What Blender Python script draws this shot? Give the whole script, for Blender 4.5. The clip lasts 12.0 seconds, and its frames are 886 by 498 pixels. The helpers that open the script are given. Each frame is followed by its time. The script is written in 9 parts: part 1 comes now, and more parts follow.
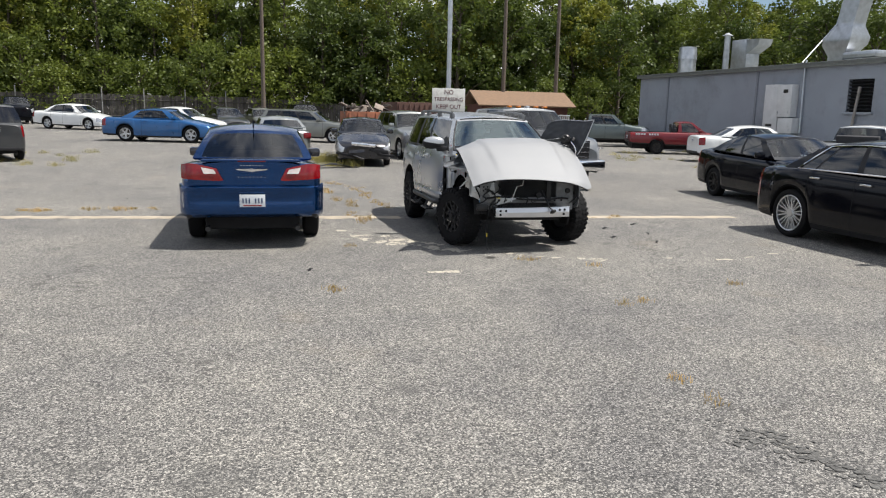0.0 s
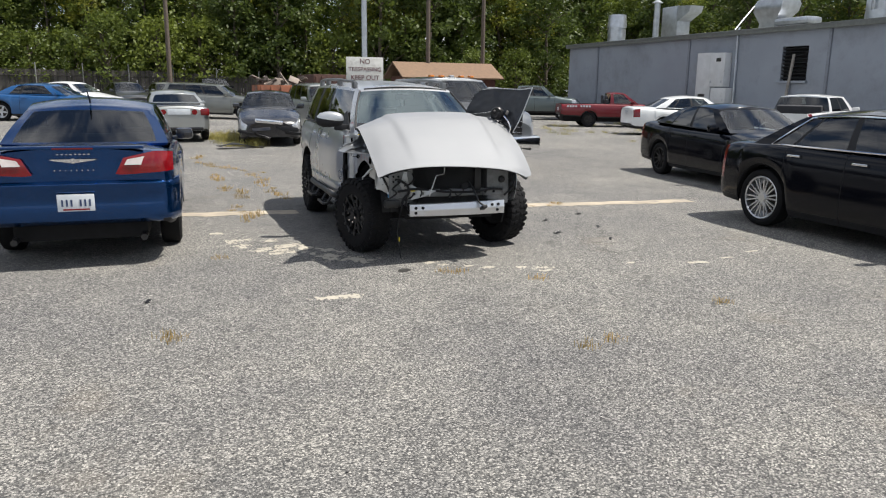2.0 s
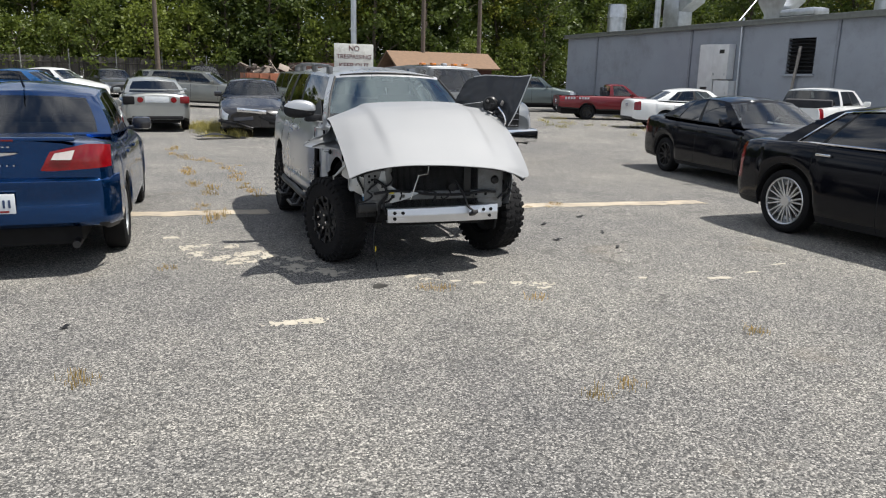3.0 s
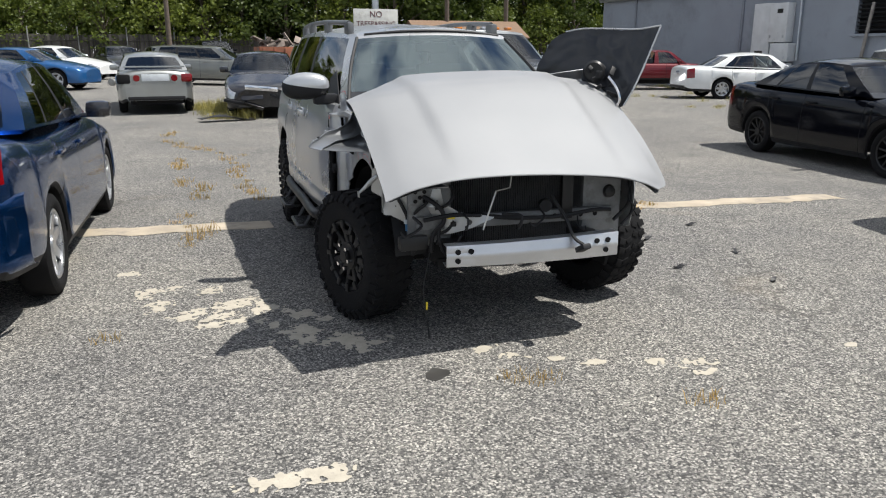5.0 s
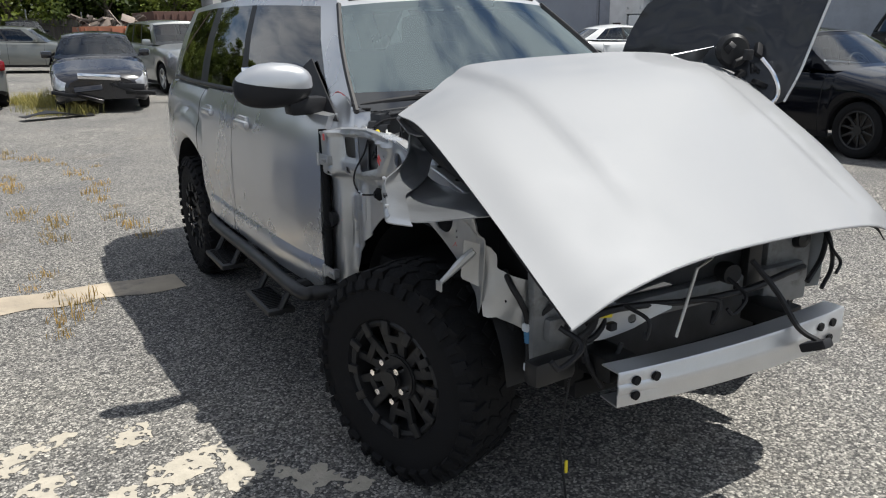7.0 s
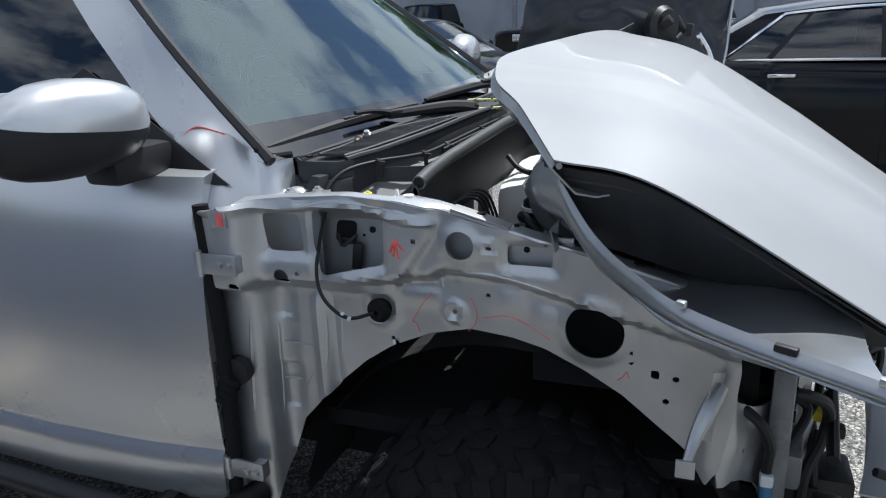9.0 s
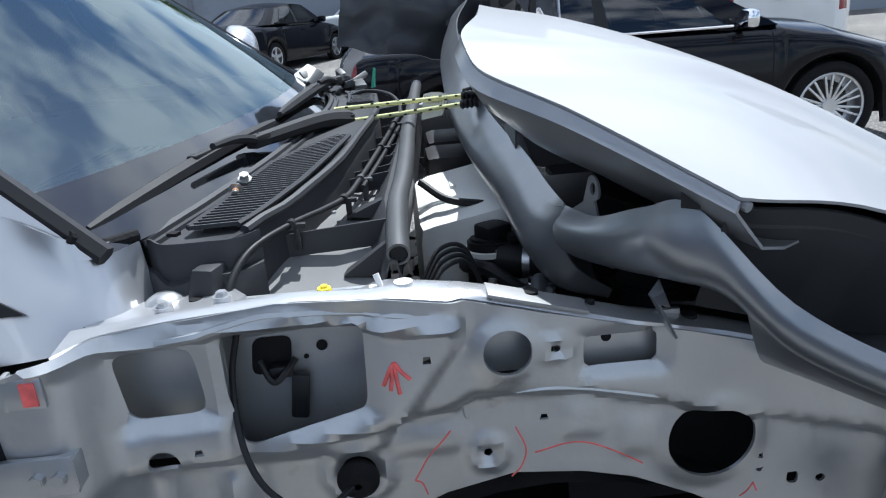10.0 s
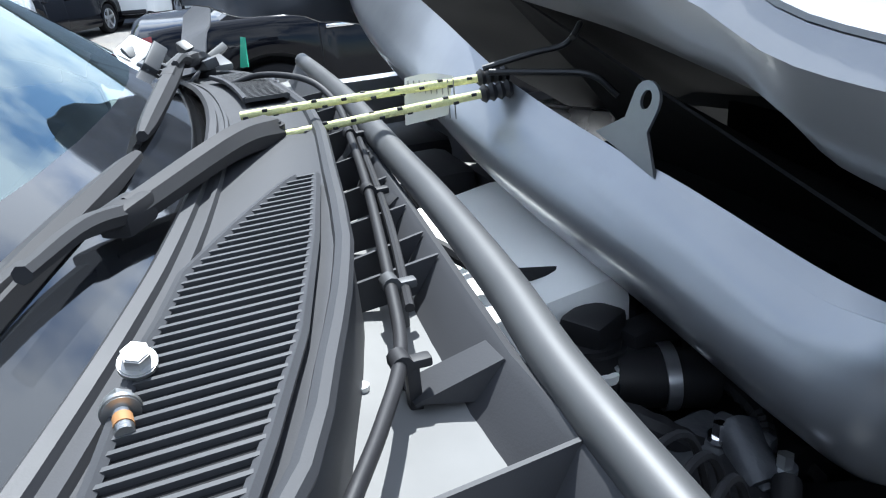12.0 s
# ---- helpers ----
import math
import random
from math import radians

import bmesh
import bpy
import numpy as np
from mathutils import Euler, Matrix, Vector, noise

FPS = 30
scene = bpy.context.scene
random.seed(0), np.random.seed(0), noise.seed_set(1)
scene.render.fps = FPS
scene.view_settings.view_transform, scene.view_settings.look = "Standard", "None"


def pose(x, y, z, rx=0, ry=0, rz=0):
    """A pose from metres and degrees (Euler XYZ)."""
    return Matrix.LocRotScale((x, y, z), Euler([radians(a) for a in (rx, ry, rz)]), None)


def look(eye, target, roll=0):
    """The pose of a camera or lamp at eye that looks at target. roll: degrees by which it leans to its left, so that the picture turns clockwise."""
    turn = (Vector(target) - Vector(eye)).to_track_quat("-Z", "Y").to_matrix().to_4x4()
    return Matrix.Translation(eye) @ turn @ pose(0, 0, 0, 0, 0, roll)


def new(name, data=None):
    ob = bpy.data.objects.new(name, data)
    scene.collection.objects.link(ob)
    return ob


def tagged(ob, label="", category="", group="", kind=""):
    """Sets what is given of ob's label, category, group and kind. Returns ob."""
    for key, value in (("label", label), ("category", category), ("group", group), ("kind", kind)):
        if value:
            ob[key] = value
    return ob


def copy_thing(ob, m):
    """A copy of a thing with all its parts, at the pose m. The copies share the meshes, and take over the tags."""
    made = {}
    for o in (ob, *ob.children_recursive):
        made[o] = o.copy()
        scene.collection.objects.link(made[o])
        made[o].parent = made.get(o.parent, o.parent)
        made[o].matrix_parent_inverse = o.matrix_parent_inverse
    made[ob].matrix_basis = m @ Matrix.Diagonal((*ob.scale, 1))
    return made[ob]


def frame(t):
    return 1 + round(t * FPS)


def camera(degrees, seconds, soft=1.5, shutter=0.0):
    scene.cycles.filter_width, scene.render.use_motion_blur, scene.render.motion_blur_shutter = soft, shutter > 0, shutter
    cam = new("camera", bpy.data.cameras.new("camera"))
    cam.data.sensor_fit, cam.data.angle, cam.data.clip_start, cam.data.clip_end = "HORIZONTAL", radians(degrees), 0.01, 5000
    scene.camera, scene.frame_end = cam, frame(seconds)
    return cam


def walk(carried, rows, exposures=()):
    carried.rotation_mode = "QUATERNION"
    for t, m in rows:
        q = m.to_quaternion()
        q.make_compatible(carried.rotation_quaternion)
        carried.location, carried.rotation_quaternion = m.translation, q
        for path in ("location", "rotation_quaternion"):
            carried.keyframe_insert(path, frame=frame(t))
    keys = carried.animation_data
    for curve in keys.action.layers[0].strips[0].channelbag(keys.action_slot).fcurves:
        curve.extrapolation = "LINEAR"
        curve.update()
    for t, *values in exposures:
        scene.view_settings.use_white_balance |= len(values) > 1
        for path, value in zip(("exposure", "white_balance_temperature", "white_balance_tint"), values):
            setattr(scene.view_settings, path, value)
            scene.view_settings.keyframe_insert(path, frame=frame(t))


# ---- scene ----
from mathutils import noise

cam = camera(62.0, 12.0, soft=1.15)
PATH = [
    (0, (-3.966, -9.278, 1.754), (-3.383, -7.4, 1.391), 1.2),
    (0.5, (-3.707, -8.8, 1.711), (-3.008, -6.965, 1.331), 0.9),
    (1, (-3.486, -8.248, 1.68), (-2.748, -6.434, 1.274), 0.6),
    (1.5, (-3.248, -7.754, 1.687), (-2.493, -5.95, 1.268), 0.5),
    (2, (-3.014, -7.27, 1.691), (-2.26, -5.467, 1.264), 0.7),
    (2.5, (-2.829, -6.773, 1.68), (-2.062, -4.978, 1.244), 1.1),
    (2.7, (-2.711, -6.634, 1.668), (-1.944, -4.84, 1.229), 1.2),
    (4.3, (-2.093, -4.819, 1.584), (-1.352, -3.033, 1.075), 1.1),
    (4.5, (-2.09, -4.596, 1.574), (-1.353, -2.807, 1.065), 0.9),
    (5, (-1.945, -4.048, 1.557), (-1.243, -2.249, 1.038), -0.0),
    (5.5, (-1.887, -3.529, 1.562), (-1.184, -1.733, 1.033), -0.8),
    (6, (-1.897, -3.004, 1.55), (-1.136, -1.234, 1.011), -1.0),
    (6.5, (-1.923, -2.471, 1.551), (-1.043, -0.764, 0.993), -1.2),
    (6.7, (-1.982, -2.26, 1.548), (-1.039, -0.589, 0.981), -1.2),
    (8.3, (-2.233, -0.761, 1.553), (-0.653, 0.307, 0.949), -0.8),
    (8.5, (-2.157, -0.603, 1.527), (-0.522, 0.377, 0.92), -1.6),
    (9, (-2.002, -0.228, 1.507), (-0.222, 0.45, 0.896), -2.4),
    (9.5, (-1.841, 0.088, 1.497), (0.043, 0.372, 0.891), -3.0),
    (10, (-1.523, 0.277, 1.476), (0.364, 0.19, 0.817), -4.4),
    (10.5, (-1.294, 0.441, 1.473), (0.509, -0.034, 0.75), -4.1),
    (11, (-1.141, 0.48, 1.479), (0.584, -0.185, 0.715), -4.3),
    (11.5, (-0.955, 0.445, 1.461), (0.774, -0.193, 0.685), -5.0),
    (12, (-0.885, 0.441, 1.429), (0.868, -0.131, 0.654), -4.9),
]
walk(cam, [(t, look(eye, target, roll)) for t, eye, target, roll in PATH], exposures=[(0, 0.44, 6500, 10), (4.5, 0.40, 6400, 9), (6.5, 0.36, 6400, 9), (8.5, 0.40, 6050, 7), (9.2, 0.50, 5850, 8), (10, 0.70, 5650, 8), (10.5, 0.80, 5700, 8), (11, 0.95, 5750, 8), (12, 1.50, 5700, 7)])

# ---- light ----
world = bpy.data.worlds.new("sky")
scene.world = world
world.use_nodes = True
wn, wl = world.node_tree.nodes, world.node_tree.links
wbg = wn["Background"]
sky = wn.new("ShaderNodeTexSky")
sky.sky_type = "NISHITA"
sky.sun_disc = False
sky.sun_elevation = radians(63)
sky.sun_rotation = radians(113)
sky.air_density, sky.dust_density, sky.ozone_density = 1.0, 0.5, 2.0
wco = wn.new("ShaderNodeTexCoord")
wmap = wn.new("ShaderNodeMapping")
wmap.inputs["Scale"].default_value = (1.7, 1.7, 2.6)
wmap.inputs["Location"].default_value = (2.3, 0.9, 0.4)
wns = wn.new("ShaderNodeTexNoise")
wns.inputs["Scale"].default_value, wns.inputs["Detail"].default_value, wns.inputs["Roughness"].default_value = 2.6, 9, 0.58
wrp = wn.new("ShaderNodeValToRGB")
wrp.color_ramp.elements[0].position, wrp.color_ramp.elements[1].position = 0.41, 0.57
wmx = wn.new("ShaderNodeMix")
wmx.data_type = "RGBA"
wmx.inputs["B"].default_value = (9.6, 9.8, 10.2, 1)
wl.new(wco.outputs["Generated"], wmap.inputs["Vector"])
wl.new(wmap.outputs["Vector"], wns.inputs["Vector"])
wl.new(wns.outputs["Fac"], wrp.inputs["Fac"])
wl.new(wrp.outputs["Color"], wmx.inputs["Factor"])
wl.new(sky.outputs["Color"], wmx.inputs["A"])
wl.new(wmx.outputs["Result"], wbg.inputs["Color"])
wbg.inputs["Strength"].default_value = 0.072

sun = bpy.data.lights.new("sun", "SUN")
sun.energy, sun.angle, sun.color = 4.7, radians(0.55), (1.0, 0.955, 0.88)
new("sun", sun).matrix_world = look((9.2, -4.0, 20), (0, 0, 0))

# ---- materials ----
MATS = {}


def mat(name, color=(0.5, 0.5, 0.5), rough=0.5, metal=0.0, vary=0.12, scale=8.0, bump=0.0, bscale=60.0, coat=0.0, fine=0.0, spec=0.5, island=0.0, dirt=None, dirt_scale=3.0, dirt_at=0.58):
    """A surface with broad and fine variation of its colour and a fine relief."""
    if name in MATS:
        return MATS[name]
    m = MATS[name] = bpy.data.materials.new(name)
    m.use_nodes = True
    n, l = m.node_tree.nodes, m.node_tree.links
    b = n["Principled BSDF"]
    b.inputs["Roughness"].default_value, b.inputs["Metallic"].default_value = rough, metal
    b.inputs["Coat Weight"].default_value, b.inputs["Coat Roughness"].default_value = coat, 0.04
    b.inputs["Specular IOR Level"].default_value = spec
    co = n.new("ShaderNodeTexCoord")
    big = n.new("ShaderNodeTexNoise")
    big.inputs["Scale"].default_value, big.inputs["Detail"].default_value = scale, 5
    l.new(co.outputs["Object"], big.inputs["Vector"])
    mr = n.new("ShaderNodeMapRange")
    mr.inputs["From Min"].default_value, mr.inputs["From Max"].default_value = 0.3, 0.7
    mr.inputs["To Min"].default_value, mr.inputs["To Max"].default_value = 1 - vary, 1 + vary
    l.new(big.outputs["Fac"], mr.inputs["Value"])
    mul = n.new("ShaderNodeMix")
    mul.data_type, mul.blend_type = "RGBA", "MULTIPLY"
    mul.inputs["Factor"].default_value = 1
    mul.inputs["A"].default_value = (*color, 1)
    l.new(mr.outputs["Result"], mul.inputs["B"])
    out = mul.outputs["Result"]
    if fine or island:
        if island:
            gi = n.new("ShaderNodeNewGeometry")
            src, amount = gi.outputs["Random Per Island"], island
        else:
            sm = n.new("ShaderNodeTexNoise")
            sm.inputs["Scale"].default_value, sm.inputs["Detail"].default_value = bscale, 3
            l.new(co.outputs["Object"], sm.inputs["Vector"])
            src, amount = sm.outputs["Fac"], fine
        m2 = n.new("ShaderNodeMapRange")
        m2.inputs["To Min"].default_value, m2.inputs["To Max"].default_value = 1 - amount, 1 + amount
        l.new(src, m2.inputs["Value"])
        mu2 = n.new("ShaderNodeMix")
        mu2.data_type, mu2.blend_type = "RGBA", "MULTIPLY"
        mu2.inputs["Factor"].default_value = 1
        l.new(out, mu2.inputs["A"])
        l.new(m2.outputs["Result"], mu2.inputs["B"])
        out = mu2.outputs["Result"]
    if dirt:
        dn = n.new("ShaderNodeTexNoise")
        dn.inputs["Scale"].default_value, dn.inputs["Detail"].default_value, dn.inputs["Roughness"].default_value = dirt_scale, 8, 0.7
        l.new(co.outputs["Object"], dn.inputs["Vector"])
        dr = n.new("ShaderNodeMapRange")
        dr.inputs["From Min"].default_value, dr.inputs["From Max"].default_value = dirt_at, dirt_at + 0.2
        l.new(dn.outputs["Fac"], dr.inputs["Value"])
        dm = n.new("ShaderNodeMix")
        dm.data_type = "RGBA"
        dm.inputs["B"].default_value = (*dirt, 1)
        l.new(dr.outputs["Result"], dm.inputs["Factor"])
        l.new(out, dm.inputs["A"])
        out = dm.outputs["Result"]
    l.new(out, b.inputs["Base Color"])
    if rough < 0.9:
        rr = n.new("ShaderNodeMapRange")
        rr.inputs["To Min"].default_value, rr.inputs["To Max"].default_value = max(rough * 0.8, 0.01), min(rough * 1.25 + 0.02, 1)
        l.new(big.outputs["Fac"], rr.inputs["Value"])
        l.new(rr.outputs["Result"], b.inputs["Roughness"])
    if bump:
        bn = n.new("ShaderNodeTexNoise")
        bn.inputs["Scale"].default_value, bn.inputs["Detail"].default_value = bscale, 4
        l.new(co.outputs["Object"], bn.inputs["Vector"])
        bp = n.new("ShaderNodeBump")
        bp.inputs["Strength"].default_value, bp.inputs["Distance"].default_value = bump, 0.01
        l.new(bn.outputs["Fac"], bp.inputs["Height"])
        l.new(bp.outputs["Normal"], b.inputs["Normal"])
    return m


def glass(name, tint, gloss=1.0, ior=1.8):
    """A pane: clear or tinted to look through, with a Fresnel gloss."""
    if name in MATS:
        return MATS[name]
    m = MATS[name] = bpy.data.materials.new(name)
    m.use_nodes = True
    n, l = m.node_tree.nodes, m.node_tree.links
    n.remove(n["Principled BSDF"])
    tr, gl, fr, mx = (n.new("ShaderNode" + k) for k in ("BsdfTransparent", "BsdfGlossy", "Fresnel", "MixShader"))
    tr.inputs["Color"].default_value = (*tint, 1)
    gl.inputs["Roughness"].default_value = 0.015
    gl.inputs["Color"].default_value = (*gloss, 1) if isinstance(gloss, tuple) else (gloss, gloss, gloss, 1)
    fr.inputs["IOR"].default_value = ior
    l.new(fr.outputs["Fac"], mx.inputs["Fac"])
    l.new(tr.outputs["BSDF"], mx.inputs[1])
    l.new(gl.outputs["BSDF"], mx.inputs[2])
    l.new(mx.outputs["Shader"], n["Material Output"].inputs["Surface"])
    return m


def asphalt_material():
    """Old, bleached asphalt: pale and dark aggregate in a grey binder, oil, brown dust and fine cracks."""
    m = MATS["asphalt"] = bpy.data.materials.new("asphalt")
    m.use_nodes = True
    n, l = m.node_tree.nodes, m.node_tree.links
    b = n["Principled BSDF"]
    b.inputs["Roughness"].default_value = 0.9
    b.inputs["Specular IOR Level"].default_value = 0.3
    co = n.new("ShaderNodeTexCoord")

    def noise_fac(scale, detail=4, rough=0.5):
        t = n.new("ShaderNodeTexNoise")
        t.inputs["Scale"].default_value, t.inputs["Detail"].default_value, t.inputs["Roughness"].default_value = scale, detail, rough
        l.new(co.outputs["Object"], t.inputs["Vector"])
        return t.outputs["Fac"]

    def ramp(src, *stops):
        r = n.new("ShaderNodeValToRGB")
        els = r.color_ramp.elements
        while len(els) < len(stops):
            els.new(0.5)
        for e, (p, c) in zip(els, stops):
            e.position, e.color = p, (*c, 1)
        l.new(src, r.inputs["Fac"])
        return r.outputs["Color"]

    def mix(fac, a, bb, blend="MIX"):
        x = n.new("ShaderNodeMix")
        x.data_type, x.blend_type = "RGBA", blend
        for key, v in (("Factor", fac), ("A", a), ("B", bb)):
            if isinstance(v, (float, int)):
                x.inputs[key].default_value = v
            elif isinstance(v, tuple):
                x.inputs[key].default_value = (*v, 1)
            else:
                l.new(v, x.inputs[key])
        return x.outputs["Result"]

    vo = n.new("ShaderNodeTexVoronoi")
    vo.inputs["Scale"].default_value = 112
    vo.inputs["Randomness"].default_value = 1.0
    l.new(co.outputs["Object"], vo.inputs["Vector"])
    sep = n.new("ShaderNodeSeparateColor")
    l.new(vo.outputs["Color"], sep.inputs["Color"])
    stone = ramp(sep.outputs["Red"], (0.0, (0.063, 0.063, 0.064)), (0.35, (0.128, 0.126, 0.123)), (0.6, (0.21, 0.206, 0.196)), (0.85, (0.335, 0.325, 0.306)), (1.0, (0.49, 0.473, 0.446)))
    edge = ramp(vo.outputs["Distance"], (0.0, (1, 1, 1)), (0.55, (1, 1, 1)), (0.85, (0.45, 0.45, 0.46)))
    col = mix(1.0, stone, edge, "MULTIPLY")
    grit = ramp(noise_fac(420, 2), (0.3, (0.60, 0.60, 0.60)), (0.7, (1.40, 1.39, 1.37)))
    col = mix(0.8, col, grit, "MULTIPLY")
    broad = ramp(noise_fac(0.35, 6, 0.6), (0.35, (0.78, 0.78, 0.80)), (0.65, (1.15, 1.14, 1.10)))
    col = mix(0.9, col, broad, "MULTIPLY")
    mid = ramp(noise_fac(2.2, 5, 0.65), (0.35, (0.86, 0.86, 0.87)), (0.68, (1.10, 1.09, 1.07)))
    col = mix(0.9, col, mid, "MULTIPLY")
    clot = ramp(noise_fac(30, 3, 0.6), (0.36, (0.76, 0.76, 0.77)), (0.64, (1.20, 1.19, 1.17)))
    col = mix(0.85, col, clot, "MULTIPLY")
    dust = n.new("ShaderNodeMapRange")
    dust.inputs["From Min"].default_value, dust.inputs["From Max"].default_value = 0.6, 0.78
    dust.inputs["To Max"].default_value = 0.28
    l.new(noise_fac(0.8, 7, 0.6), dust.inputs["Value"])
    col = mix(dust.outputs["Result"], col, (0.27, 0.215, 0.15))
    oil = n.new("ShaderNodeMapRange")
    oil.inputs["From Min"].default_value, oil.inputs["From Max"].default_value = 0.665, 0.73
    oil.inputs["To Max"].default_value = 0.5
    l.new(noise_fac(1.15, 4, 0.5), oil.inputs["Value"])
    col = mix(oil.outputs["Result"], col, (0.07, 0.068, 0.066))
    cr = n.new("ShaderNodeTexVoronoi")
    cr.feature = "DISTANCE_TO_EDGE"
    cr.inputs["Scale"].default_value = 0.28
    wob = n.new("ShaderNodeMix")
    wob.data_type = "VECTOR"
    wob.inputs["Factor"].default_value = 0.06
    wn2 = n.new("ShaderNodeTexNoise")
    wn2.inputs["Scale"].default_value, wn2.inputs["Detail"].default_value = 1.7, 6
    l.new(co.outputs["Object"], wn2.inputs["Vector"])
    sc = n.new("ShaderNodeVectorMath")
    sc.operation = "MULTIPLY_ADD"
    sc.inputs[1].default_value = (2.2, 2.2, 0)
    l.new(wn2.outputs["Color"], sc.inputs[0])
    l.new(co.outputs["Object"], sc.inputs[2])
    l.new(sc.outputs["Vector"], cr.inputs["Vector"])
    crm = n.new("ShaderNodeMapRange")
    crm.inputs["From Min"].default_value, crm.inputs["From Max"].default_value = 0.0015, 0.004
    crm.inputs["To Min"].default_value, crm.inputs["To Max"].default_value = 0.55, 0.0
    l.new(cr.outputs["Distance"], crm.inputs["Value"])
    col = mix(crm.outputs["Result"], col, (0.05, 0.048, 0.045))
    l.new(col, b.inputs["Base Color"])
    bp = n.new("ShaderNodeBump")
    bp.inputs["Strength"].default_value, bp.inputs["Distance"].default_value = 0.55, 0.008
    l.new(vo.outputs["Distance"], bp.inputs["Height"])
    bp.invert = True
    bp2 = n.new("ShaderNodeBump")
    bp2.inputs["Strength"].default_value, bp2.inputs["Distance"].default_value = 0.35, 0.03
    l.new(noise_fac(14, 5), bp2.inputs["Height"])
    l.new(bp.outputs["Normal"], bp2.inputs["Normal"])
    l.new(bp2.outputs["Normal"], b.inputs["Normal"])
    return m


def leaf_material(name, color, island=0.35):
    m = MATS[name] = bpy.data.materials.new(name)
    m.use_nodes = True
    n, l = m.node_tree.nodes, m.node_tree.links
    b = n["Principled BSDF"]
    b.inputs["Roughness"].default_value = 0.55
    gi = n.new("ShaderNodeNewGeometry")
    oi = n.new("ShaderNodeObjectInfo")
    ad = n.new("ShaderNodeMath")
    ad.operation = "ADD"
    l.new(gi.outputs["Random Per Island"], ad.inputs[0])
    l.new(oi.outputs["Random"], ad.inputs[1])
    rp = n.new("ShaderNodeMapRange")
    rp.inputs["From Max"].default_value = 2
    l.new(ad.outputs["Value"], rp.inputs["Value"])
    cr = n.new("ShaderNodeValToRGB")
    c = color
    cr.color_ramp.elements[0].color = (c[0] * 0.55, c[1] * 0.6, c[2] * 0.6, 1)
    cr.color_ramp.elements[1].color = (c[0] * 1.75, c[1] * 1.5, c[2] * 1.2, 1)
    l.new(rp.outputs["Result"], cr.inputs["Fac"])
    l.new(cr.outputs["Color"], b.inputs["Base Color"])
    tl = n.new("ShaderNodeBsdfTranslucent")
    l.new(cr.outputs["Color"], tl.inputs["Color"])
    mx = n.new("ShaderNodeMixShader")
    mx.inputs["Fac"].default_value = 0.45
    l.new(b.outputs["BSDF"], mx.inputs[1])
    l.new(tl.outputs["BSDF"], mx.inputs[2])
    l.new(mx.outputs["Shader"], n["Material Output"].inputs["Surface"])
    return m


ASPHALT = asphalt_material()
RUBBER = mat("tyre_rubber", (0.009, 0.009, 0.010), 0.78, spec=0.2, vary=0.25, bump=0.25, bscale=180, dirt=(0.020, 0.019, 0.018), dirt_scale=6, dirt_at=0.62)
BLACK = mat("black_plastic", (0.017, 0.017, 0.019), 0.5, spec=0.3, vary=0.15, bump=0.03, bscale=700)
SATIN = mat("black_satin_metal", (0.02, 0.02, 0.021), 0.38, metal=0.3, vary=0.15)
# Near-black for dark parts, and for the shade painted into holes and hollows.
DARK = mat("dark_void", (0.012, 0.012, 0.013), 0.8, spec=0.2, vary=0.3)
ALLOY = mat("alloy", (0.62, 0.63, 0.65), 0.28, metal=0.9, vary=0.06)
CHROME = mat("chrome", (0.8, 0.8, 0.82), 0.08, metal=1.0, vary=0.04)
REDLENS = mat("red_lens", (0.19, 0.003, 0.006), 0.12, vary=0.2, scale=14, coat=0.35)
CLEARLENS = mat("clear_lens", (0.55, 0.56, 0.58), 0.12, metal=0.55, vary=0.25, scale=18, coat=1.0)
AMBER = mat("amber_lens", (0.7, 0.22, 0.03), 0.15, vary=0.1, coat=1.0)
PLATE = mat("plate_white", (0.62, 0.65, 0.68), 0.4, vary=0.08)
INK = mat("plate_ink", (0.03, 0.05, 0.12), 0.5)
SEAT = mat("seat_fabric", (0.045, 0.045, 0.05), 0.85, vary=0.2, bump=0.2, bscale=200)
FRIT = mat("black_screen_band", (0.012, 0.013, 0.015), 0.06, vary=0.1, coat=1.0)
GLASS = glass("clear_glass", (0.78, 0.84, 0.84))
TINT = glass("tinted_glass", (0.16, 0.18, 0.18))
DKTINT = glass("dark_tinted_glass", (0.05, 0.055, 0.055))


def paint(name, color, metal=0.0, rough=0.32, vary=0.05, dirt=None, coat=0.9):
    return mat(name, color, rough, metal=metal, vary=vary, scale=2.5, fine=0.0, bscale=900, coat=coat, spec=0.5 if metal else 0.2, dirt=dirt, dirt_scale=2.2, dirt_at=0.6)


SILVER = paint("silver_paint", (0.56, 0.565, 0.575), 0.7, 0.27, coat=0.35)
INNER = mat("silver_inner_paint", (0.475, 0.485, 0.495), 0.36, metal=0.75, vary=0.1, scale=6, fine=0.08, bump=0.4, bscale=11, dirt=(0.24, 0.235, 0.225), dirt_scale=9, dirt_at=0.62)

# ---- mesh helpers ----


def smooth(me, angle=38):
    me.polygons.foreach_set("use_smooth", [True] * len(me.polygons))
    me.set_sharp_from_angle(angle=radians(angle))


def to_mesh(name, bm, material, angle=38):
    bmesh.ops.recalc_face_normals(bm, faces=bm.faces)
    me = bpy.data.meshes.new(name)
    bm.to_mesh(me)
    bm.free()
    for k in material if isinstance(material, (list, tuple)) else (material,):
        me.materials.append(k)
    smooth(me, angle)
    return me


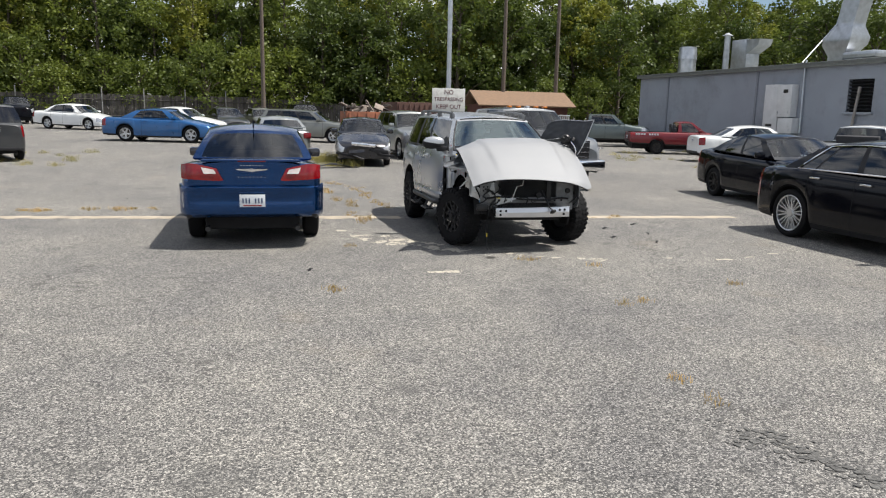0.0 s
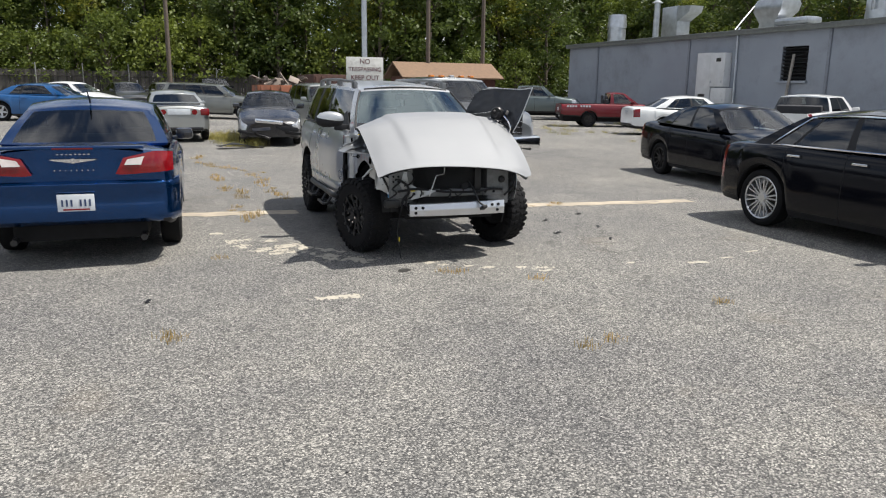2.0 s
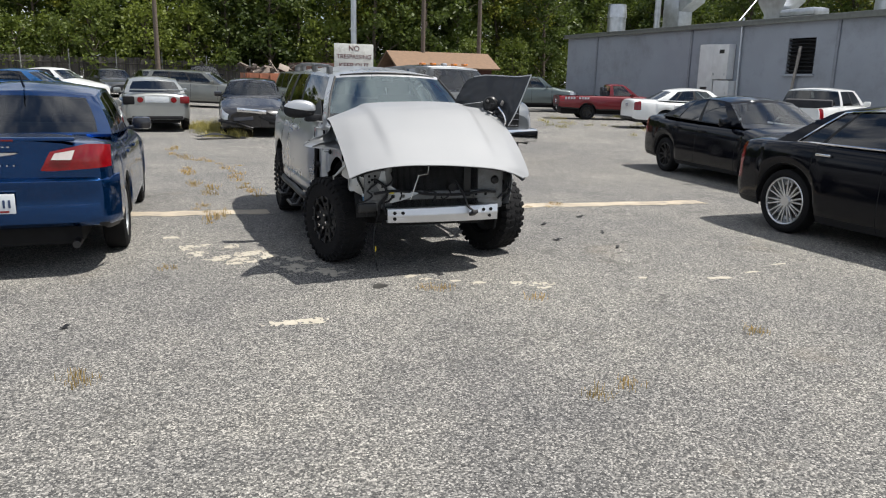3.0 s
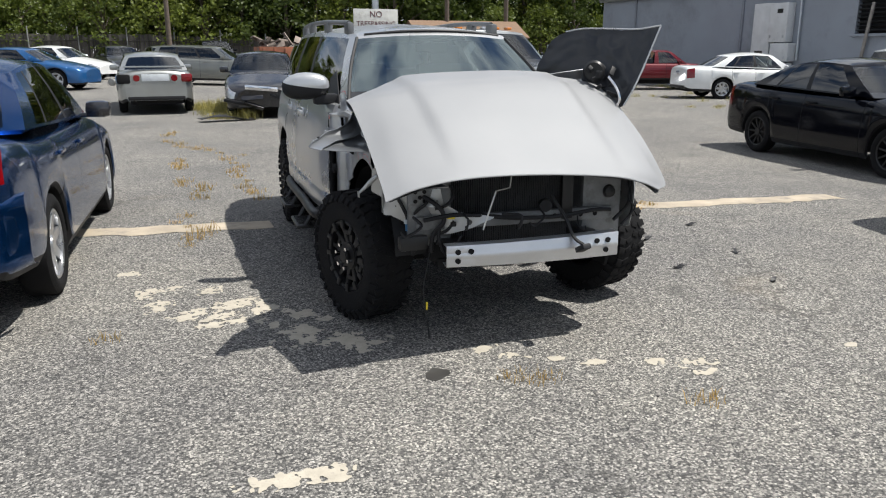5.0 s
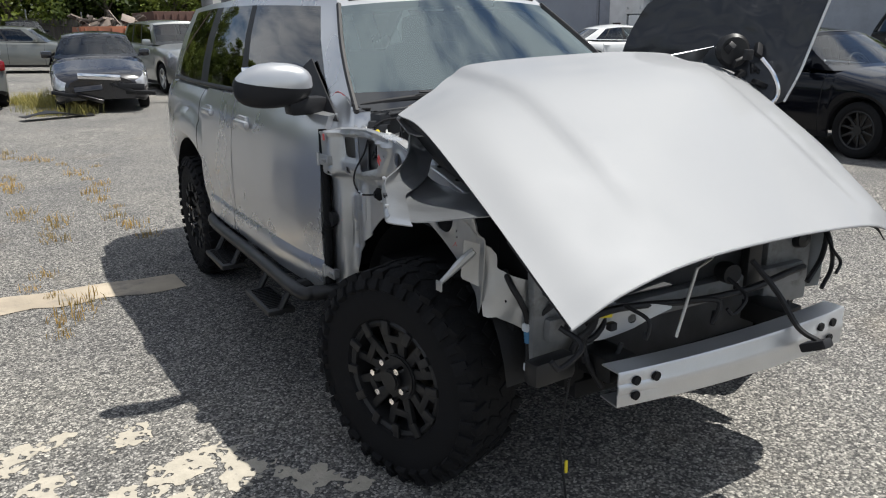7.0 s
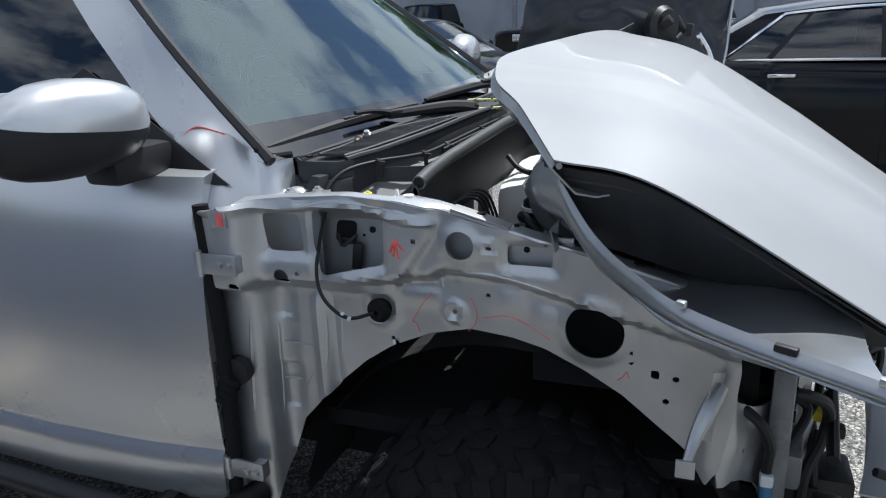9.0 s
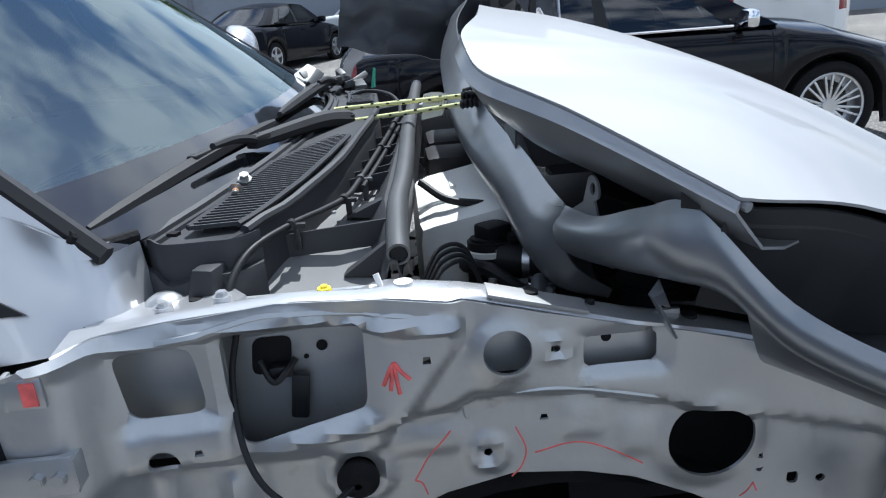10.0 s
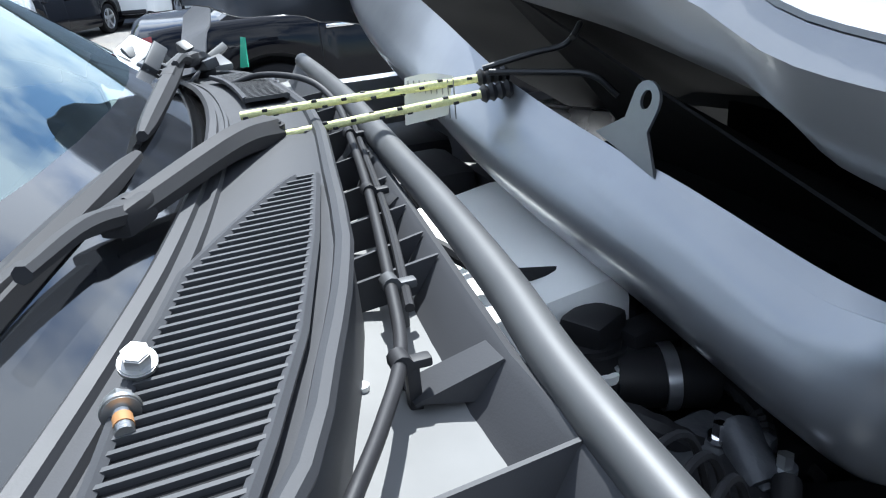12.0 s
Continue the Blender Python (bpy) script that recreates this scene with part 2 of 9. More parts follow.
def part(name, bm, material, parent=None, label="", angle=38):
    """Links a bmesh as one mesh object, under a thing or a part where one is given."""
    ob = new(name, bm if isinstance(bm, bpy.types.Mesh) else to_mesh(name, bm, material, angle))
    if parent:
        ob.parent = parent
    if label:
        ob["label"] = label
    return ob


def thing(name, label, category, group="", at=None):
    ob = new(name)
    ob.empty_display_size = 0.2
    if at is not None:
        ob.matrix_basis = at
    return tagged(ob, label, category, group)


def bm_box(center, size, bevel=0.0, m=None, bm=None):
    own = bmesh.new()
    bmesh.ops.create_cube(own, size=1)
    bmesh.ops.scale(own, vec=size, verts=own.verts)
    if bevel:
        bmesh.ops.bevel(own, geom=own.edges[:], offset=bevel, segments=2, profile=0.6, affect="EDGES")
    if m is not None:
        bmesh.ops.transform(own, matrix=m, verts=own.verts)
    bmesh.ops.translate(own, vec=center, verts=own.verts)
    return join(bm, own)


def join(bm, own):
    if bm is None:
        return own
    me = bpy.data.meshes.new("tmp")
    own.to_mesh(me)
    own.free()
    bm.from_mesh(me)
    bpy.data.meshes.remove(me)
    return bm


def bm_cyl(p0, p1, r0, r1=None, n=16, bm=None, bevel=0.0):
    own = bmesh.new()
    p0, p1 = Vector(p0), Vector(p1)
    d = p1 - p0
    bmesh.ops.create_cone(own, cap_ends=True, segments=n, radius1=r0, radius2=r0 if r1 is None else r1, depth=d.length)
    if bevel:
        ring = [e for e in own.edges if len(e.link_faces) == 2 and any(len(f.verts) > 4 for f in e.link_faces)]
        bmesh.ops.bevel(own, geom=ring, offset=bevel, segments=2, affect="EDGES")
    bmesh.ops.transform(own, matrix=Matrix.Translation((p0 + p1) / 2) @ d.to_track_quat("Z", "Y").to_matrix().to_4x4(), verts=own.verts)
    return join(bm, own)


def spline(pts, n=8):
    """A smooth line through points."""
    p = [Vector(q) for q in pts]
    if len(p) < 3:
        return p
    ext = [2 * p[0] - p[1]] + p + [2 * p[-1] - p[-2]]
    out = []
    for a, b, c, d in zip(ext, ext[1:], ext[2:], ext[3:]):
        for k in range(n):
            t = k / n
            out.append(0.5 * ((2 * b) + (c - a) * t + (2 * a - 5 * b + 4 * c - d) * t * t + (3 * b - a - 3 * c + d) * t**3))
    return out + [p[-1]]


def bm_tube(pts, r, n=10, bm=None, rib=0.0, cap=True):
    """A tube along a line; rib: ribs of that height, as on a corrugated hose."""
    own = bmesh.new()
    pts = [Vector(q) for q in pts]
    rings, side = [], None
    for i, q in enumerate(pts):
        d = (pts[min(i + 1, len(pts) - 1)] - pts[max(i - 1, 0)]).normalized()
        if side is None:
            side = d.orthogonal().normalized()
        side = (side - d * side.dot(d)).normalized()
        up = d.cross(side)
        rad = (r[i] if isinstance(r, (list, tuple)) else r) + (rib if i % 2 else 0)
        rings.append([own.verts.new(q + rad * (math.cos(a) * side + math.sin(a) * up)) for a in (2 * math.pi * k / n for k in range(n))])
    for a, b in zip(rings, rings[1:]):
        for k in range(n):
            own.faces.new((a[k], a[(k + 1) % n], b[(k + 1) % n], b[k]))
    if cap:
        own.faces.new(rings[0][::-1])
        own.faces.new(rings[-1])
    return join(bm, own)


def bm_grid(rows, bm=None, closed=False):
    """A sheet of quads through rows of points."""
    own = bm if bm is not None else bmesh.new()
    vs = [[own.verts.new(p) for p in row] for row in rows]
    for a, b in zip(vs, vs[1:]):
        m = len(a)
        for k in range(m if closed else m - 1):
            own.faces.new((a[k], a[(k + 1) % m], b[(k + 1) % m], b[k]))
    return own


def thicken(bm, t):
    """Gives a sheet a thickness."""
    bmesh.ops.recalc_face_normals(bm, faces=bm.faces)
    bmesh.ops.solidify(bm, geom=bm.faces[:], thickness=t)
    return bm


def bm_lathe(profile, n=32, axis="X", bm=None):
    """Turns a profile of (radius, along) round an axis through the origin."""
    own = bmesh.new()
    rows = []
    for k in range(n):
        a = 2 * math.pi * k / n
        c, s = math.cos(a), math.sin(a)
        rows.append([(h, r * c, r * s) if axis == "X" else (r * c, r * s, h) for r, h in profile])
    vs = [[own.verts.new(p) for p in row] for row in rows]
    for k in range(n):
        a, b = vs[k], vs[(k + 1) % n]
        for i in range(len(profile) - 1):
            own.faces.new((a[i], a[i + 1], b[i + 1], b[i]))
    return join(bm, own)


def bm_poly(pts, depth, bm=None, axis=2):
    """A flat outline drawn out to a depth along an axis."""
    own = bmesh.new()
    f = own.faces.new([own.verts.new(p) for p in pts])
    ex = bmesh.ops.extrude_face_region(own, geom=[f])
    v = [0, 0, 0]
    v[axis] = depth
    bmesh.ops.translate(own, vec=v, verts=[g for g in ex["geom"] if isinstance(g, bmesh.types.BMVert)])
    return join(bm, own)


def lerp(a, b, t):
    return a + (b - a) * t


def hump(v, c, w):
    return math.exp(-(((v - c) / w) ** 2))


def curve_at(pts, x):
    """Smooth interpolation in a table of (x, value)."""
    if x <= pts[0][0]:
        return pts[0][1]
    for (x0, v0), (x1, v1) in zip(pts, pts[1:]):
        if x <= x1:
            t = (x - x0) / (x1 - x0)
            return lerp(v0, v1, t)
    return pts[-1][1]


def ground_z(x, y):
    """The lot rises gently towards its far side."""
    s = min(max((10 - x) / 12, 0), 1)
    return 0.012 * max(0.0, min(y, 60) - 9) * s * s * (3 - 2 * s)

# ---- vehicles ----
WHEELS = {}


def tyre_mesh(r, w, rim, tread=0):
    key = ("tyre", round(r, 3), w, rim, tread)
    if key not in WHEELS:
        h = w / 2
        bm = bm_lathe([(rim, -h * 0.78), (rim + 0.012, -h * 0.9), (lerp(rim, r, 0.45), -h), (r - 0.035, -h * 0.96), (r - 0.008, -h * 0.8), (r, -h * 0.55), (r, h * 0.55), (r - 0.008, h * 0.8), (r - 0.035, h * 0.96), (lerp(rim, r, 0.45), h), (rim + 0.012, h * 0.9), (rim, h * 0.78)], 40)
        WHEELS[key] = to_mesh("wheel", bm, RUBBER)
    return WHEELS[key]


def tread_mesh(r, w, tread):
    """The lugs of an off-road tyre."""
    key = ("tread", round(r, 3), w, tread)
    if key not in WHEELS:
        bm, h = bmesh.new(), w / 2
        for k in range(tread):
            a = 2 * math.pi * k / tread
            rot = Matrix.Rotation(a, 4, "X")
            j = 0.5 * (k % 2)
            for x, sx, ln, tw in ((-0.36, 0.22, 0.040, 18), (-0.12, 0.20, 0.034, -24), (0.12, 0.20, 0.034, 24), (0.36, 0.22, 0.040, -18)):
                b = bm_box((0, 0, 0), (w * sx, ln, 0.026), 0.004, Matrix.Rotation(radians(tw), 4, "Z"))
                bmesh.ops.transform(b, matrix=rot @ Matrix.Translation((x * w, (0.3 + j) * 0.02 * (1 if x > 0 else -1), r - 0.008)), verts=b.verts)
                join(bm, b)
            for side in (-1, 1):
                b = bm_box((0, 0, 0), (0.02, 0.045 if k % 2 else 0.032, 0.05), 0.004)
                bmesh.ops.transform(b, matrix=rot @ Matrix.Translation((side * h * 0.94, 0, r - 0.034)) @ Matrix.Rotation(radians(side * -32), 4, "Y"), verts=b.verts)
                join(bm, b)
        WHEELS[key] = to_mesh("tread", bm, RUBBER)
    return WHEELS[key]


def rim_mesh(r, w, spokes, style, material):
    """A rim whose outer face looks along -X."""
    key = ("rim", round(r, 3), w, spokes, style, material.name)
    if key not in WHEELS:
        h = w / 2
        bm = bm_lathe([(r, h * 0.8), (r + 0.006, -h * 0.8), (r - 0.004, -h * 0.86), (r - 0.018, -h * 0.8), (r - 0.022, h * 0.5), (0.02, h * 0.55)], 40)
        for k in range(spokes):
            a = 2 * math.pi * k / spokes
            for off in {"twin": (-0.16, 0.16), "beadlock": (-0.34, 0.34)}.get(style, (0,)):
                wid = {"twin": 0.022, "thin": 0.030, "wide": 0.075, "beadlock": 0.034}[style]
                b = bm_box((0, 0, 0), (0.022, wid, r - 0.03), 0.006)
                for v in b.verts:
                    f = (v.co.z + r / 2) / r
                    v.co.y *= lerp(1.15, 0.8, f)
                    v.co.x += 0.02 * (1 - f) ** 2
                bmesh.ops.transform(b, matrix=Matrix.Rotation(a + off * 0.8, 4, "X") @ Matrix.Translation((-h * 0.62, 0, r / 2)), verts=b.verts)
                join(bm, b)
            if style == "beadlock":
                b = bm_box((-h * 0.60, 0, r * 0.66), (0.02, 0.085, 0.028), 0.006)
                bmesh.ops.transform(b, matrix=Matrix.Rotation(a, 4, "X"), verts=b.verts)
                join(bm, b)
        bm_cyl((-h * 0.5, 0, 0), (-h * 0.72, 0, 0), 0.085 if style == "beadlock" else 0.06, bm=bm, n=20, bevel=0.006)
        WHEELS[key] = to_mesh("rim", bm, material)
    return WHEELS[key]


def disc_mesh(r):
    key = ("disc", r)
    if key not in WHEELS:
        WHEELS[key] = to_mesh("brake_disc", bm_cyl((0.03, 0, 0), (0.05, 0, 0), r, n=28), mat("brake_iron", (0.07, 0.062, 0.056), 0.55, metal=0.6, vary=0.3))
    return WHEELS[key]


def add_wheel(parent, x, y, r, w, rim_r, spokes, style, rim_mat, steer=0.0, tread=0):
    """One wheel: tyre with its rim; it looks outwards to its side of the car."""
    side = -1 if x < 0 else 1
    ob = part("wheel", tyre_mesh(r, w, rim_r, tread), None, parent)
    ob.matrix_basis = pose(x, y, r, 0, 0, steer + (0 if side < 0 else 180))
    ob.matrix_basis = ob.matrix_basis @ Matrix.Rotation(radians(random.uniform(0, 60)), 4, "X")
    if tread:
        part("tread", tread_mesh(r, w, tread), None, ob)["kind"] = "stuff"
    part("rim", rim_mesh(rim_r, w, spokes, style, rim_mat), None, ob)
    part("brake_disc", disc_mesh(round(rim_r * 0.75, 3)), None, ob)
    return ob


def patches(rows, label):
    """Sorts the quads of a sheet by label(i, k) into one bmesh each."""
    out = {}
    for i in range(len(rows) - 1):
        for k in range(len(rows[i]) - 1):
            out.setdefault(label(i, k), []).append((rows[i][k], rows[i][k + 1], rows[i + 1][k + 1], rows[i + 1][k]))
    made = {}
    for key, quads in out.items():
        bm = bmesh.new()
        for q in quads:
            bm.faces.new([bm.verts.new(p) for p in q])
        bmesh.ops.remove_doubles(bm, verts=bm.verts, dist=1e-4)
        made[key] = bm
    return made


SECTION = ((0.93, 0.0, 0), (0.978, 0.10, 0), (0.995, 0.22, 0), (1.0, 0.38, 0), (0.992, 0.56, 0), (0.985, 0.72, 0), (0.965, 0.88, 0), (0.925, 0.985, 0), (0.86, 1.0, 0.22), (0.66, 1.0, 0.66), (0.35, 1.0, 0.93), (0.0, 1.0, 1.0))


def lower_body(c):
    """The sheet of the lower body: rows along the car, each from the left sill over the top to the right sill."""
    y0, y1 = c["yf"], c["yr"]
    ys = set()
    n = 60
    for i in range(n + 1):
        ys.add(round(lerp(y0, y1, i / n), 3))
    for d in (0.02, 0.05, 0.09, 0.14):
        ys |= {round(y0 + d, 3), round(y1 - d, 3)}
    for yw in (c["wf"], c["wr"]):
        if yw is None:
            continue
        for k in range(19):
            ys.add(round(yw - c["arch"] * math.cos(math.pi * k / 18), 3))
    for s in c["seams"]:
        ys |= {round(s - 0.005, 3), round(s + 0.005, 3)}
    ys = sorted(y for y in ys if y0 - 1e-6 <= y <= y1 + 1e-6)
    rows = []
    for y in ys:
        hw = c["W"] / 2 * curve_at(c["plan"], y)
        zl = curve_at(c["low"], y)
        for yw in (c["wf"], c["wr"]):
            if yw is not None and abs(y - yw) < c["arch"]:
                zl = max(zl, c["wheel"] + math.sqrt(c["arch"] ** 2 - (y - yw) ** 2))
        zs, zt = curve_at(c["shoulder"], y), curve_at(c["top"], y)
        flare = 0.0
        for yw in (c["wf"], c["wr"]):
            if yw is not None:
                flare = max(flare, c.get("flare", 0.012) * max(0.0, 1 - abs(y - yw) / (c["arch"] * 1.25)))
        half = []
        for fx, fz, ft in c.get("section", SECTION):
            z = lerp(zl, zs, fz) + (zt - zs) * ft
            if fz < 0.6:
                z = max(zl + 0.001 * len(half), min(z, zs))
            half.append((hw * fx + (flare * (1 - fz) if fz < 0.6 else 0), z))
        rows.append([Vector((-x, y, z)) for x, z in half] + [Vector((x, y, z)) for x, z in half[-2::-1]])
    return ys, rows


def greenhouse(g):
    """The cabin: a closed loop of columns from belt to roof, and the roof. g gives front/rear screen and side lines."""
    nf, lv = 7, (0.0, 0.05, 0.15, 0.3, 0.6, 0.86, 0.93, 1.0)
    us = sorted({0.0, 1.0} | {u for w in g["windows"] for u in w[:2]} | {k / 10 for k in range(1, 10)})
    cols = []
    for j in range(nf):
        f = j / nf
        cols.append(("front", f, Vector((-g["bx0"] * f, g["by0"] + g["bow"] * f ** g.get("bend", 2), g["bz0"])), Vector((-g["tx0"] * f, g["ty0"] + g["bow"] * 0.6 * f * f, g["tz0"] - 0.03 * f * f))))
    for u in us:
        bulge = math.sin(math.pi * u)
        bx = lerp(g["bx0"], g["bx1"], u) + g["bulge"] * bulge
        tx = lerp(g["tx0"], g["tx1"], u) + g["bulge"] * 0.8 * bulge
        cols.append(("side", u, Vector((-bx, lerp(g["by0"] + g["bow"], g["by1"] - g["bow"], u), lerp(g["bz0"], g["bz1"], u))),
                     Vector((-tx, lerp(g["ty0"] + g["bow"] * 0.6, g["ty1"] - g["bow"] * 0.6, u), lerp(g["tz0"], g["tz1"], u) - 0.03 + g["arc"] * bulge))))
    for j in range(nf - 1, -1, -1):
        f = j / nf
        cols.append(("rear", f, Vector((-g["bx1"] * f, g["by1"] - g["bow"] * f * f, g["bz1"])), Vector((-g["tx1"] * f, g["ty1"] - g["bow"] * 0.6 * f * f, g["tz1"] - 0.03 * f * f))))
    left = cols
    right = [(k, f, Vector((-b.x, b.y, b.z)), Vector((-t.x, t.y, t.z))) for k, f, b, t in cols[-2:0:-1]]
    loop = left + right + [left[0]]
    rows = []
    for v in lv:
        rows.append([b.lerp(t, v) + Vector((0, 0, 0)) + (Vector((-math.copysign(0.02, b.x) if abs(b.x) > 0.2 else 0, 0, 0)) * -math.sin(math.pi * v)) for _, _, b, t in loop])

    def label(i, k):
        a, b = loop[k], loop[k + 1]
        side = "l" if a[2].x + b[2].x < 0 else "r"
        kinds = {a[0], b[0]}
        if "front" in kinds and i <= 1:
            return "screen_band"
        if 1 <= i <= 5:
            if "front" in kinds:
                return "windscreen"
            if "rear" in kinds:
                if max(a[1], b[1]) > g.get("rear_glass", 1.0) + 1e-6:
                    return "paint"
                return "rear_window"
        if kinds == {"side"} and 1 <= i <= 5:
            lo, hi = min(a[1], b[1]), max(a[1], b[1])
            for n, w in enumerate(g["windows"]):
                if lo >= w[0] - 1e-6 and hi <= w[1] + 1e-6:
                    return ("window", n, side)
            if g["windows"] and g["windows"][0][0] < lo and hi < g["windows"][-1][1]:
                return ("pillar", sum(lo >= w[1] - 1e-6 for w in g["windows"]), side)
        return "paint"

    made = patches(rows, label)
    top = rows[-1]
    m = len(left)
    strip = []
    for i in range(m):
        a, b = left[i][3], Vector((-left[i][3].x, left[i][3].y, left[i][3].z))
        crown = g["crown"] * max(0.0, math.sin(math.pi * i / (m - 1))) ** 0.6 + 0.03 * (abs(a.x) / g["tx0"]) ** 2
        strip.append([a.lerp(b, q) + Vector((0, 0, crown * (1 - (2 * q - 1) ** 2))) for q in (0, 0.06, 0.2, 0.35, 0.5, 0.65, 0.8, 0.94, 1)])
    made["roof"] = bm_grid(strip)
    bmesh.ops.remove_doubles(made["roof"], verts=made["roof"].verts, dist=1e-4)
    return made


def put_greenhouse(parent, g, paint_mat, glass_mat, screen_mat, side_glass=None):
    made = greenhouse(g)
    part("cabin_frame", thicken(made.pop("paint"), 0.03), paint_mat, parent)
    part("roof", thicken(made.pop("roof"), 0.025), paint_mat, parent)
    for key in [k for k in made if k[0] == "pillar"]:
        part("pillar_trim", thicken(made.pop(key), 0.02), BLACK, parent)
    for key, bm in made.items():
        bmesh.ops.recalc_face_normals(bm, faces=bm.faces)
        if key == "screen_band":
            part("screen_band", bm, FRIT, parent)
            continue
        name = "windscreen" if key == "windscreen" else "rear_window" if key == "rear_window" else "side_window"
        part(name, bm, screen_mat if key == "windscreen" else glass_mat, parent)


def seats(parent, g, two_rows=True, material=None):
    """Dashboard, seats and a floor inside the cabin."""
    yb, w = g["by0"], g["bx0"]
    zb = g["bz0"]
    part("dashboard", bm_box((0, yb + 0.33, zb - 0.1), (w * 1.75, 0.42, 0.2), 0.05), BLACK, parent)
    for x in (-0.38, 0.38):
        bm = bm_box((x, yb + 1.12, zb - 0.42), (0.5, 0.5, 0.16), 0.05)
        bm_box((x, yb + 1.42, zb - 0.08), (0.48, 0.14, 0.62), 0.05, Matrix.Rotation(radians(-14), 4, "X"), bm)
        bm_box((x, yb + 1.52, zb + 0.3), (0.26, 0.1, 0.18), 0.04, None, bm)
        part("seat", bm, material or SEAT, parent)
    if two_rows:
        bm = bm_box((0, yb + 2.0, zb - 0.42), (w * 1.6, 0.5, 0.16), 0.05)
        bm_box((0, yb + 2.3, zb - 0.1), (w * 1.6, 0.14, 0.6), 0.05, Matrix.Rotation(radians(-16), 4, "X"), bm)
        part("rear_bench", bm, material or SEAT, parent)
    wheel = bm_lathe([(0.19 + 0.014 * math.cos(a), 0.014 * math.sin(a)) for a in (2 * math.pi * k / 8 for k in range(9))], 24, "Z")
    bm_box((0, 0, 0), (0.36, 0.04, 0.02), 0.008, None, wheel)
    bmesh.ops.transform(wheel, matrix=pose(0.38, yb + 0.66, zb - 0.02, 65), verts=wheel.verts)
    part("steering_wheel", wheel, BLACK, parent)


def car(name, label, at, c, paint_mat, category="car", rim=("thin", 10, ALLOY), tint=None, steer=0.0, rear_open=False, group="parked cars"):
    """A whole parked vehicle from a table of its lines; its front looks along -Y."""
    tint = tint or TINT
    root = thing(name, label, category, group, at)
    ys, rows = lower_body(c)
    n = len(SECTION)
    last = 2 * n - 2
    y0, y1 = c["yf"], c["yr"]

    def lab(i, k):
        y = (ys[i] + ys[i + 1]) / 2
        kk = min(k, last - 1 - k)
        side = "l" if k < last / 2 else "r"
        for s in c["seams"]:
            if abs(y - s) < 0.006 and kk <= 6:
                return ("door_gap", side, s)
        for nm, a, b, k0, k1 in c["lights"]:
            if a <= y <= b and k0 <= kk <= k1:
                return (nm, side)
        if c.get("bed") and c["bed"][0] < y < c["bed"][1] and kk >= 8:
            return "none"
        if c.get("cabin") and c["cabin"][0] < y < c["cabin"][1] and kk >= 9:
            return "none"
        if kk == 0 and not c.get("no_cladding"):
            return ("sill", side)
        return "paint"

    made = patches(rows, lab)
    made.pop("none", None)
    for end, sgn in ((0, 1), (-1, -1)):
        f = made["paint"].faces.new([made["paint"].verts.new(p) for p in rows[end]])
    part("body", made.pop("paint"), paint_mat, root, angle=50)
    for key, bm in made.items():
        if key[0] == "door_gap":
            part("door_gap", bm, DARK, root)
        elif key[0] == "sill":
            part("sill", bm, c.get("sill_mat", BLACK), root)
        else:
            kind = key[0]
            part({"head": "headlight", "tail": "tail_light", "white": "reversing_light"}[kind], bm, {"head": CLEARLENS, "tail": REDLENS, "white": CLEARLENS}[kind], root)
    put_greenhouse(root, c["g"], paint_mat, tint, c.get("screen", GLASS))
    seats(root, c["g"], c.get("two_rows", True))
    W, r = c["W"], c["wheel"]
    part("chassis", bm_box((0, (y0 + y1) / 2, 0.42), (W - 0.62, y1 - y0 - 0.3, 0.36), 0.04), DARK, root)
    for yw in (c["wf"], c["wr"]):
        for sx in (-1, 1):
            well = [[Vector((sx * x, yw - (c["arch"] - 0.004) * math.cos(a), r + (c["arch"] - 0.004) * math.sin(a))) for x in (W / 2 - 0.03, W / 2 - 0.36)] for a in [math.pi * k / 12 for k in range(13)]]
            part("wheel_well", bm_grid(well), DARK, root)
        for sx in (-1, 1):
            add_wheel(root, sx * (W / 2 - 0.025 - c["tw"] / 2), yw, r, c["tw"], c["rim_r"], rim[1], rim[0], rim[2], steer if yw == c["wf"] else 0)
    # mirrors and handles
    g = c["g"]
    for sx in (-1, 1):
        bm = bm_box((sx * (g["bx0"] + 0.15), g["by0"] + g["bow"] + 0.30, g["bz0"] + 0.07), (0.21, 0.11, 0.145), 0.05)
        bm_box((sx * (g["bx0"] + 0.03), g["by0"] + g["bow"] + 0.30, g["bz0"] + 0.02), (0.1, 0.06, 0.04), 0.012, None, bm)
        part("mirror", bm, c.get("mirror", paint_mat), root)
        for yh in c["handles"]:
            hw = W / 2 * curve_at(c["plan"], yh)
            zs = curve_at(c["shoulder"], yh)
            part("door_handle", bm_box((sx * (hw * 0.972 + 0.012), yh, zs - 0.10), (0.03, 0.20, 0.028), 0.01), c.get("handle", paint_mat), root)
    # nose and tail
    zt = c["low"][0][1]
    if c.get("grille"):
        gw, gz, gh = c["grille"]
        part("grille", bm_box((0, y0 + 0.005, gz), (gw, 0.05, gh), 0.012), c.get("grille_mat", BLACK), root)
        bm = bmesh.new()
        for k in range(4):
            bm_box((0, y0 - 0.022, gz + gh * (k / 3 - 0.5) * 0.8), (gw * 0.96, 0.012, 0.012), 0.003, None, bm)
        part("grille_bars", bm, CHROME, root)
        part("lower_intake", bm_box((0, y0 + 0.02, zt + 0.10), (gw * 1.2, 0.06, 0.12), 0.02), BLACK, root)
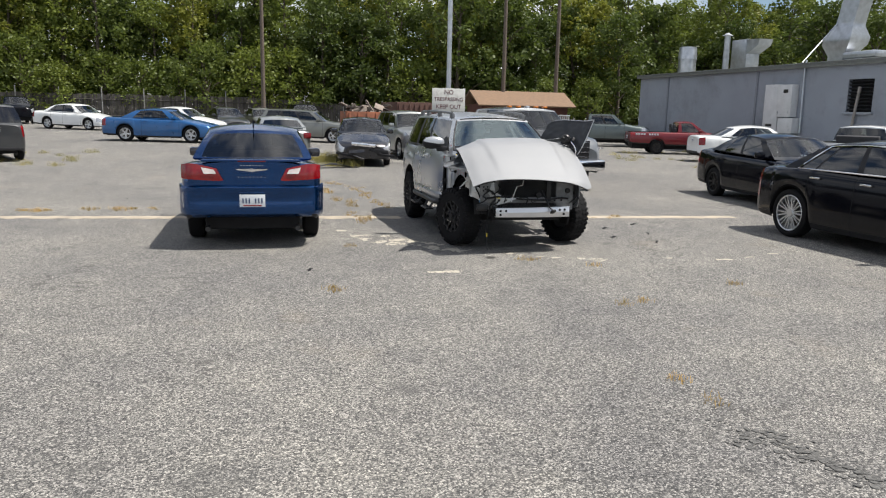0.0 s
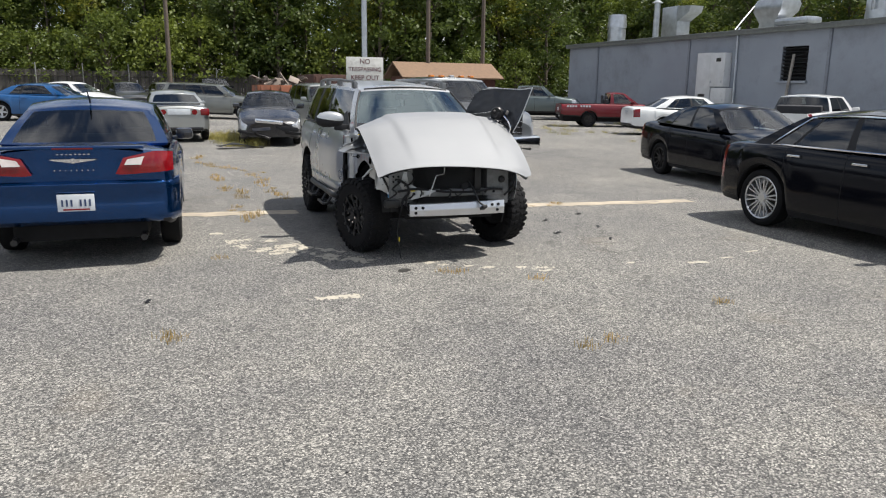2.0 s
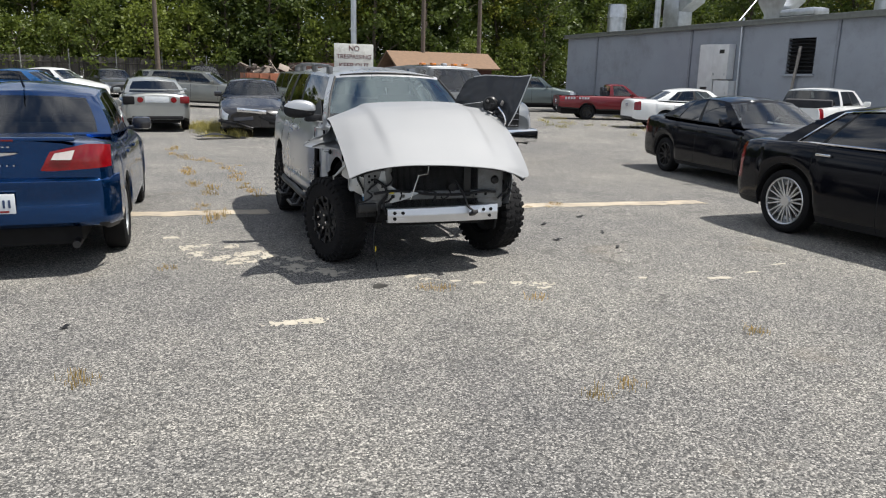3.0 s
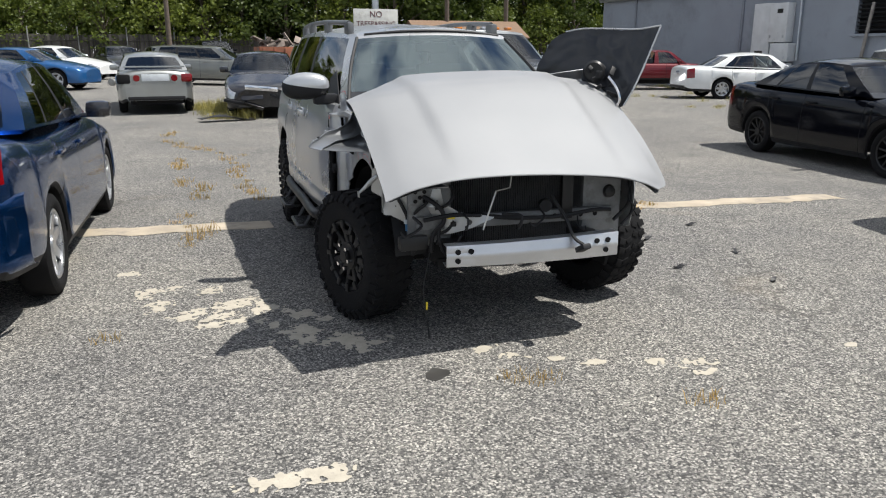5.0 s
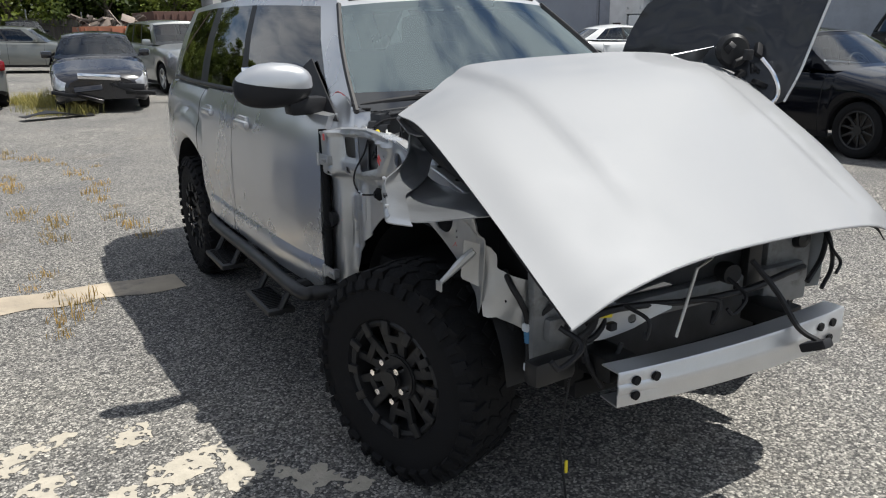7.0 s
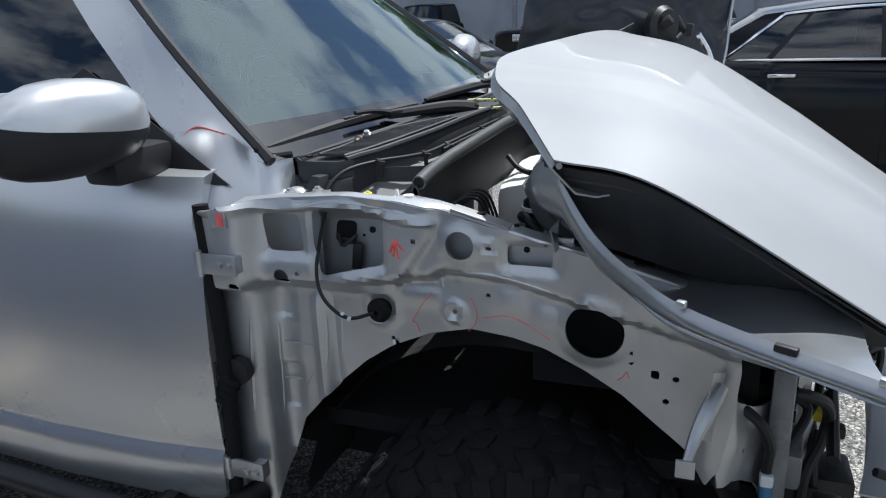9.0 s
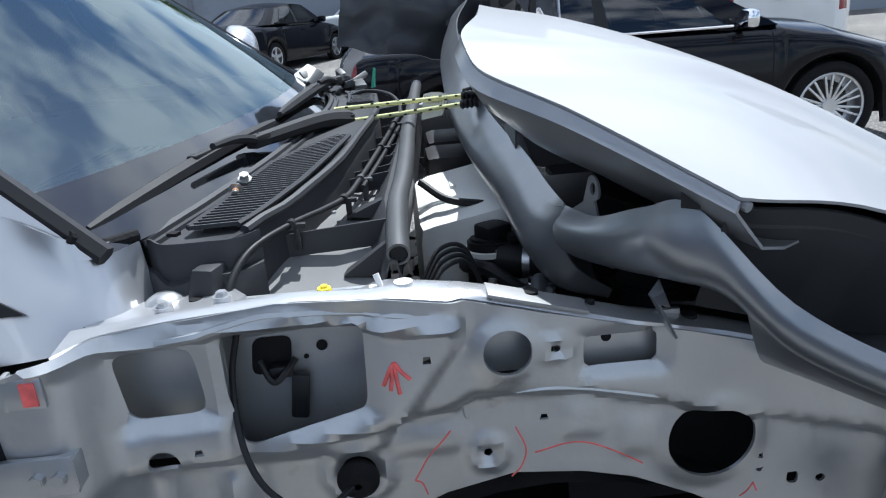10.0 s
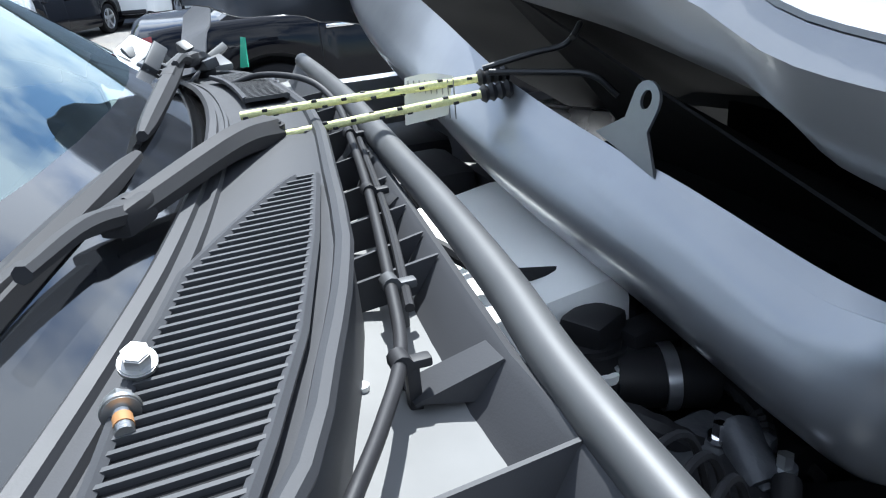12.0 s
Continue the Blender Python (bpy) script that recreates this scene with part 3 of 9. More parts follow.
    if c.get("plate"):
        px, pz = 0, c["plate"]
        y1 += c.get("plate_out", 0)
        pl = part("number_plate", bm_box((px, y1 + 0.012, pz), (0.31, 0.012, 0.155), 0.004), PLATE, root, "white number plate with dark bars")
        bm = bmesh.new()
        for k in range(7):
            if k != 3:
                bm_box((px - 0.115 + k * 0.038, y1 + 0.019, pz), (0.016, 0.004, 0.062), 0, None, bm)
        part("plate_characters", bm, INK, pl)["kind"] = "stuff"
        part("plate_band", bm_box((px, y1 + 0.019, pz - 0.06), (0.22, 0.004, 0.014), 0), REDLENS, pl)
        y1 = c["yr"]
    if c.get("rear_bumper", True):
        part("bumper_trim", bm_box((0, y1 - 0.02, c["low"][-1][1] + 0.05), (W * 0.72, 0.08, 0.10), 0.03), BLACK, root)
    for x in c.get("exhaust", ()):
        part("exhaust_tip", bm_cyl((x, y1 - 0.2, 0.27), (x, y1 + 0.01, 0.27), 0.03, n=14), SATIN, root)
    return root


def lines(kind, L=4.8, W=1.82, H=1.45, wb=2.75, fo=0.95, wheel=0.33, belt=0.93, hood=0.86, deck=1.0, nose=0.66, low=0.2, tw=0.2):
    """The side, plan and cabin lines of a kind of vehicle."""
    yf, wf = -wb / 2 - fo, -wb / 2
    wr, yr = wb / 2, L - wb / 2 - fo
    c = dict(L=L, W=W, H=H, yf=yf, yr=yr, wf=wf, wr=wr, wheel=wheel, arch=wheel * 1.13, tw=tw, rim_r=wheel * 0.68, handles=(), seams=(), lights=[], plate=deck - 0.2 if kind != "suv" else belt - 0.12)
    c["plan"] = [(yf, 0.66), (yf + 0.03, 0.76), (yf + 0.09, 0.85), (yf + 0.2, 0.925), (yf + 0.45, 0.975), (wf + 0.2, 1), (wr - 0.1, 1), (yr - 0.5, 0.975), (yr - 0.18, 0.93), (yr - 0.08, 0.885), (yr - 0.02, 0.82), (yr, 0.76)]
    c["low"] = [(yf, low + 0.06), (yf + 0.1, low), (wf + 0.5, low), (wr - 0.5, low), (yr - 0.1, low + 0.08), (yr, low + 0.14)]
    cow = wf + (0.42 if kind != "pickup" else 0.45)
    if kind in ("sedan", "coupe"):
        tail = 0.42 if kind == "sedan" else 0.36
        c["shoulder"] = [(yf, nose - 0.1), (yf + 0.1, nose - 0.03), (yf + 0.3, nose + 0.06), (wf, hood - 0.04), (cow, belt - 0.03), (wr, belt + 0.02), (yr - 0.3, deck - 0.05), (yr - 0.06, deck - 0.09), (yr, deck - 0.16)]
        c["top"] = [(yf, nose), (yf + 0.08, nose + 0.06), (yf + 0.3, nose + 0.13), (wf, hood + 0.05), (cow, belt + 0.05), (wr - 0.2, belt + 0.05), (wr + tail, deck + 0.005), (yr - 0.08, deck), (yr - 0.02, deck - 0.03), (yr, deck - 0.08)]
        back = wr + tail
        g = dict(bx0=W * 0.44, tx0=W * 0.345, bx1=W * 0.435, tx1=W * 0.345, by0=cow - 0.10, ty0=cow + 0.62, by1=back, ty1=back - 0.68, bz0=belt + 0.01, bz1=deck - 0.03, tz0=H - 0.045, tz1=H - 0.07, bow=0.13, bulge=0.03, arc=0.05, crown=0.035, rear_glass=6 / 7,
                 windows=[(0.13, 0.46), (0.50, 0.76), (0.78, 0.88)] if kind == "sedan" else [(0.17, 0.62), (0.66, 0.80)])
        c["cabin"] = (cow, back - 0.05)
    elif kind == "suv":
        c["shoulder"] = [(yf, nose), (yf + 0.1, nose + 0.08), (yf + 0.3, hood - 0.08), (wf, hood - 0.01), (cow, belt - 0.02), (wr, belt + 0.03), (yr - 0.1, belt + 0.02), (yr, belt - 0.05)]
        c["top"] = [(yf, nose + 0.1), (yf + 0.08, nose + 0.18), (yf + 0.3, hood), (wf, hood + 0.05), (cow, belt + 0.06), (wr, belt + 0.06), (yr - 0.06, belt + 0.05), (yr, belt)]
        back = yr - 0.04
        g = dict(bx0=W * 0.44, tx0=W * 0.35, bx1=W * 0.43, tx1=W * 0.345, by0=cow - 0.08, ty0=cow + 0.60, by1=back, ty1=back - 0.26, bz0=belt + 0.02, bz1=belt + 0.03, tz0=H - 0.06, tz1=H - 0.05, bow=0.11, bulge=0.02, arc=0.03, crown=0.03,
                 windows=[(0.09, 0.36), (0.39, 0.64), (0.68, 0.93)])
        c["cabin"] = (cow, back - 0.05)
    else:
        c["shoulder"] = [(yf, nose), (yf + 0.08, nose + 0.1), (yf + 0.25, hood - 0.07), (wf, hood), (cow, belt), (wr, belt + 0.02), (yr, belt)]
        c["top"] = [(yf, nose + 0.12), (yf + 0.06, nose + 0.2), (yf + 0.3, hood + 0.03), (wf, hood + 0.07), (cow, belt + 0.07), (wr, belt + 0.02), (yr, belt)]
        cab_end = wr - 0.62
        g = dict(bx0=W * 0.44, tx0=W * 0.36, bx1=W * 0.44, tx1=W * 0.36, by0=cow - 0.05, ty0=cow + 0.60, by1=cab_end, ty1=cab_end - 0.12, bz0=belt + 0.02, bz1=belt + 0.02, tz0=H - 0.05, tz1=H - 0.05, bow=0.06, bulge=0.015, arc=0.02, crown=0.03,
                 windows=[(0.16, 0.50), (0.55, 0.90)])
        c["cabin"] = (cow, cab_end - 0.03)
        c["bed"] = (cab_end + 0.05, yr - 0.06)
        c["plan"] = [(yf, 0.8), (yf + 0.06, 0.9), (yf + 0.2, 0.96), (wf + 0.1, 1), (wr, 1), (yr - 0.05, 0.99), (yr, 0.96)]
    c["g"] = g
    u = lambda f: lerp(g["by0"] + g["bow"], g["by1"] - g["bow"], f)  # noqa: E731
    ws = g["windows"]
    c["seams"] = [max(cow + 0.02, u(0.02)), u(ws[0][1] + 0.02)] + ([u(ws[1][1] + 0.02)] if kind != "coupe" else [])
    c["handles"] = [u(ws[0][1] - 0.05)] + ([u(ws[1][1] - 0.03)] if kind != "coupe" else [])
    c["lights"] = [("head", yf + 0.02, yf + 0.42, 4, 6), ("tail", yr - 0.24, yr - 0.015, 4, 6)]
    return c


def spot(x, y, heading):
    """A pose on the lot; heading: degrees by which the front turns from -Y towards +X."""
    z = ground_z(x, y)
    d = 1.3
    h = radians(heading)
    ax, ay = math.sin(h), -math.cos(h)
    pitch = math.degrees(math.atan2(ground_z(x + ax * d, y + ay * d) - ground_z(x - ax * d, y - ay * d), 2 * d))
    return pose(x, y, z, 0, 0, heading) @ pose(0, 0, 0, -pitch, 0, 0)


BLUE = paint("blue_metallic", (0.003, 0.043, 0.155), 0.85, 0.2, coat=0.6)
CHBLUE = paint("bright_blue_paint", (0.008, 0.085, 0.25), 0.3, 0.28)
JET = paint("black_paint", (0.003, 0.0035, 0.006), 0.0, 0.10, coat=0.12)
WHITE = paint("white_paint", (0.72, 0.73, 0.73), 0.0, 0.3)
LEXSILVER = paint("pale_silver_paint", (0.36, 0.37, 0.36), 0.7, 0.33, dirt=(0.3, 0.28, 0.25))
OLIVE = paint("olive_grey_paint", (0.20, 0.205, 0.19), 0.6, 0.3)
PLUM = paint("dark_plum_paint", (0.011, 0.0105, 0.014), 0.2, 0.25)
GRAPH = paint("graphite_paint", (0.035, 0.037, 0.04), 0.3, 0.3)
RAMGREY = paint("truck_grey_paint", (0.16, 0.17, 0.18), 0.6, 0.3)
PINE = paint("grey_green_paint", (0.10, 0.125, 0.125), 0.5, 0.35)
RED = paint("faded_red_paint", (0.15, 0.006, 0.012), 0.0, 0.38, dirt=(0.11, 0.015, 0.018))

# blue saloon beside the wreck
c = lines("sedan", L=4.84, W=1.79, H=1.51, wb=2.765, fo=0.98, wheel=0.335, belt=0.98, hood=0.90, deck=1.12, nose=0.68, tw=0.21)
c["lights"] = [("head", c["yf"] + 0.02, c["yf"] + 0.45, 4, 6)]
c["g"].update(by1=c["g"]["by1"] - 0.17, ty1=c["g"]["ty1"] - 0.10, bx1=0.79, tx1=0.61)
c["cabin"] = (c["cabin"][0], c["g"]["by1"] - 0.05)
yr = c["yr"]
c["plan"] = c["plan"][:-5] + [(yr - 0.5, 0.99), (yr - 0.18, 0.965), (yr - 0.08, 0.93), (yr - 0.02, 0.87), (yr, 0.81)]
c["shoulder"] = c["shoulder"][:-3] + [(yr - 0.3, 1.075), (yr - 0.06, 1.055), (yr, 1.02)]
c["top"] = c["top"][:-3] + [(yr - 0.08, 1.122), (yr - 0.02, 1.112), (yr, 1.085)]
c["low"] = c["low"][:-2] + [(a, b + 0.10) for a, b in c["low"][-2:]]
c.update(plate=0.63, plate_out=0.062, rear_bumper=False, exhaust=(-0.55, 0.55), handle=BLUE, mirror=mat("black_gloss_mirror", (0.02, 0.02, 0.025), 0.2, coat=0.8))
seb = car("saloon_car", "blue metallic four-door saloon car with a chrome wing badge", spot(-3.36, 2.68, 176), c, BLUE, rim=("wide", 7, ALLOY), tint=TINT)


def saloon_tail(root, c):
    """Wrap-round tail lights, badge and boot line of the blue saloon."""
    y1 = c["yr"]
    for sx in (-1, 1):
        def skin(x, z):
            return Vector((sx * x, y1 + 0.010 - curve_at([(0.66, 0.0), (0.71, 0.006), (0.76, 0.03), (0.80, 0.065), (0.83, 0.11), (0.85, 0.17)], x) - 0.22 * max(0.0, z - 0.97), z))

        rows = []
        for k in range(13):
            f = k / 12
            end = 0.842 - 0.010 * (2 * f - 1) ** 2
            rows.append([skin(lerp(0.345 + 0.075 * q, end, f), lerp(lerp(0.868, 0.898, f), lerp(1.02, 1.08, min(1, 1.6 * f)), q) - 0.012 * hump(f, 1, 0.12) * q + 0.012 * hump(f, 0, 0.08) * (1 - q)) for q in (0, 0.25, 0.5, 0.75, 1)])
        lamp = part("tail_light", thicken(bm_grid(rows), -0.02), REDLENS, root, "red wrap-round tail light with a clear band")
        rows = [[skin(lerp(0.425 + 0.03 * q, 0.60 - 0.03 * (1 - q), f), lerp(0.962, lerp(1.012, 1.038, f), q)) + Vector((0, 0.026, 0)) for q in (0, 0.5, 1)] for f in (0, 0.5, 1)]
        part("clear_band", thicken(bm_grid(rows), -0.004), mat("pale_lens", (0.58, 0.52, 0.50), 0.2, vary=0.2, coat=0.4), lamp)
    rows = []
    for k in range(25):
        x = lerp(-0.888, 0.888, k / 24)
        y = y1 + 0.055 - curve_at([(0, 0), (0.55, 0.012), (0.70, 0.035), (0.79, 0.08), (0.85, 0.16), (0.888, 0.30)], abs(x))
        rows.append([Vector((x, y - 0.07, 0.815)), Vector((x, y - 0.02, 0.808)), Vector((x, y, 0.79)), Vector((x, y - 0.002, 0.735)), Vector((x, y - 0.022, 0.70)), Vector((x, y - 0.016, 0.60)), Vector((x, y - 0.004, 0.50)), Vector((x, y - 0.012, 0.46)), Vector((x, y - 0.06, 0.42)), Vector((x, y - 0.16, 0.40))])
    part("bumper", thicken(bm_grid(rows), -0.004), BLUE, root)
    wing = bm_poly([(-0.20, y1 + 0.012, 1.020), (0.20, y1 + 0.012, 1.020), (0.17, y1 + 0.012, 1.007), (0.06, y1 + 0.012, 0.992), (0, y1 + 0.012, 0.985), (-0.06, y1 + 0.012, 0.992), (-0.17, y1 + 0.012, 1.007)], 0.012, axis=1)
    bm_cyl((0, y1, 1.005), (0, y1 + 0.026, 1.005), 0.024, n=16, bm=wing)
    part("wing_badge", wing, CHROME, root, "chrome wing badge")
    bm = bmesh.new()
    for k in range(8):
        bm_box((-0.13 + k * 0.037, y1 - 0.005, 1.062), (0.018, 0.006, 0.010), 0, None, bm)
        bm_box((-0.16 + k * 0.046, y1 + 0.006, 0.918), (0.010, 0.006, 0.011), 0, None, bm)
    part("badge_letters", bm, CHROME, root, "two rows of chrome marks")["kind"] = "stuff"
    part("boot_gap", bm_box((0, y1 + 0.004, 0.80), (1.1, 0.012, 0.008), 0), DARK, root)
    part("boot_lip", bm_box((0, y1 - 0.045, 1.120), (1.2, 0.09, 0.03), 0.012), BLUE, root)
    part("aerial", bm_cyl((0, -0.1 + 1.0, c["H"] - 0.02), (0, 1.08, c["H"] + 0.10), 0.012, 0.005, n=8), BLACK, root)
    part("high_stop_light", bm_box((0, y1 - 0.004, 1.112), (0.34, 0.016, 0.016), 0.004), mat("dark_red_lens", (0.10, 0.004, 0.006), 0.2), root)


saloon_tail(seb, c)

# black limousine and black compact
c = lines("sedan", L=4.80, W=1.90, H=1.49, wb=3.05, fo=0.85, wheel=0.365, belt=1.03, hood=0.98, deck=1.07, nose=0.72, tw=0.23)
c["handle"] = c["mirror"] = CHROME
c["rim_r"] = 0.272
c["lights"] = [("head", c["yf"] + 0.02, c["yf"] + 0.35, 4, 6), ("tail", c["yr"] - 0.16, c["yr"] - 0.015, 3, 6)]
c.update(grille=(0.75, 0.62, 0.3), plate=0.75)
lim = car("limousine", "large glossy black saloon with chrome window trim and multi-spoke alloy wheels", spot(5.22, -1.72, -2), c, JET, rim=("twin", 10, ALLOY), tint=TINT)


def window_trim(root, g, material):
    """A bright line below and above the side windows."""
    u = lambda f, v, sx: Vector((sx * (lerp(lerp(g["bx0"], g["bx1"], f), lerp(g["tx0"], g["tx1"], f), v) + 0.012 + g["bulge"] * math.sin(math.pi * f) + 0.018 * math.sin(math.pi * v)),  # noqa: E731
        lerp(lerp(g["by0"] + g["bow"], g["by1"] - g["bow"], f), lerp(g["ty0"] + g["bow"] * 0.6, g["ty1"] - g["bow"] * 0.6, f), v),
        lerp(lerp(g["bz0"], g["bz1"], f), lerp(g["tz0"], g["tz1"], f) - 0.03 + g["arc"] * math.sin(math.pi * f), v)))
    f0, f1 = g["windows"][0][0] - 0.01, g["windows"][-1][1] + 0.01
    for sx in (-1, 1):
        pts = [u(lerp(f0, f1, k / 12), 0.03, sx) for k in range(13)] + [u(f1, v, sx) for v in (0.3, 0.6, 0.88)] + [u(lerp(f1, f0, k / 12), 0.945, sx) for k in range(13)]
        part("window_trim", bm_tube(pts, 0.011, 6), material, root, "bright chrome window trim")


window_trim(lim, c["g"], CHROME)
c = lines("sedan", L=4.63, W=1.78, H=1.44, wb=2.70, fo=0.93, wheel=0.325, belt=0.96, hood=0.9, deck=1.08, nose=0.66, tw=0.21)
car("compact_car", "black compact saloon car with black wheels and dark windows", spot(7.62, 3.68, -9), c, JET, rim=("thin", 10, SATIN), tint=DKTINT)

# cars at the far side of the lot
c = lines("sedan", L=4.63, W=1.79, H=1.42, wb=2.75, fo=0.88, wheel=0.32, belt=0.94, hood=0.88, deck=1.05, nose=0.66)
c["lights"] = [("head", c["yf"] + 0.02, c["yf"] + 0.4, 4, 6)]
c["plate"] = None
lex = car("saloon_car", "dusty silver saloon with a broken tail light and boot spoiler", spot(-1.82, 17.5, 181), c, LEXSILVER, rim=("wide", 6, ALLOY))
y1 = c["yr"]
part("boot_spoiler", bm_box((0, y1 - 0.12, 1.12), (1.35, 0.16, 0.035), 0.015), LEXSILVER, lex)
for x, s in ((0.42, 0.075), (-0.42, 0.075)):
    part("round_tail_light", bm_cyl((x, y1 - 0.02, 0.86), (x, y1 + 0.02, 0.86), s, n=20, bevel=0.01), REDLENS, lex)
part("tail_light", bm_box((-0.70, y1 - 0.06, 0.86), (0.26, 0.16, 0.2), 0.05), REDLENS, lex)
part("broken_light_socket", bm_box((0.70, y1 - 0.06, 0.84), (0.3, 0.14, 0.22), 0.04), DARK, lex, "dark torn-out light socket")
part("dangling_lamp", bm_lathe([(0.0, 0), (0.06, 0.0), (0.09, 0.05), (0.08, 0.1), (0.0, 0.11)], 14), mat("dirty_steel", (0.3, 0.3, 0.29), 0.4, metal=0.7, vary=0.3), lex).matrix_basis = pose(0.92, y1 - 0.05, 0.78, 0, 0, 60)
part("boot_panel", bm_box((0, y1 + 0.008, 0.87), (0.62, 0.012, 0.16), 0.004), PLATE, lex)

c = lines("sedan", L=4.55, W=1.76, H=1.46, wb=2.70, fo=0.9, wheel=0.315, belt=0.97, hood=0.92, deck=1.05, nose=0.68)
hon = car("saloon_car", "dark plum saloon with a smashed front bumper", spot(0.82, 15.7, -9), c, PLUM, rim=("wide", 5, ALLOY))
y0 = c["yf"]
part("chrome_bar", bm_box((-0.02, y0 - 0.02, 0.68), (0.75, 0.06, 0.11), 0.03, Matrix.Rotation(radians(5), 4, "Y")), CHROME, hon)
for k in range(6):
    part("bumper_shard", bm_box((random.uniform(-0.7, 0.8), y0 - random.uniform(0.0, 0.12), random.uniform(0.25, 0.5)), (random.uniform(0.25, 0.6), 0.05, random.uniform(0.06, 0.14)), 0.015, Euler((random.uniform(-0.5, 0.5), random.uniform(-0.5, 0.5), random.uniform(-0.4, 0.4))).to_matrix().to_4x4()), BLACK if k % 3 else PLUM, hon)
shard = bm_grid([[Vector((x, y, 0.03 + 0.10 * math.exp(-((x + 0.2) ** 2) * 9) + 0.02 * math.sin(9 * x + 4 * y))) for y in (0, 0.12, 0.24, 0.36)] for x in [-0.6 + 0.1 * k for k in range(13)]])
sh = part("torn_bumper", thicken(shard, 0.012), BLACK)
sh.matrix_basis = pose(-0.35, 13.0, ground_z(0, 13) + 0.01, 0, 0, 12)
tagged(sh, "torn black plastic bumper cover lying on the asphalt", "bumper")

c = lines("suv", L=4.82, W=1.84, H=1.56, wb=2.745, fo=1.0, wheel=0.345, belt=1.02, hood=0.98, nose=0.7)
car("estate_car", "olive grey estate car with roof rails, parked side-on by the fence", spot(0.65, 28.6, 68), c, OLIVE, rim=("twin", 5, ALLOY))
c = lines("coupe", L=5.02, W=1.92, H=1.45, wb=2.95, fo=0.95, wheel=0.36, belt=1.0, hood=0.94, deck=1.06, nose=0.72, tw=0.24)
c["lights"] = c["lights"][1:]
car("coupe", "bright blue two-door muscle coupe parked side-on", spot(-6.05, 26.9, 71), c, CHBLUE, rim=("wide", 5, ALLOY))
c = lines("sedan", L=4.93, W=1.85, H=1.46, wb=2.83, fo=0.95, wheel=0.335, belt=0.95, hood=0.88, deck=1.05, nose=0.66)
car("saloon_car", "white saloon car parked side-on before the fence", spot(-11.6, 39.3, 58), c, WHITE, rim=("wide", 5, ALLOY))
car("saloon_car", "white saloon car behind the blue coupe", spot(-5.6, 34.5, 60), c, WHITE, rim=("wide", 5, ALLOY))
c = lines("suv", L=4.24, W=1.80, H=1.69, wb=2.57, fo=0.85, wheel=0.345, belt=1.08, hood=1.04, nose=0.8)
car("compact_suv", "dark graphite compact sport utility at the lot's edge", spot(-10.9, 16.9, 205), c, GRAPH, rim=("wide", 5, ALLOY), tint=DKTINT)
c = lines("suv", L=4.2, W=1.85, H=1.84, wb=2.46, fo=0.7, wheel=0.4, belt=1.2, hood=1.15, nose=0.95, low=0.4)
car("off_roader", "black boxy off-road vehicle before the fence", spot(-16.8, 48, 20), c, JET, rim=("wide", 5, ALLOY), tint=DKTINT)
c = lines("sedan", L=4.7, W=1.8, H=1.45, wb=2.7, fo=0.95, wheel=0.33)
car("saloon_car", "dark grey saloon parked nose-out before the fence", spot(-3.2, 38.5, 15), c, GRAPH)
car("saloon_car", "olive saloon parked before the fence", spot(-1.0, 39.8, 12), c, OLIVE)
c = lines("pickup", L=5.3, W=1.9, H=1.85, wb=3.3, fo=0.9, wheel=0.39, belt=1.22, hood=1.15, nose=0.9, low=0.38)
car("pickup_truck", "black pickup truck parked before the fence", spot(1.6, 40.6, 10), c, JET, category="truck", tint=DKTINT)
c = lines("suv", L=4.7, W=1.85, H=1.74, wb=2.7, fo=0.9, wheel=0.36, belt=1.12, hood=1.08, nose=0.82)
car("compact_suv", "silver sport utility behind the wreck", spot(3.3, 18.6, 3), c, LEXSILVER, rim=("wide", 5, ALLOY))

# trucks and cars along the building
c = lines("pickup", L=5.9, W=2.02, H=1.95, wb=3.57, fo=1.0, wheel=0.41, belt=1.32, hood=1.28, nose=0.95, low=0.42, tw=0.27)
c.update(grille=(1.15, 0.98, 0.42), grille_mat=mat("grille_dark", (0.03, 0.03, 0.032), 0.3, metal=0.5))
ram = car("pickup_truck", "grey crew-cab pickup truck with chrome grille and roof marker lights", spot(3.75, 9.2, 3), c, RAMGREY, category="truck", rim=("wide", 5, ALLOY), tint=TINT)
for x in (-0.5, -0.25, 0, 0.25, 0.5):
    part("marker_light", bm_box((x, c["g"]["ty0"] + 0.16, c["H"] + 0.0), (0.1, 0.13, 0.05), 0.018), AMBER if x else CLEARLENS, ram)
part("front_bumper", bm_box((0, c["yf"] - 0.06, 0.62), (1.9, 0.2, 0.26), 0.06), CHROME, ram)
c = lines("pickup", L=5.6, W=2.0, H=1.9, wb=3.3, fo=0.95, wheel=0.4, belt=1.28, hood=1.2, nose=0.92, low=0.4)
car("pickup_truck", "grey-green crew-cab pickup truck beside the building", spot(18.2, 30.4, 62), c, PINE, category="truck", rim=("wide", 6, ALLOY))
c = lines("pickup", L=4.85, W=1.72, H=1.6, wb=2.75, fo=0.8, wheel=0.34, belt=1.03, hood=0.98, nose=0.74, low=0.34)
c["g"]["windows"] = [(0.2, 0.85)]
c["seams"], c["handles"], c["two_rows"] = c["seams"][:2], c["handles"][:1], False
c["g"]["by1"], c["g"]["ty1"] = c["g"]["by0"] + 1.45, c["g"]["by0"] + 1.38
c["cabin"], c["bed"] = (c["cabin"][0], c["g"]["by1"] - 0.03), (c["g"]["by1"] + 0.05, c["yr"] - 0.06)
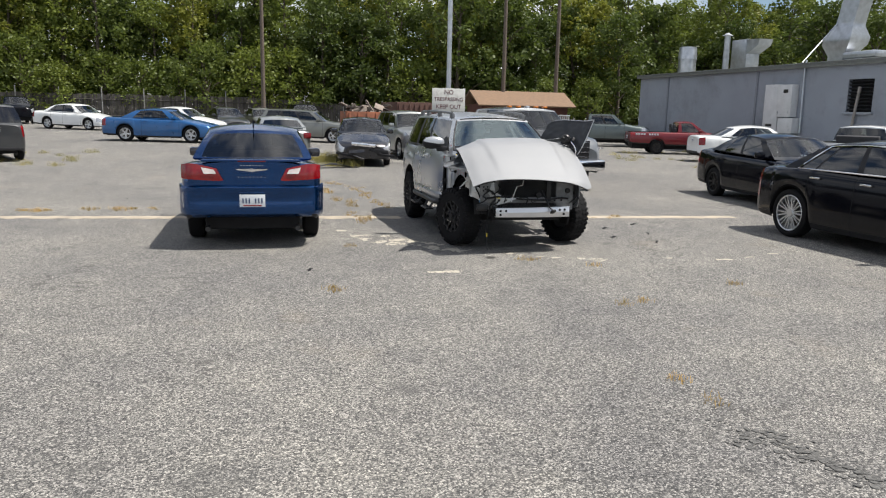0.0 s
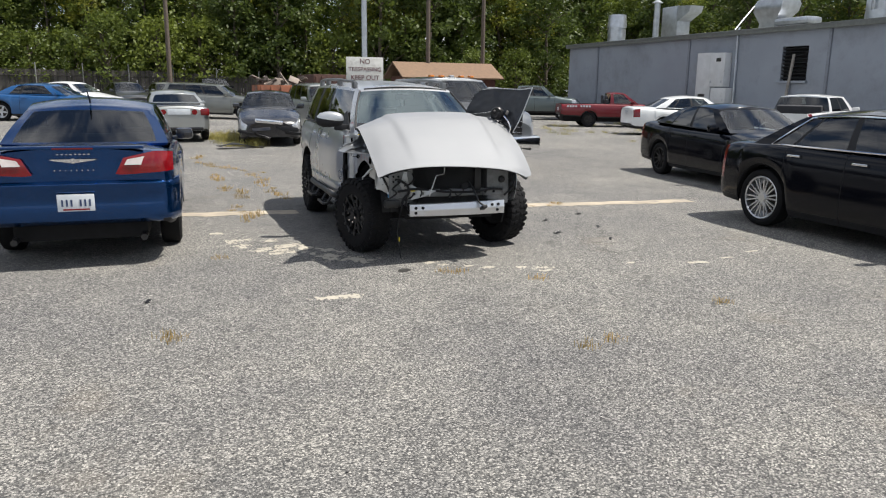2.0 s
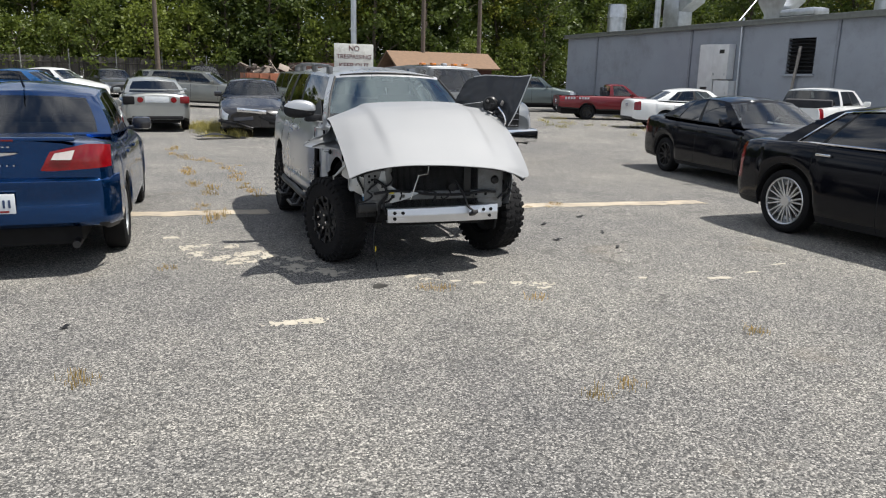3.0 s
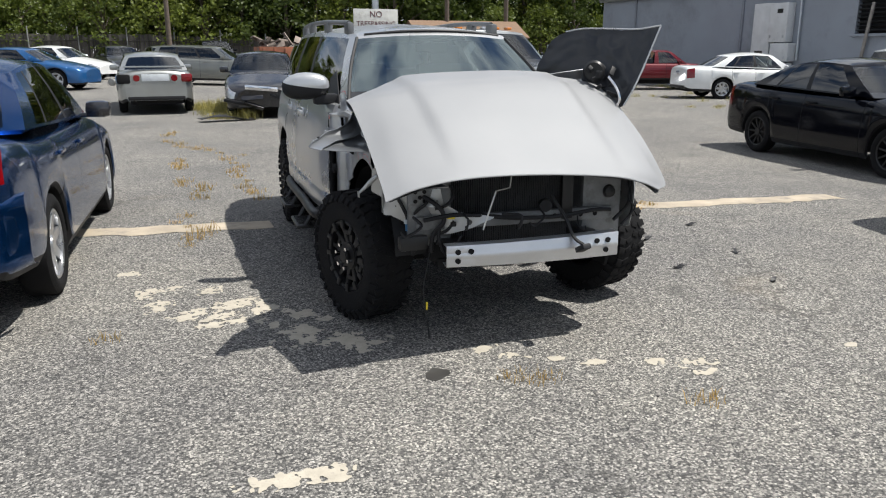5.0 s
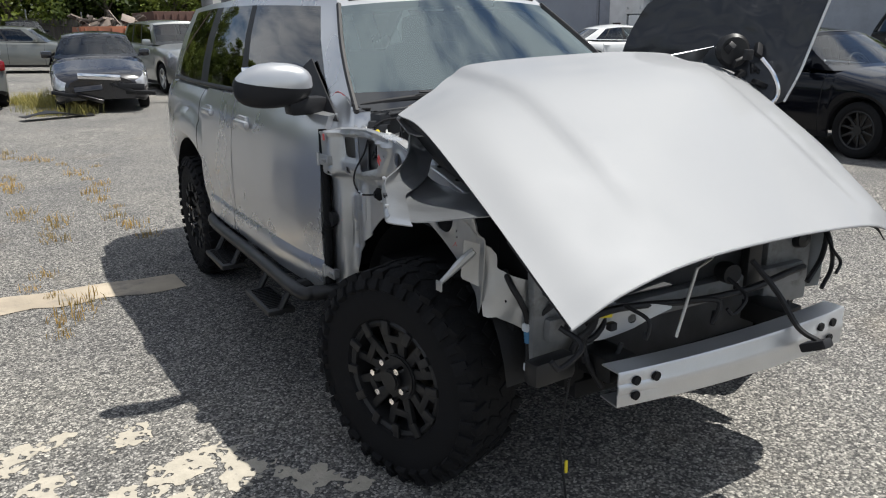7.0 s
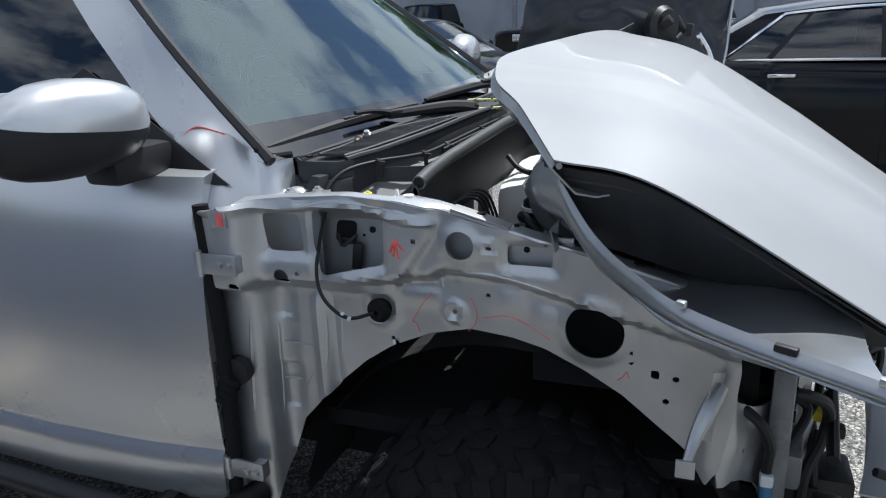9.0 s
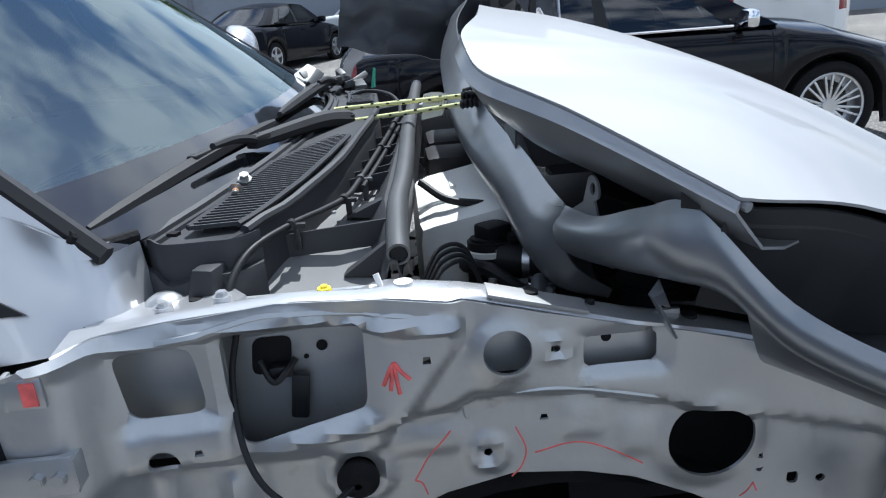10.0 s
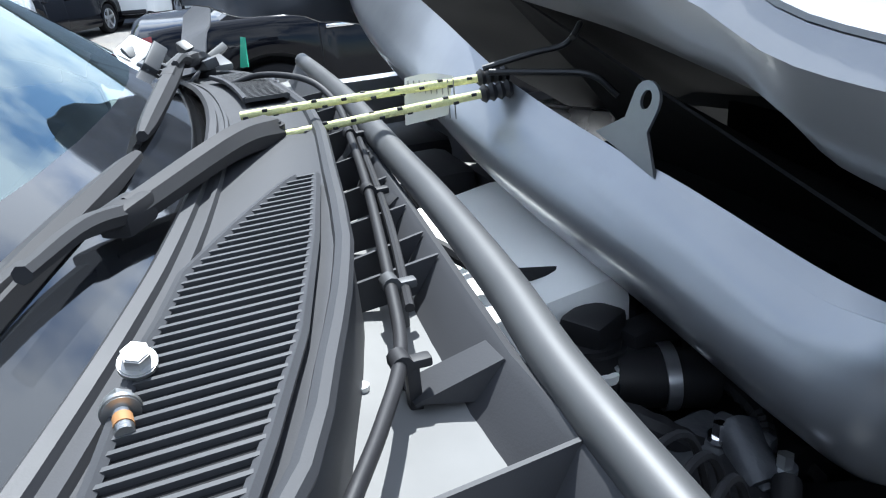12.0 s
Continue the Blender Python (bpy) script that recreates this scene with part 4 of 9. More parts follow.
c["low"] = [(a, b + 0.08) for a, b in c["low"]]
red = car("pickup_truck", "faded red small pickup truck with white lettering on its bed", spot(18.05, 22.3, 68), c, RED, category="truck", rim=("wide", 5, SATIN))
bm = bmesh.new()
for k in range(9):
    if k != 4:
        bm_box((-0.865, c["yr"] - 0.30 - k * 0.125, 0.945), (0.012, 0.085, 0.09), 0, None, bm)
part("bed_lettering", bm, PLATE, red, "row of white marks")
c = lines("sedan", L=5.0, W=1.85, H=1.48, wb=2.82, fo=0.98, wheel=0.33, belt=0.95, hood=0.9, deck=1.08, nose=0.68)
car("saloon_car", "white saloon car parked on the weedy edge of the lot", spot(17.4, 16.3, 72), c, WHITE, rim=("wide", 7, ALLOY))
c = lines("pickup", L=5.3, W=1.85, H=1.64, wb=3.3, fo=0.9, wheel=0.37, belt=1.10, hood=1.05, nose=0.82, low=0.36)
car("pickup_truck", "white crew-cab pickup truck behind the black cars", spot(16.6, 9.9, 112), c, WHITE, category="truck", rim=("wide", 6, ALLOY), tint=DKTINT)
c = lines("suv", L=5.1, W=1.93, H=1.8, wb=3.04, fo=0.95, wheel=0.38, belt=1.15, hood=1.1, nose=0.85)
car("large_suv", "black three-row sport utility with red tail lights", spot(23.0, 8.2, 72), c, JET, rim=("wide", 5, ALLOY), tint=DKTINT)
c = lines("sedan", L=5.1, W=1.85, H=1.49, wb=2.8, fo=1.0, wheel=0.33, belt=0.97, hood=0.92, deck=1.08)
car("saloon_car", "black saloon car with red tail lights", spot(17.6, 3.1, 65), c, JET, rim=("wide", 5, ALLOY), tint=TINT)
car("saloon_car", "white saloon car with red tail lights", spot(21.5, 0.4, 66), c, WHITE, rim=("wide", 5, ALLOY))
c = lines("suv", L=4.9, W=1.9, H=1.8, wb=2.85, fo=0.95, wheel=0.38, belt=1.15, hood=1.1, nose=0.85)
car("large_suv", "white sport utility parked beyond the black limousine", spot(12.5, -7.2, 60), c, WHITE, rim=("wide", 5, ALLOY), tint=DKTINT)
car("large_suv", "silver grey sport utility in the far row", spot(16.5, -9.6, 60), c, LEXSILVER, rim=("wide", 5, ALLOY), tint=DKTINT)

# ---- ground and surroundings ----


def ground_mesh():
    xs = [-400, -150, -80, -50] + [-40 + 2 * k for k in range(41)] + [50, 80, 150, 400]
    ysl = [-400, -150, -60] + [-30 + 2 * k for k in range(51)] + [90, 150, 400]
    return bm_grid([[Vector((x, y, ground_z(x, y))) for y in ysl] for x in xs])


gr = part("ground", ground_mesh(), ASPHALT)
tagged(gr, "old bleached asphalt lot with stains, cracks and loose grit", "ground", kind="structure")

# pale, flaking paint marks and a worn concrete strip
MARK = mat("flaking_paint", (0.43, 0.39, 0.32), 0.8, vary=0.12, scale=14, bump=0.3, bscale=90, dirt=(0.26, 0.245, 0.22), dirt_scale=60, dirt_at=0.56)


def blob(cx, cy, sx, sy, seed, turn=0.0, n=26, rough=0.45):
    """An uneven outline round a point."""
    rnd = random.Random(seed)
    ph = [rnd.uniform(0, 6.28) for _ in range(5)]
    out = []
    for k in range(n):
        a = 2 * math.pi * k / n
        r = 1 + rough * sum(math.sin((j + 2) * a + ph[j]) / (j + 1.5) for j in range(5)) * 0.5 + rnd.uniform(-0.06, 0.06)
        x, y = r * sx * math.cos(a), r * sy * math.sin(a)
        ct, st = math.cos(radians(turn)), math.sin(radians(turn))
        out.append(Vector((cx + x * ct - y * st, cy + x * st + y * ct, 0.0025)))
    return out


def mark(name, label, flakes, material=MARK, category="paint mark"):
    bm = bmesh.new()
    for k, f in enumerate(flakes):
        bm_poly([p + Vector((0, 0, 0.00003 * k)) for p in f], -0.002, bm)
    return tagged(part(name, bm, material), label, category, kind="structure")


rnd = random.Random(4)


def flaked(spots, seed, cell=0.009, bare=0.0):
    """Paint left in ragged islands round a few worn spots (x, y, half-widths)."""
    sx = [p[0] for p in spots]
    sy = [p[1] for p in spots]
    x0, y0 = min(sx) - 0.25, min(sy) - 0.25
    nx, ny = int((max(sx) - x0 + 0.25) / cell), int((max(sy) - y0 + 0.25) / cell)

    def value(i, k):
        x, y = x0 + i * cell, y0 + k * cell
        near = max(1.15 - ((x - a) / rx) ** 2 * 0.62 - ((y - b) / ry) ** 2 * 0.62 for a, b, rx, ry in spots)
        near = max(near, -1.2)
        q = Vector((x, y, seed))
        return near - bare - 0.12 + 0.9 * noise.noise(q * 8) + 1.0 * noise.noise(q * 19) + 1.0 * noise.noise(q * 43)

    val = {(i, k): value(i, k) for i in range(nx + 1) for k in range(ny + 1)}
    bm = bmesh.new()
    made = {}

    def at(key, x, y):
        if key not in made:
            made[key] = bm.verts.new((x, y, 0.0028))
        return made[key]

    for i in range(nx):
        for k in range(ny):
            ring = [(i, k), (i + 1, k), (i + 1, k + 1), (i, k + 1)]
            out = []
            for a, b in zip(ring, ring[1:] + ring[:1]):
                va, vb = val[a], val[b]
                if va > 0:
                    out.append(at(a, x0 + a[0] * cell, y0 + a[1] * cell))
                if (va > 0) != (vb > 0):
                    f = va / (va - vb)
                    out.append(at(tuple(sorted((a, b))), x0 + lerp(a[0], b[0], f) * cell, y0 + lerp(a[1], b[1], f) * cell))
            if len(out) > 2:
                bm.faces.new(out)
    return bm


SUNNY = [(-2.21, 1.51, 0.08, 0.067), (-2.05, 1.01, 0.11, 0.067), (-2.11, 0.91, 0.063, 0.064), (-1.93, 1.06, 0.056, 0.046), (-1.69, 0.91, 0.083, 0.077), (-2.0, 0.68, 0.086, 0.098), (-1.83, 0.46, 0.116, 0.114), (-1.68, 0.38, 0.132, 0.097), (-1.53, 0.55, 0.173, 0.122), (-1.42, 0.41, 0.085, 0.083), (-1.71, 0.24, 0.12, 0.05)]
SHADED = [(-1.21, 0.22, 0.074, 0.087), (-1.28, 0.34, 0.034, 0.054), (-1.07, 0.11, 0.049, 0.042), (-1.45, 0.19, 0.048, 0.062), (-1.39, 0.06, 0.039, 0.079), (-1.29, -0.12, 0.113, 0.149), (-1.22, -0.02, 0.078, 0.058), (-1.06, -0.26, 0.104, 0.126), (-1.0, -0.43, 0.043, 0.049), (-0.9, -0.37, 0.044, 0.034), (-0.81, -0.33, 0.037, 0.043), (-1.44, -0.19, 0.026, 0.048)]
LINE = [(-0.39, -0.66, 0.102, 0.056), (-0.3, -0.8, 0.063, 0.035), (-0.21, -0.86, 0.036, 0.023), (-0.09, -0.93, 0.036, 0.035), (0.06, -1.04, 0.066, 0.034), (0.37, -1.15, 0.066, 0.047), (0.57, -1.22, 0.127, 0.061), (0.52, -1.34, 0.073, 0.034)]
for label, spots, seed, bare in (("flaking cream paint patch on the asphalt beside the wheel", SUNNY, 1.3, 0.55), ("flaking cream paint patch in the shade of the wreck", SHADED, 5.7, 0.5), ("broken cream parking line before the wreck", LINE, 8.1, 0.6),
                                 ("short cream paint dash on the asphalt", [(-1.56, -1.55, 0.15, 0.05), (-1.43, -1.6, 0.07, 0.04)], 2.9, 0.3)):
    tagged(part("paint_mark", flaked(spots, seed, bare=bare), MARK), label, "paint mark", kind="structure")
fl = [blob(2.11 + 0.1 * k, -1.56 - 0.02 * k, 0.06, 0.04, 400 + k) for k in range(2)] + [blob(1.51, -1.35, 0.04, 0.03, 410), blob(2.6, -1.5, 0.07, 0.02, 411), blob(3.1, -1.35, 0.08, 0.02, 412)]
mark("paint_mark", "faint cream paint dashes on the asphalt", fl)
CONC = mat("worn_concrete_strip", (0.40, 0.34, 0.26), 0.85, vary=0.2, scale=3, bump=0.3, bscale=80, dirt=(0.20, 0.185, 0.165), dirt_scale=4, dirt_at=0.5)


def strip(x0, x1, yc, w, seed):
    r = random.Random(seed)
    n = int((x1 - x0) / 0.12)
    up = [Vector((lerp(x0, x1, k / n), yc(lerp(x0, x1, k / n)) + w / 2 + r.uniform(-0.03, 0.03), 0.0045)) for k in range(n + 1)]
    dn = [Vector((p.x, p.y - w + r.uniform(-0.035, 0.035), 0.0045)) for p in up]
    return bm_grid([up, [a.lerp(b, 0.5) for a, b in zip(up, dn)], dn])


for x0, x1, s in ((-9.0, -1.0, 1), (0.7, 5.0, 2)):
    tagged(part("pale_strip", strip(x0, x1, lambda x: 2.60 - 0.15 * x, 0.30, s), CONC), "worn pale strip across the asphalt", "paint mark", kind="structure")
fl = []
for k in range(150):
    a, b = rnd.gauss(0, 0.26), rnd.gauss(0, 0.075)
    r = rnd.uniform(0.008, 0.026)
    fl.append(blob(-1.03 + 0.42 * a + 0.9 * b, -6.3 - 0.9 * a + 0.42 * b, r, r * rnd.uniform(0.5, 0.9), 620 + k, rnd.uniform(0, 180)))
mark("oil_stain", "dark spread oil stain on the asphalt", fl, mat("old_oil", (0.075, 0.073, 0.07), 0.75, vary=0.35, scale=20, bump=0.4, bscale=110, dirt=(0.2, 0.195, 0.185), dirt_scale=60, dirt_at=0.5), "stain")
fl = [blob(-0.74, -0.88, 0.07, 0.06, 600)]
mark("oil_stain", "dark round oil stain on the asphalt", fl, mat("oil_stain", (0.045, 0.043, 0.04), 0.5, vary=0.2), "stain")

# dry weeds
GRASS = leaf_material("dry_grass", (0.40, 0.29, 0.10))
GREENWEED = leaf_material("green_weed", (0.30, 0.29, 0.10))


def tuft_mesh(seed, n=60, h=0.14, spread=0.16, material=None):
    r = random.Random(seed)
    bm = bmesh.new()
    for _ in range(n):
        a, d = r.uniform(0, 6.28), r.random() ** 0.7 * spread
        x, y = d * math.cos(a), d * math.sin(a)
        b, hh, w = r.uniform(0, 6.28), h * r.uniform(0.4, 1), r.uniform(0.002, 0.005)
        lean = r.uniform(0.1, 0.9) * hh
        dx, dy = math.cos(b), math.sin(b)
        p0, p1 = Vector((x - dy * w, y + dx * w, -0.004)), Vector((x + dy * w, y - dx * w, -0.004))
        m0 = Vector((x + dx * lean * 0.35, y + dy * lean * 0.35, hh * 0.6))
        bm.faces.new([bm.verts.new(p) for p in (p0, p1, m0 + Vector((dy * w * 0.7, -dx * w * 0.7, 0)), m0 - Vector((dy * w * 0.7, -dx * w * 0.7, 0)))])
        bm.faces.new([bm.verts.new(p) for p in (m0 - Vector((dy * w * 0.7, -dx * w * 0.7, 0)), m0 + Vector((dy * w * 0.7, -dx * w * 0.7, 0)), Vector((x + dx * lean, y + dy * lean, hh)))])
    return to_mesh("weeds", bm, material)


def weeds(spots, material, seed, h=0.14, spread=0.16, n=60):
    meshes = [tuft_mesh(seed + k, n, h, spread, material) for k in range(3)]
    for k, (x, y, s) in enumerate(spots):
        ob = new("weeds", meshes[k % 3])
        ob.matrix_basis = pose(x, y, ground_z(x, y), 0, 0, k * 47) @ Matrix.Diagonal((s, s, s, 1))
        tagged(ob, "tuft of dry yellow-green weeds growing from a crack", "weeds", "weeds in the asphalt", "stuff")


rnd = random.Random(9)
sp = [(-1.6 + rnd.gauss(0, 0.10) + 0.12 * math.sin(1.7 * y), y, rnd.uniform(0.4, 0.95)) for y in [2.2 + 0.23 * k for k in range(40)] if math.sin(2.9 * y) > -0.35]
sp += [(-0.95 + rnd.gauss(0, 0.08), y, rnd.uniform(0.4, 0.9)) for y in [4.0 + 0.4 * k for k in range(12)]]
sp += [(rnd.uniform(-8.5, -4.4), 4.4 + rnd.gauss(0, 0.08), rnd.uniform(0.4, 0.9)) for _ in range(22)]
sp += [(1.2 + rnd.uniform(0, 1.8), 2.1 + rnd.gauss(0, 0.12), rnd.uniform(0.3, 0.7)) for _ in range(9)]
sp += [(x, y, 0.6) for x, y in ((-2.9, -2.1), (-2.85, -2.2), (-0.3, -3.3), (-0.05, -3.25), (0.3, -1.6), (1.35, -2.8), (-2.3, 0.2), (-0.4, -1.08), (-0.28, -1.12), (-1.0, -5.2), (-1.02, -5.6))]
weeds(sp, GRASS, 1, 0.10, 0.16, 44)
sp = [(rnd.uniform(-0.9, 0.3), rnd.uniform(13.4, 17.5), rnd.uniform(0.7, 1.4)) for _ in range(34)]
sp += [(rnd.uniform(12, 21.0), rnd.uniform(11, 24), rnd.uniform(0.5, 1.0)) for _ in range(50)]
sp += [(rnd.uniform(-12.5, -8.0), rnd.uniform(13.5, 19.5), rnd.uniform(0.5, 1.0)) for _ in range(25)]
weeds(sp, GREENWEED, 20, 0.22, 0.3, 80)
# grit and litter
bm = bmesh.new()
for _ in range(700):
    x, y = rnd.uniform(-6, 6), rnd.uniform(-9, 8)
    s = rnd.uniform(0.004, 0.014)
    bm_box((x, y, s * 0.35), (s, s * rnd.uniform(0.6, 1.2), s * 0.8), 0, Matrix.Rotation(rnd.uniform(0, 3), 4, "Z"), bm) if _ < 260 else None
tagged(part("loose_grit", bm, mat("grit", (0.2, 0.19, 0.18), 0.9, vary=0.4, island=0.6)), "loose stones scattered over the asphalt", "grit", kind="stuff")
for x, y, a, s in ((1.9, 1.0, 20, 0.1), (2.3, 0.4, 70, 0.08), (1.6, 0.2, -10, 0.09), (2.0, -0.3, 40, 0.07), (2.6, 1.3, 0, 0.1), (-3.0, -1.2, 15, 0.06)):
    tw = bm_grid([[Vector((u * s, v * 0.02, 0.012 + 0.012 * math.sin(5 * u + v))) for v in (-0.7, 0, 0.8)] for u in (-0.6, -0.3, 0, 0.2, 0.5)])
    ob = part("debris", thicken(tw, 0.003), BLACK)
    ob.matrix_basis = pose(x, y, 0.003, 0, 0, a)
    tagged(ob, "curled scrap of black plastic on the asphalt", "debris", "scraps on the ground")

# ---- building ----
BX, BY0, BY1, BH = 21.5, -16.0, 32.0, 4.15
WALL = mat("blue_grey_wall", (0.27, 0.295, 0.34), 0.75, vary=0.07, scale=0.8, bump=0.1, bscale=40, dirt=(0.2, 0.215, 0.24), dirt_scale=0.5, dirt_at=0.5)
TRIMM = mat("roof_trim", (0.15, 0.16, 0.15), 0.6, vary=0.15)
GALV = mat("galvanised_steel", (0.5, 0.52, 0.55), 0.35, metal=0.85, vary=0.15, scale=4)
WHITEP = mat("weathered_white_panel", (0.62, 0.63, 0.64), 0.6, vary=0.08, scale=3, dirt=(0.35, 0.35, 0.35), dirt_scale=5, dirt_at=0.6)
bld = thing("workshop_building", "long low blue-grey workshop building with a flat roof", "building")
WZ0, WZ1, WY0, WY1 = 2.14, 3.48, 14.69, 15.97
for y0, y1, z0, z1 in ((BY0, WY0, 0, BH), (WY1, BY1, 0, BH), (WY0, WY1, 0, WZ0), (WY0, WY1, WZ1, BH)):
    part("wall", bm_box((BX + 0.15, (y0 + y1) / 2, (z0 + z1) / 2), (0.3, y1 - y0, z1 - z0), 0), WALL, bld)
part("wall", bm_box((BX + 8, BY1 - 0.15, BH / 2), (15.7, 0.3, BH), 0), WALL, bld)
part("wall", bm_box((BX + 16, (BY0 + BY1) / 2, BH / 2), (0.3, BY1 - BY0, BH), 0), WALL, bld)
part("wall", bm_box((BX + 8, BY0 + 0.15, BH / 2), (15.7, 0.3, BH), 0), WALL, bld)
part("roof", bm_box((BX + 8, (BY0 + BY1) / 2, BH + 0.06), (16.4, BY1 - BY0 + 0.4, 0.12), 0.02), TRIMM, bld)
part("fascia", bm_box((BX - 0.14, (BY0 + BY1) / 2, BH + 0.02), (0.12, BY1 - BY0 + 0.3, 0.22), 0.02), TRIMM, bld)
for y in (29.0, 21.5, 13.73, 6.0, -1.0, -8.0):
    part("wall_joint", bm_box((BX - 0.03, y, BH / 2), (0.06, 0.13, BH - 0.2), 0.015), mat("joint_cover", (0.2, 0.215, 0.25), 0.6, vary=0.1), bld)
lou = part("louvre_window", bm_box((BX + 0.2, (WY0 + WY1) / 2, (WZ0 + WZ1) / 2), (0.05, WY1 - WY0, WZ1 - WZ0), 0), DARK, bld)
for k in range(9):
    part("slat", bm_box((BX + 0.05, (WY0 + WY1) / 2, lerp(WZ0 + 0.1, WZ1 - 0.1, k / 8)), (0.10, WY1 - WY0 - 0.06, 0.016), 0, Matrix.Rotation(radians(35), 4, "Y")), SATIN, lou)
part("sill", bm_box((BX - 0.04, (WY0 + WY1) / 2, WZ0 - 0.05), (0.16, WY1 - WY0 + 0.2, 0.09), 0.015), WALL, lou)
part("leaning_plank", bm_box((BX - 0.14, 15.42, 1.72), (0.06, 0.11, 2.9), 0.01, Matrix.Rotation(radians(7), 4, "X")), mat("grey_timber", (0.25, 0.23, 0.21), 0.8, vary=0.2), bld)
cab = thing("wall_cabinet", "tall weathered white steel cabinet on the building's wall", "cabinet")
part("body", bm_box((BX - 0.15, 20.1, 2.24), (0.28, 0.95, 2.28), 0.02), WHITEP, cab)
part("upper_door", bm_box((BX - 0.2, 19.17, 2.62), (0.38, 0.90, 1.46), 0.02), WHITEP, cab)
part("junction_box", bm_box((BX - 0.24, 18.92, 1.5), (0.44, 0.92, 0.68), 0.025), WHITEP, cab)
part("pedestal", bm_box((BX - 0.17, 19.55, 0.6), (0.30, 1.9, 1.0), 0.02), WHITEP, cab)
part("label_plate", bm_box((BX - 0.296, 20.15, 1.5), (0.012, 0.42, 0.12), 0), GRAPH, cab)
part("stencil_mark", bm_box((BX - 0.395, 19.1, 3.05), (0.01, 0.28, 0.16), 0), GRAPH, cab)
for y, z in ((18.85, 2.1), (19.5, 2.1), (18.62, 1.3)):
    part("latch", bm_box((BX - 0.405 - 0.06 * (z < 2), y, z), (0.03, 0.06, 0.1), 0.008), GALV, cab)
part("conduit", bm_tube([(BX - 0.1, 18.34, 1.2), (BX - 0.1, 18.40, 4.2), (BX - 0.02, 18.42, 4.4)], 0.04, 8), GALV, bld)
part("guy_line", bm_cyl((BX - 0.1, 18.6, 4.3), (BX + 2.3, 19.3, 6.2), 0.03, n=6), GALV, bld)


def vent(label, parts):
    v = thing("roof_vent", label, "roof vent", "vents on the roof")
    for nm, bm in parts:
        part(nm, bm, GALV, v)
    return v


RZ = BH + 0.12
vent("short galvanised round roof vent", [("pipe", bm_cyl((BX + 1.2, 29.1, RZ), (BX + 1.2, 29.1, RZ + 0.9), 0.50, n=20)), ("cap", bm_cyl((BX + 1.2, 29.1, RZ + 0.85), (BX + 1.2, 29.1, RZ + 1.55), 0.54, 0.48, n=20))])
vent("thin galvanised flue with a conical cap", [("pipe", bm_cyl((BX + 1.6, 26.15, RZ), (BX + 1.6, 26.15, RZ + 1.95), 0.16, n=12)), ("cap", bm_cyl((BX + 1.6, 26.15, RZ + 1.95), (BX + 1.6, 26.15, RZ + 2.1), 0.28, 0.06, n=14))])
bm = bm_box((BX + 1.4, 24.35, RZ + 0.78), (0.8, 1.2, 1.56), 0.02)
vent("square galvanised duct with a side outlet", [("duct", bm), ("outlet", bm_poly([(BX + 1.0, 23.8, RZ + 1.55), (BX + 1.0, 22.85, RZ + 1.5), (BX + 1.0, 22.95, RZ + 1.2), (BX + 1.0, 23.8, RZ + 0.8)], 0.8, axis=0))])
rows = [[Vector((BX + 2.6 + 0.7 * s * cx, 19.3 - 0.25 * z + s * cy, RZ + z)) for cx, cy in ((-1, -1), (1, -1), (1, 1), (-1, 1), (-1, -1))] for z, s in ((0, 0.45), (0.45, 0.46), (0.95, 0.78), (1.25, 0.80), (1.75, 0.52), (1.95, 0.5), (3.3, 0.5))]
vent("large galvanised exhaust stack with a widened middle", [("shaft", bm_grid(rows)), ("base", bm_box((BX + 2.6, 19.2, RZ + 0.08), (1.2, 1.5, 0.16), 0.03))])
vent("low white roof cowl", [("cowl", bm_box((BX + 2.4, 17.6, RZ + 0.42), (0.9, 1.8, 0.3), 0.12)), ("neck", bm_box((BX + 2.4, 17.9, RZ + 0.13), (0.6, 0.9, 0.3), 0.02))])
vent("round galvanised fan housing with a tall outlet", [("housing", bm_cyl((BX + 3.0, 14.2, RZ), (BX + 3.0, 14.2, RZ + 0.62), 0.52, n=24, bevel=0.03)), ("outlet", bm_cyl((BX + 3.0, 14.05, RZ + 0.6), (BX + 3.0, 14.05, RZ + 2.4), 0.33, n=20)), ("motor", bm_box((BX + 3.0, 14.62, RZ + 0.85), (0.3, 0.25, 0.45), 0.04))])
vent("galvanised twin roof fan housing", [("housing", bm_box((BX + 3.0, 9.6, RZ + 0.6), (1.5, 2.2, 1.2), 0.05)), ("hood", bm_box((BX + 3.0, 9.6, RZ + 1.3), (1.9, 1.2, 0.3), 0.1))])

# ---- fence, sign, shed, skip ----
POST = mat("fence_post", (0.30, 0.30, 0.29), 0.6, metal=0.4, vary=0.15)
PLANK = mat("weathered_plank", (0.075, 0.068, 0.06), 0.9, vary=0.3, scale=1.5, bump=0.3, bscale=30, island=0.4)
FX0, FX1 = -60.0, 21.0


def fence_y(x):
    return 51.5 - 0.12 * x - (0.011 * max(0, x - 2) ** 2)


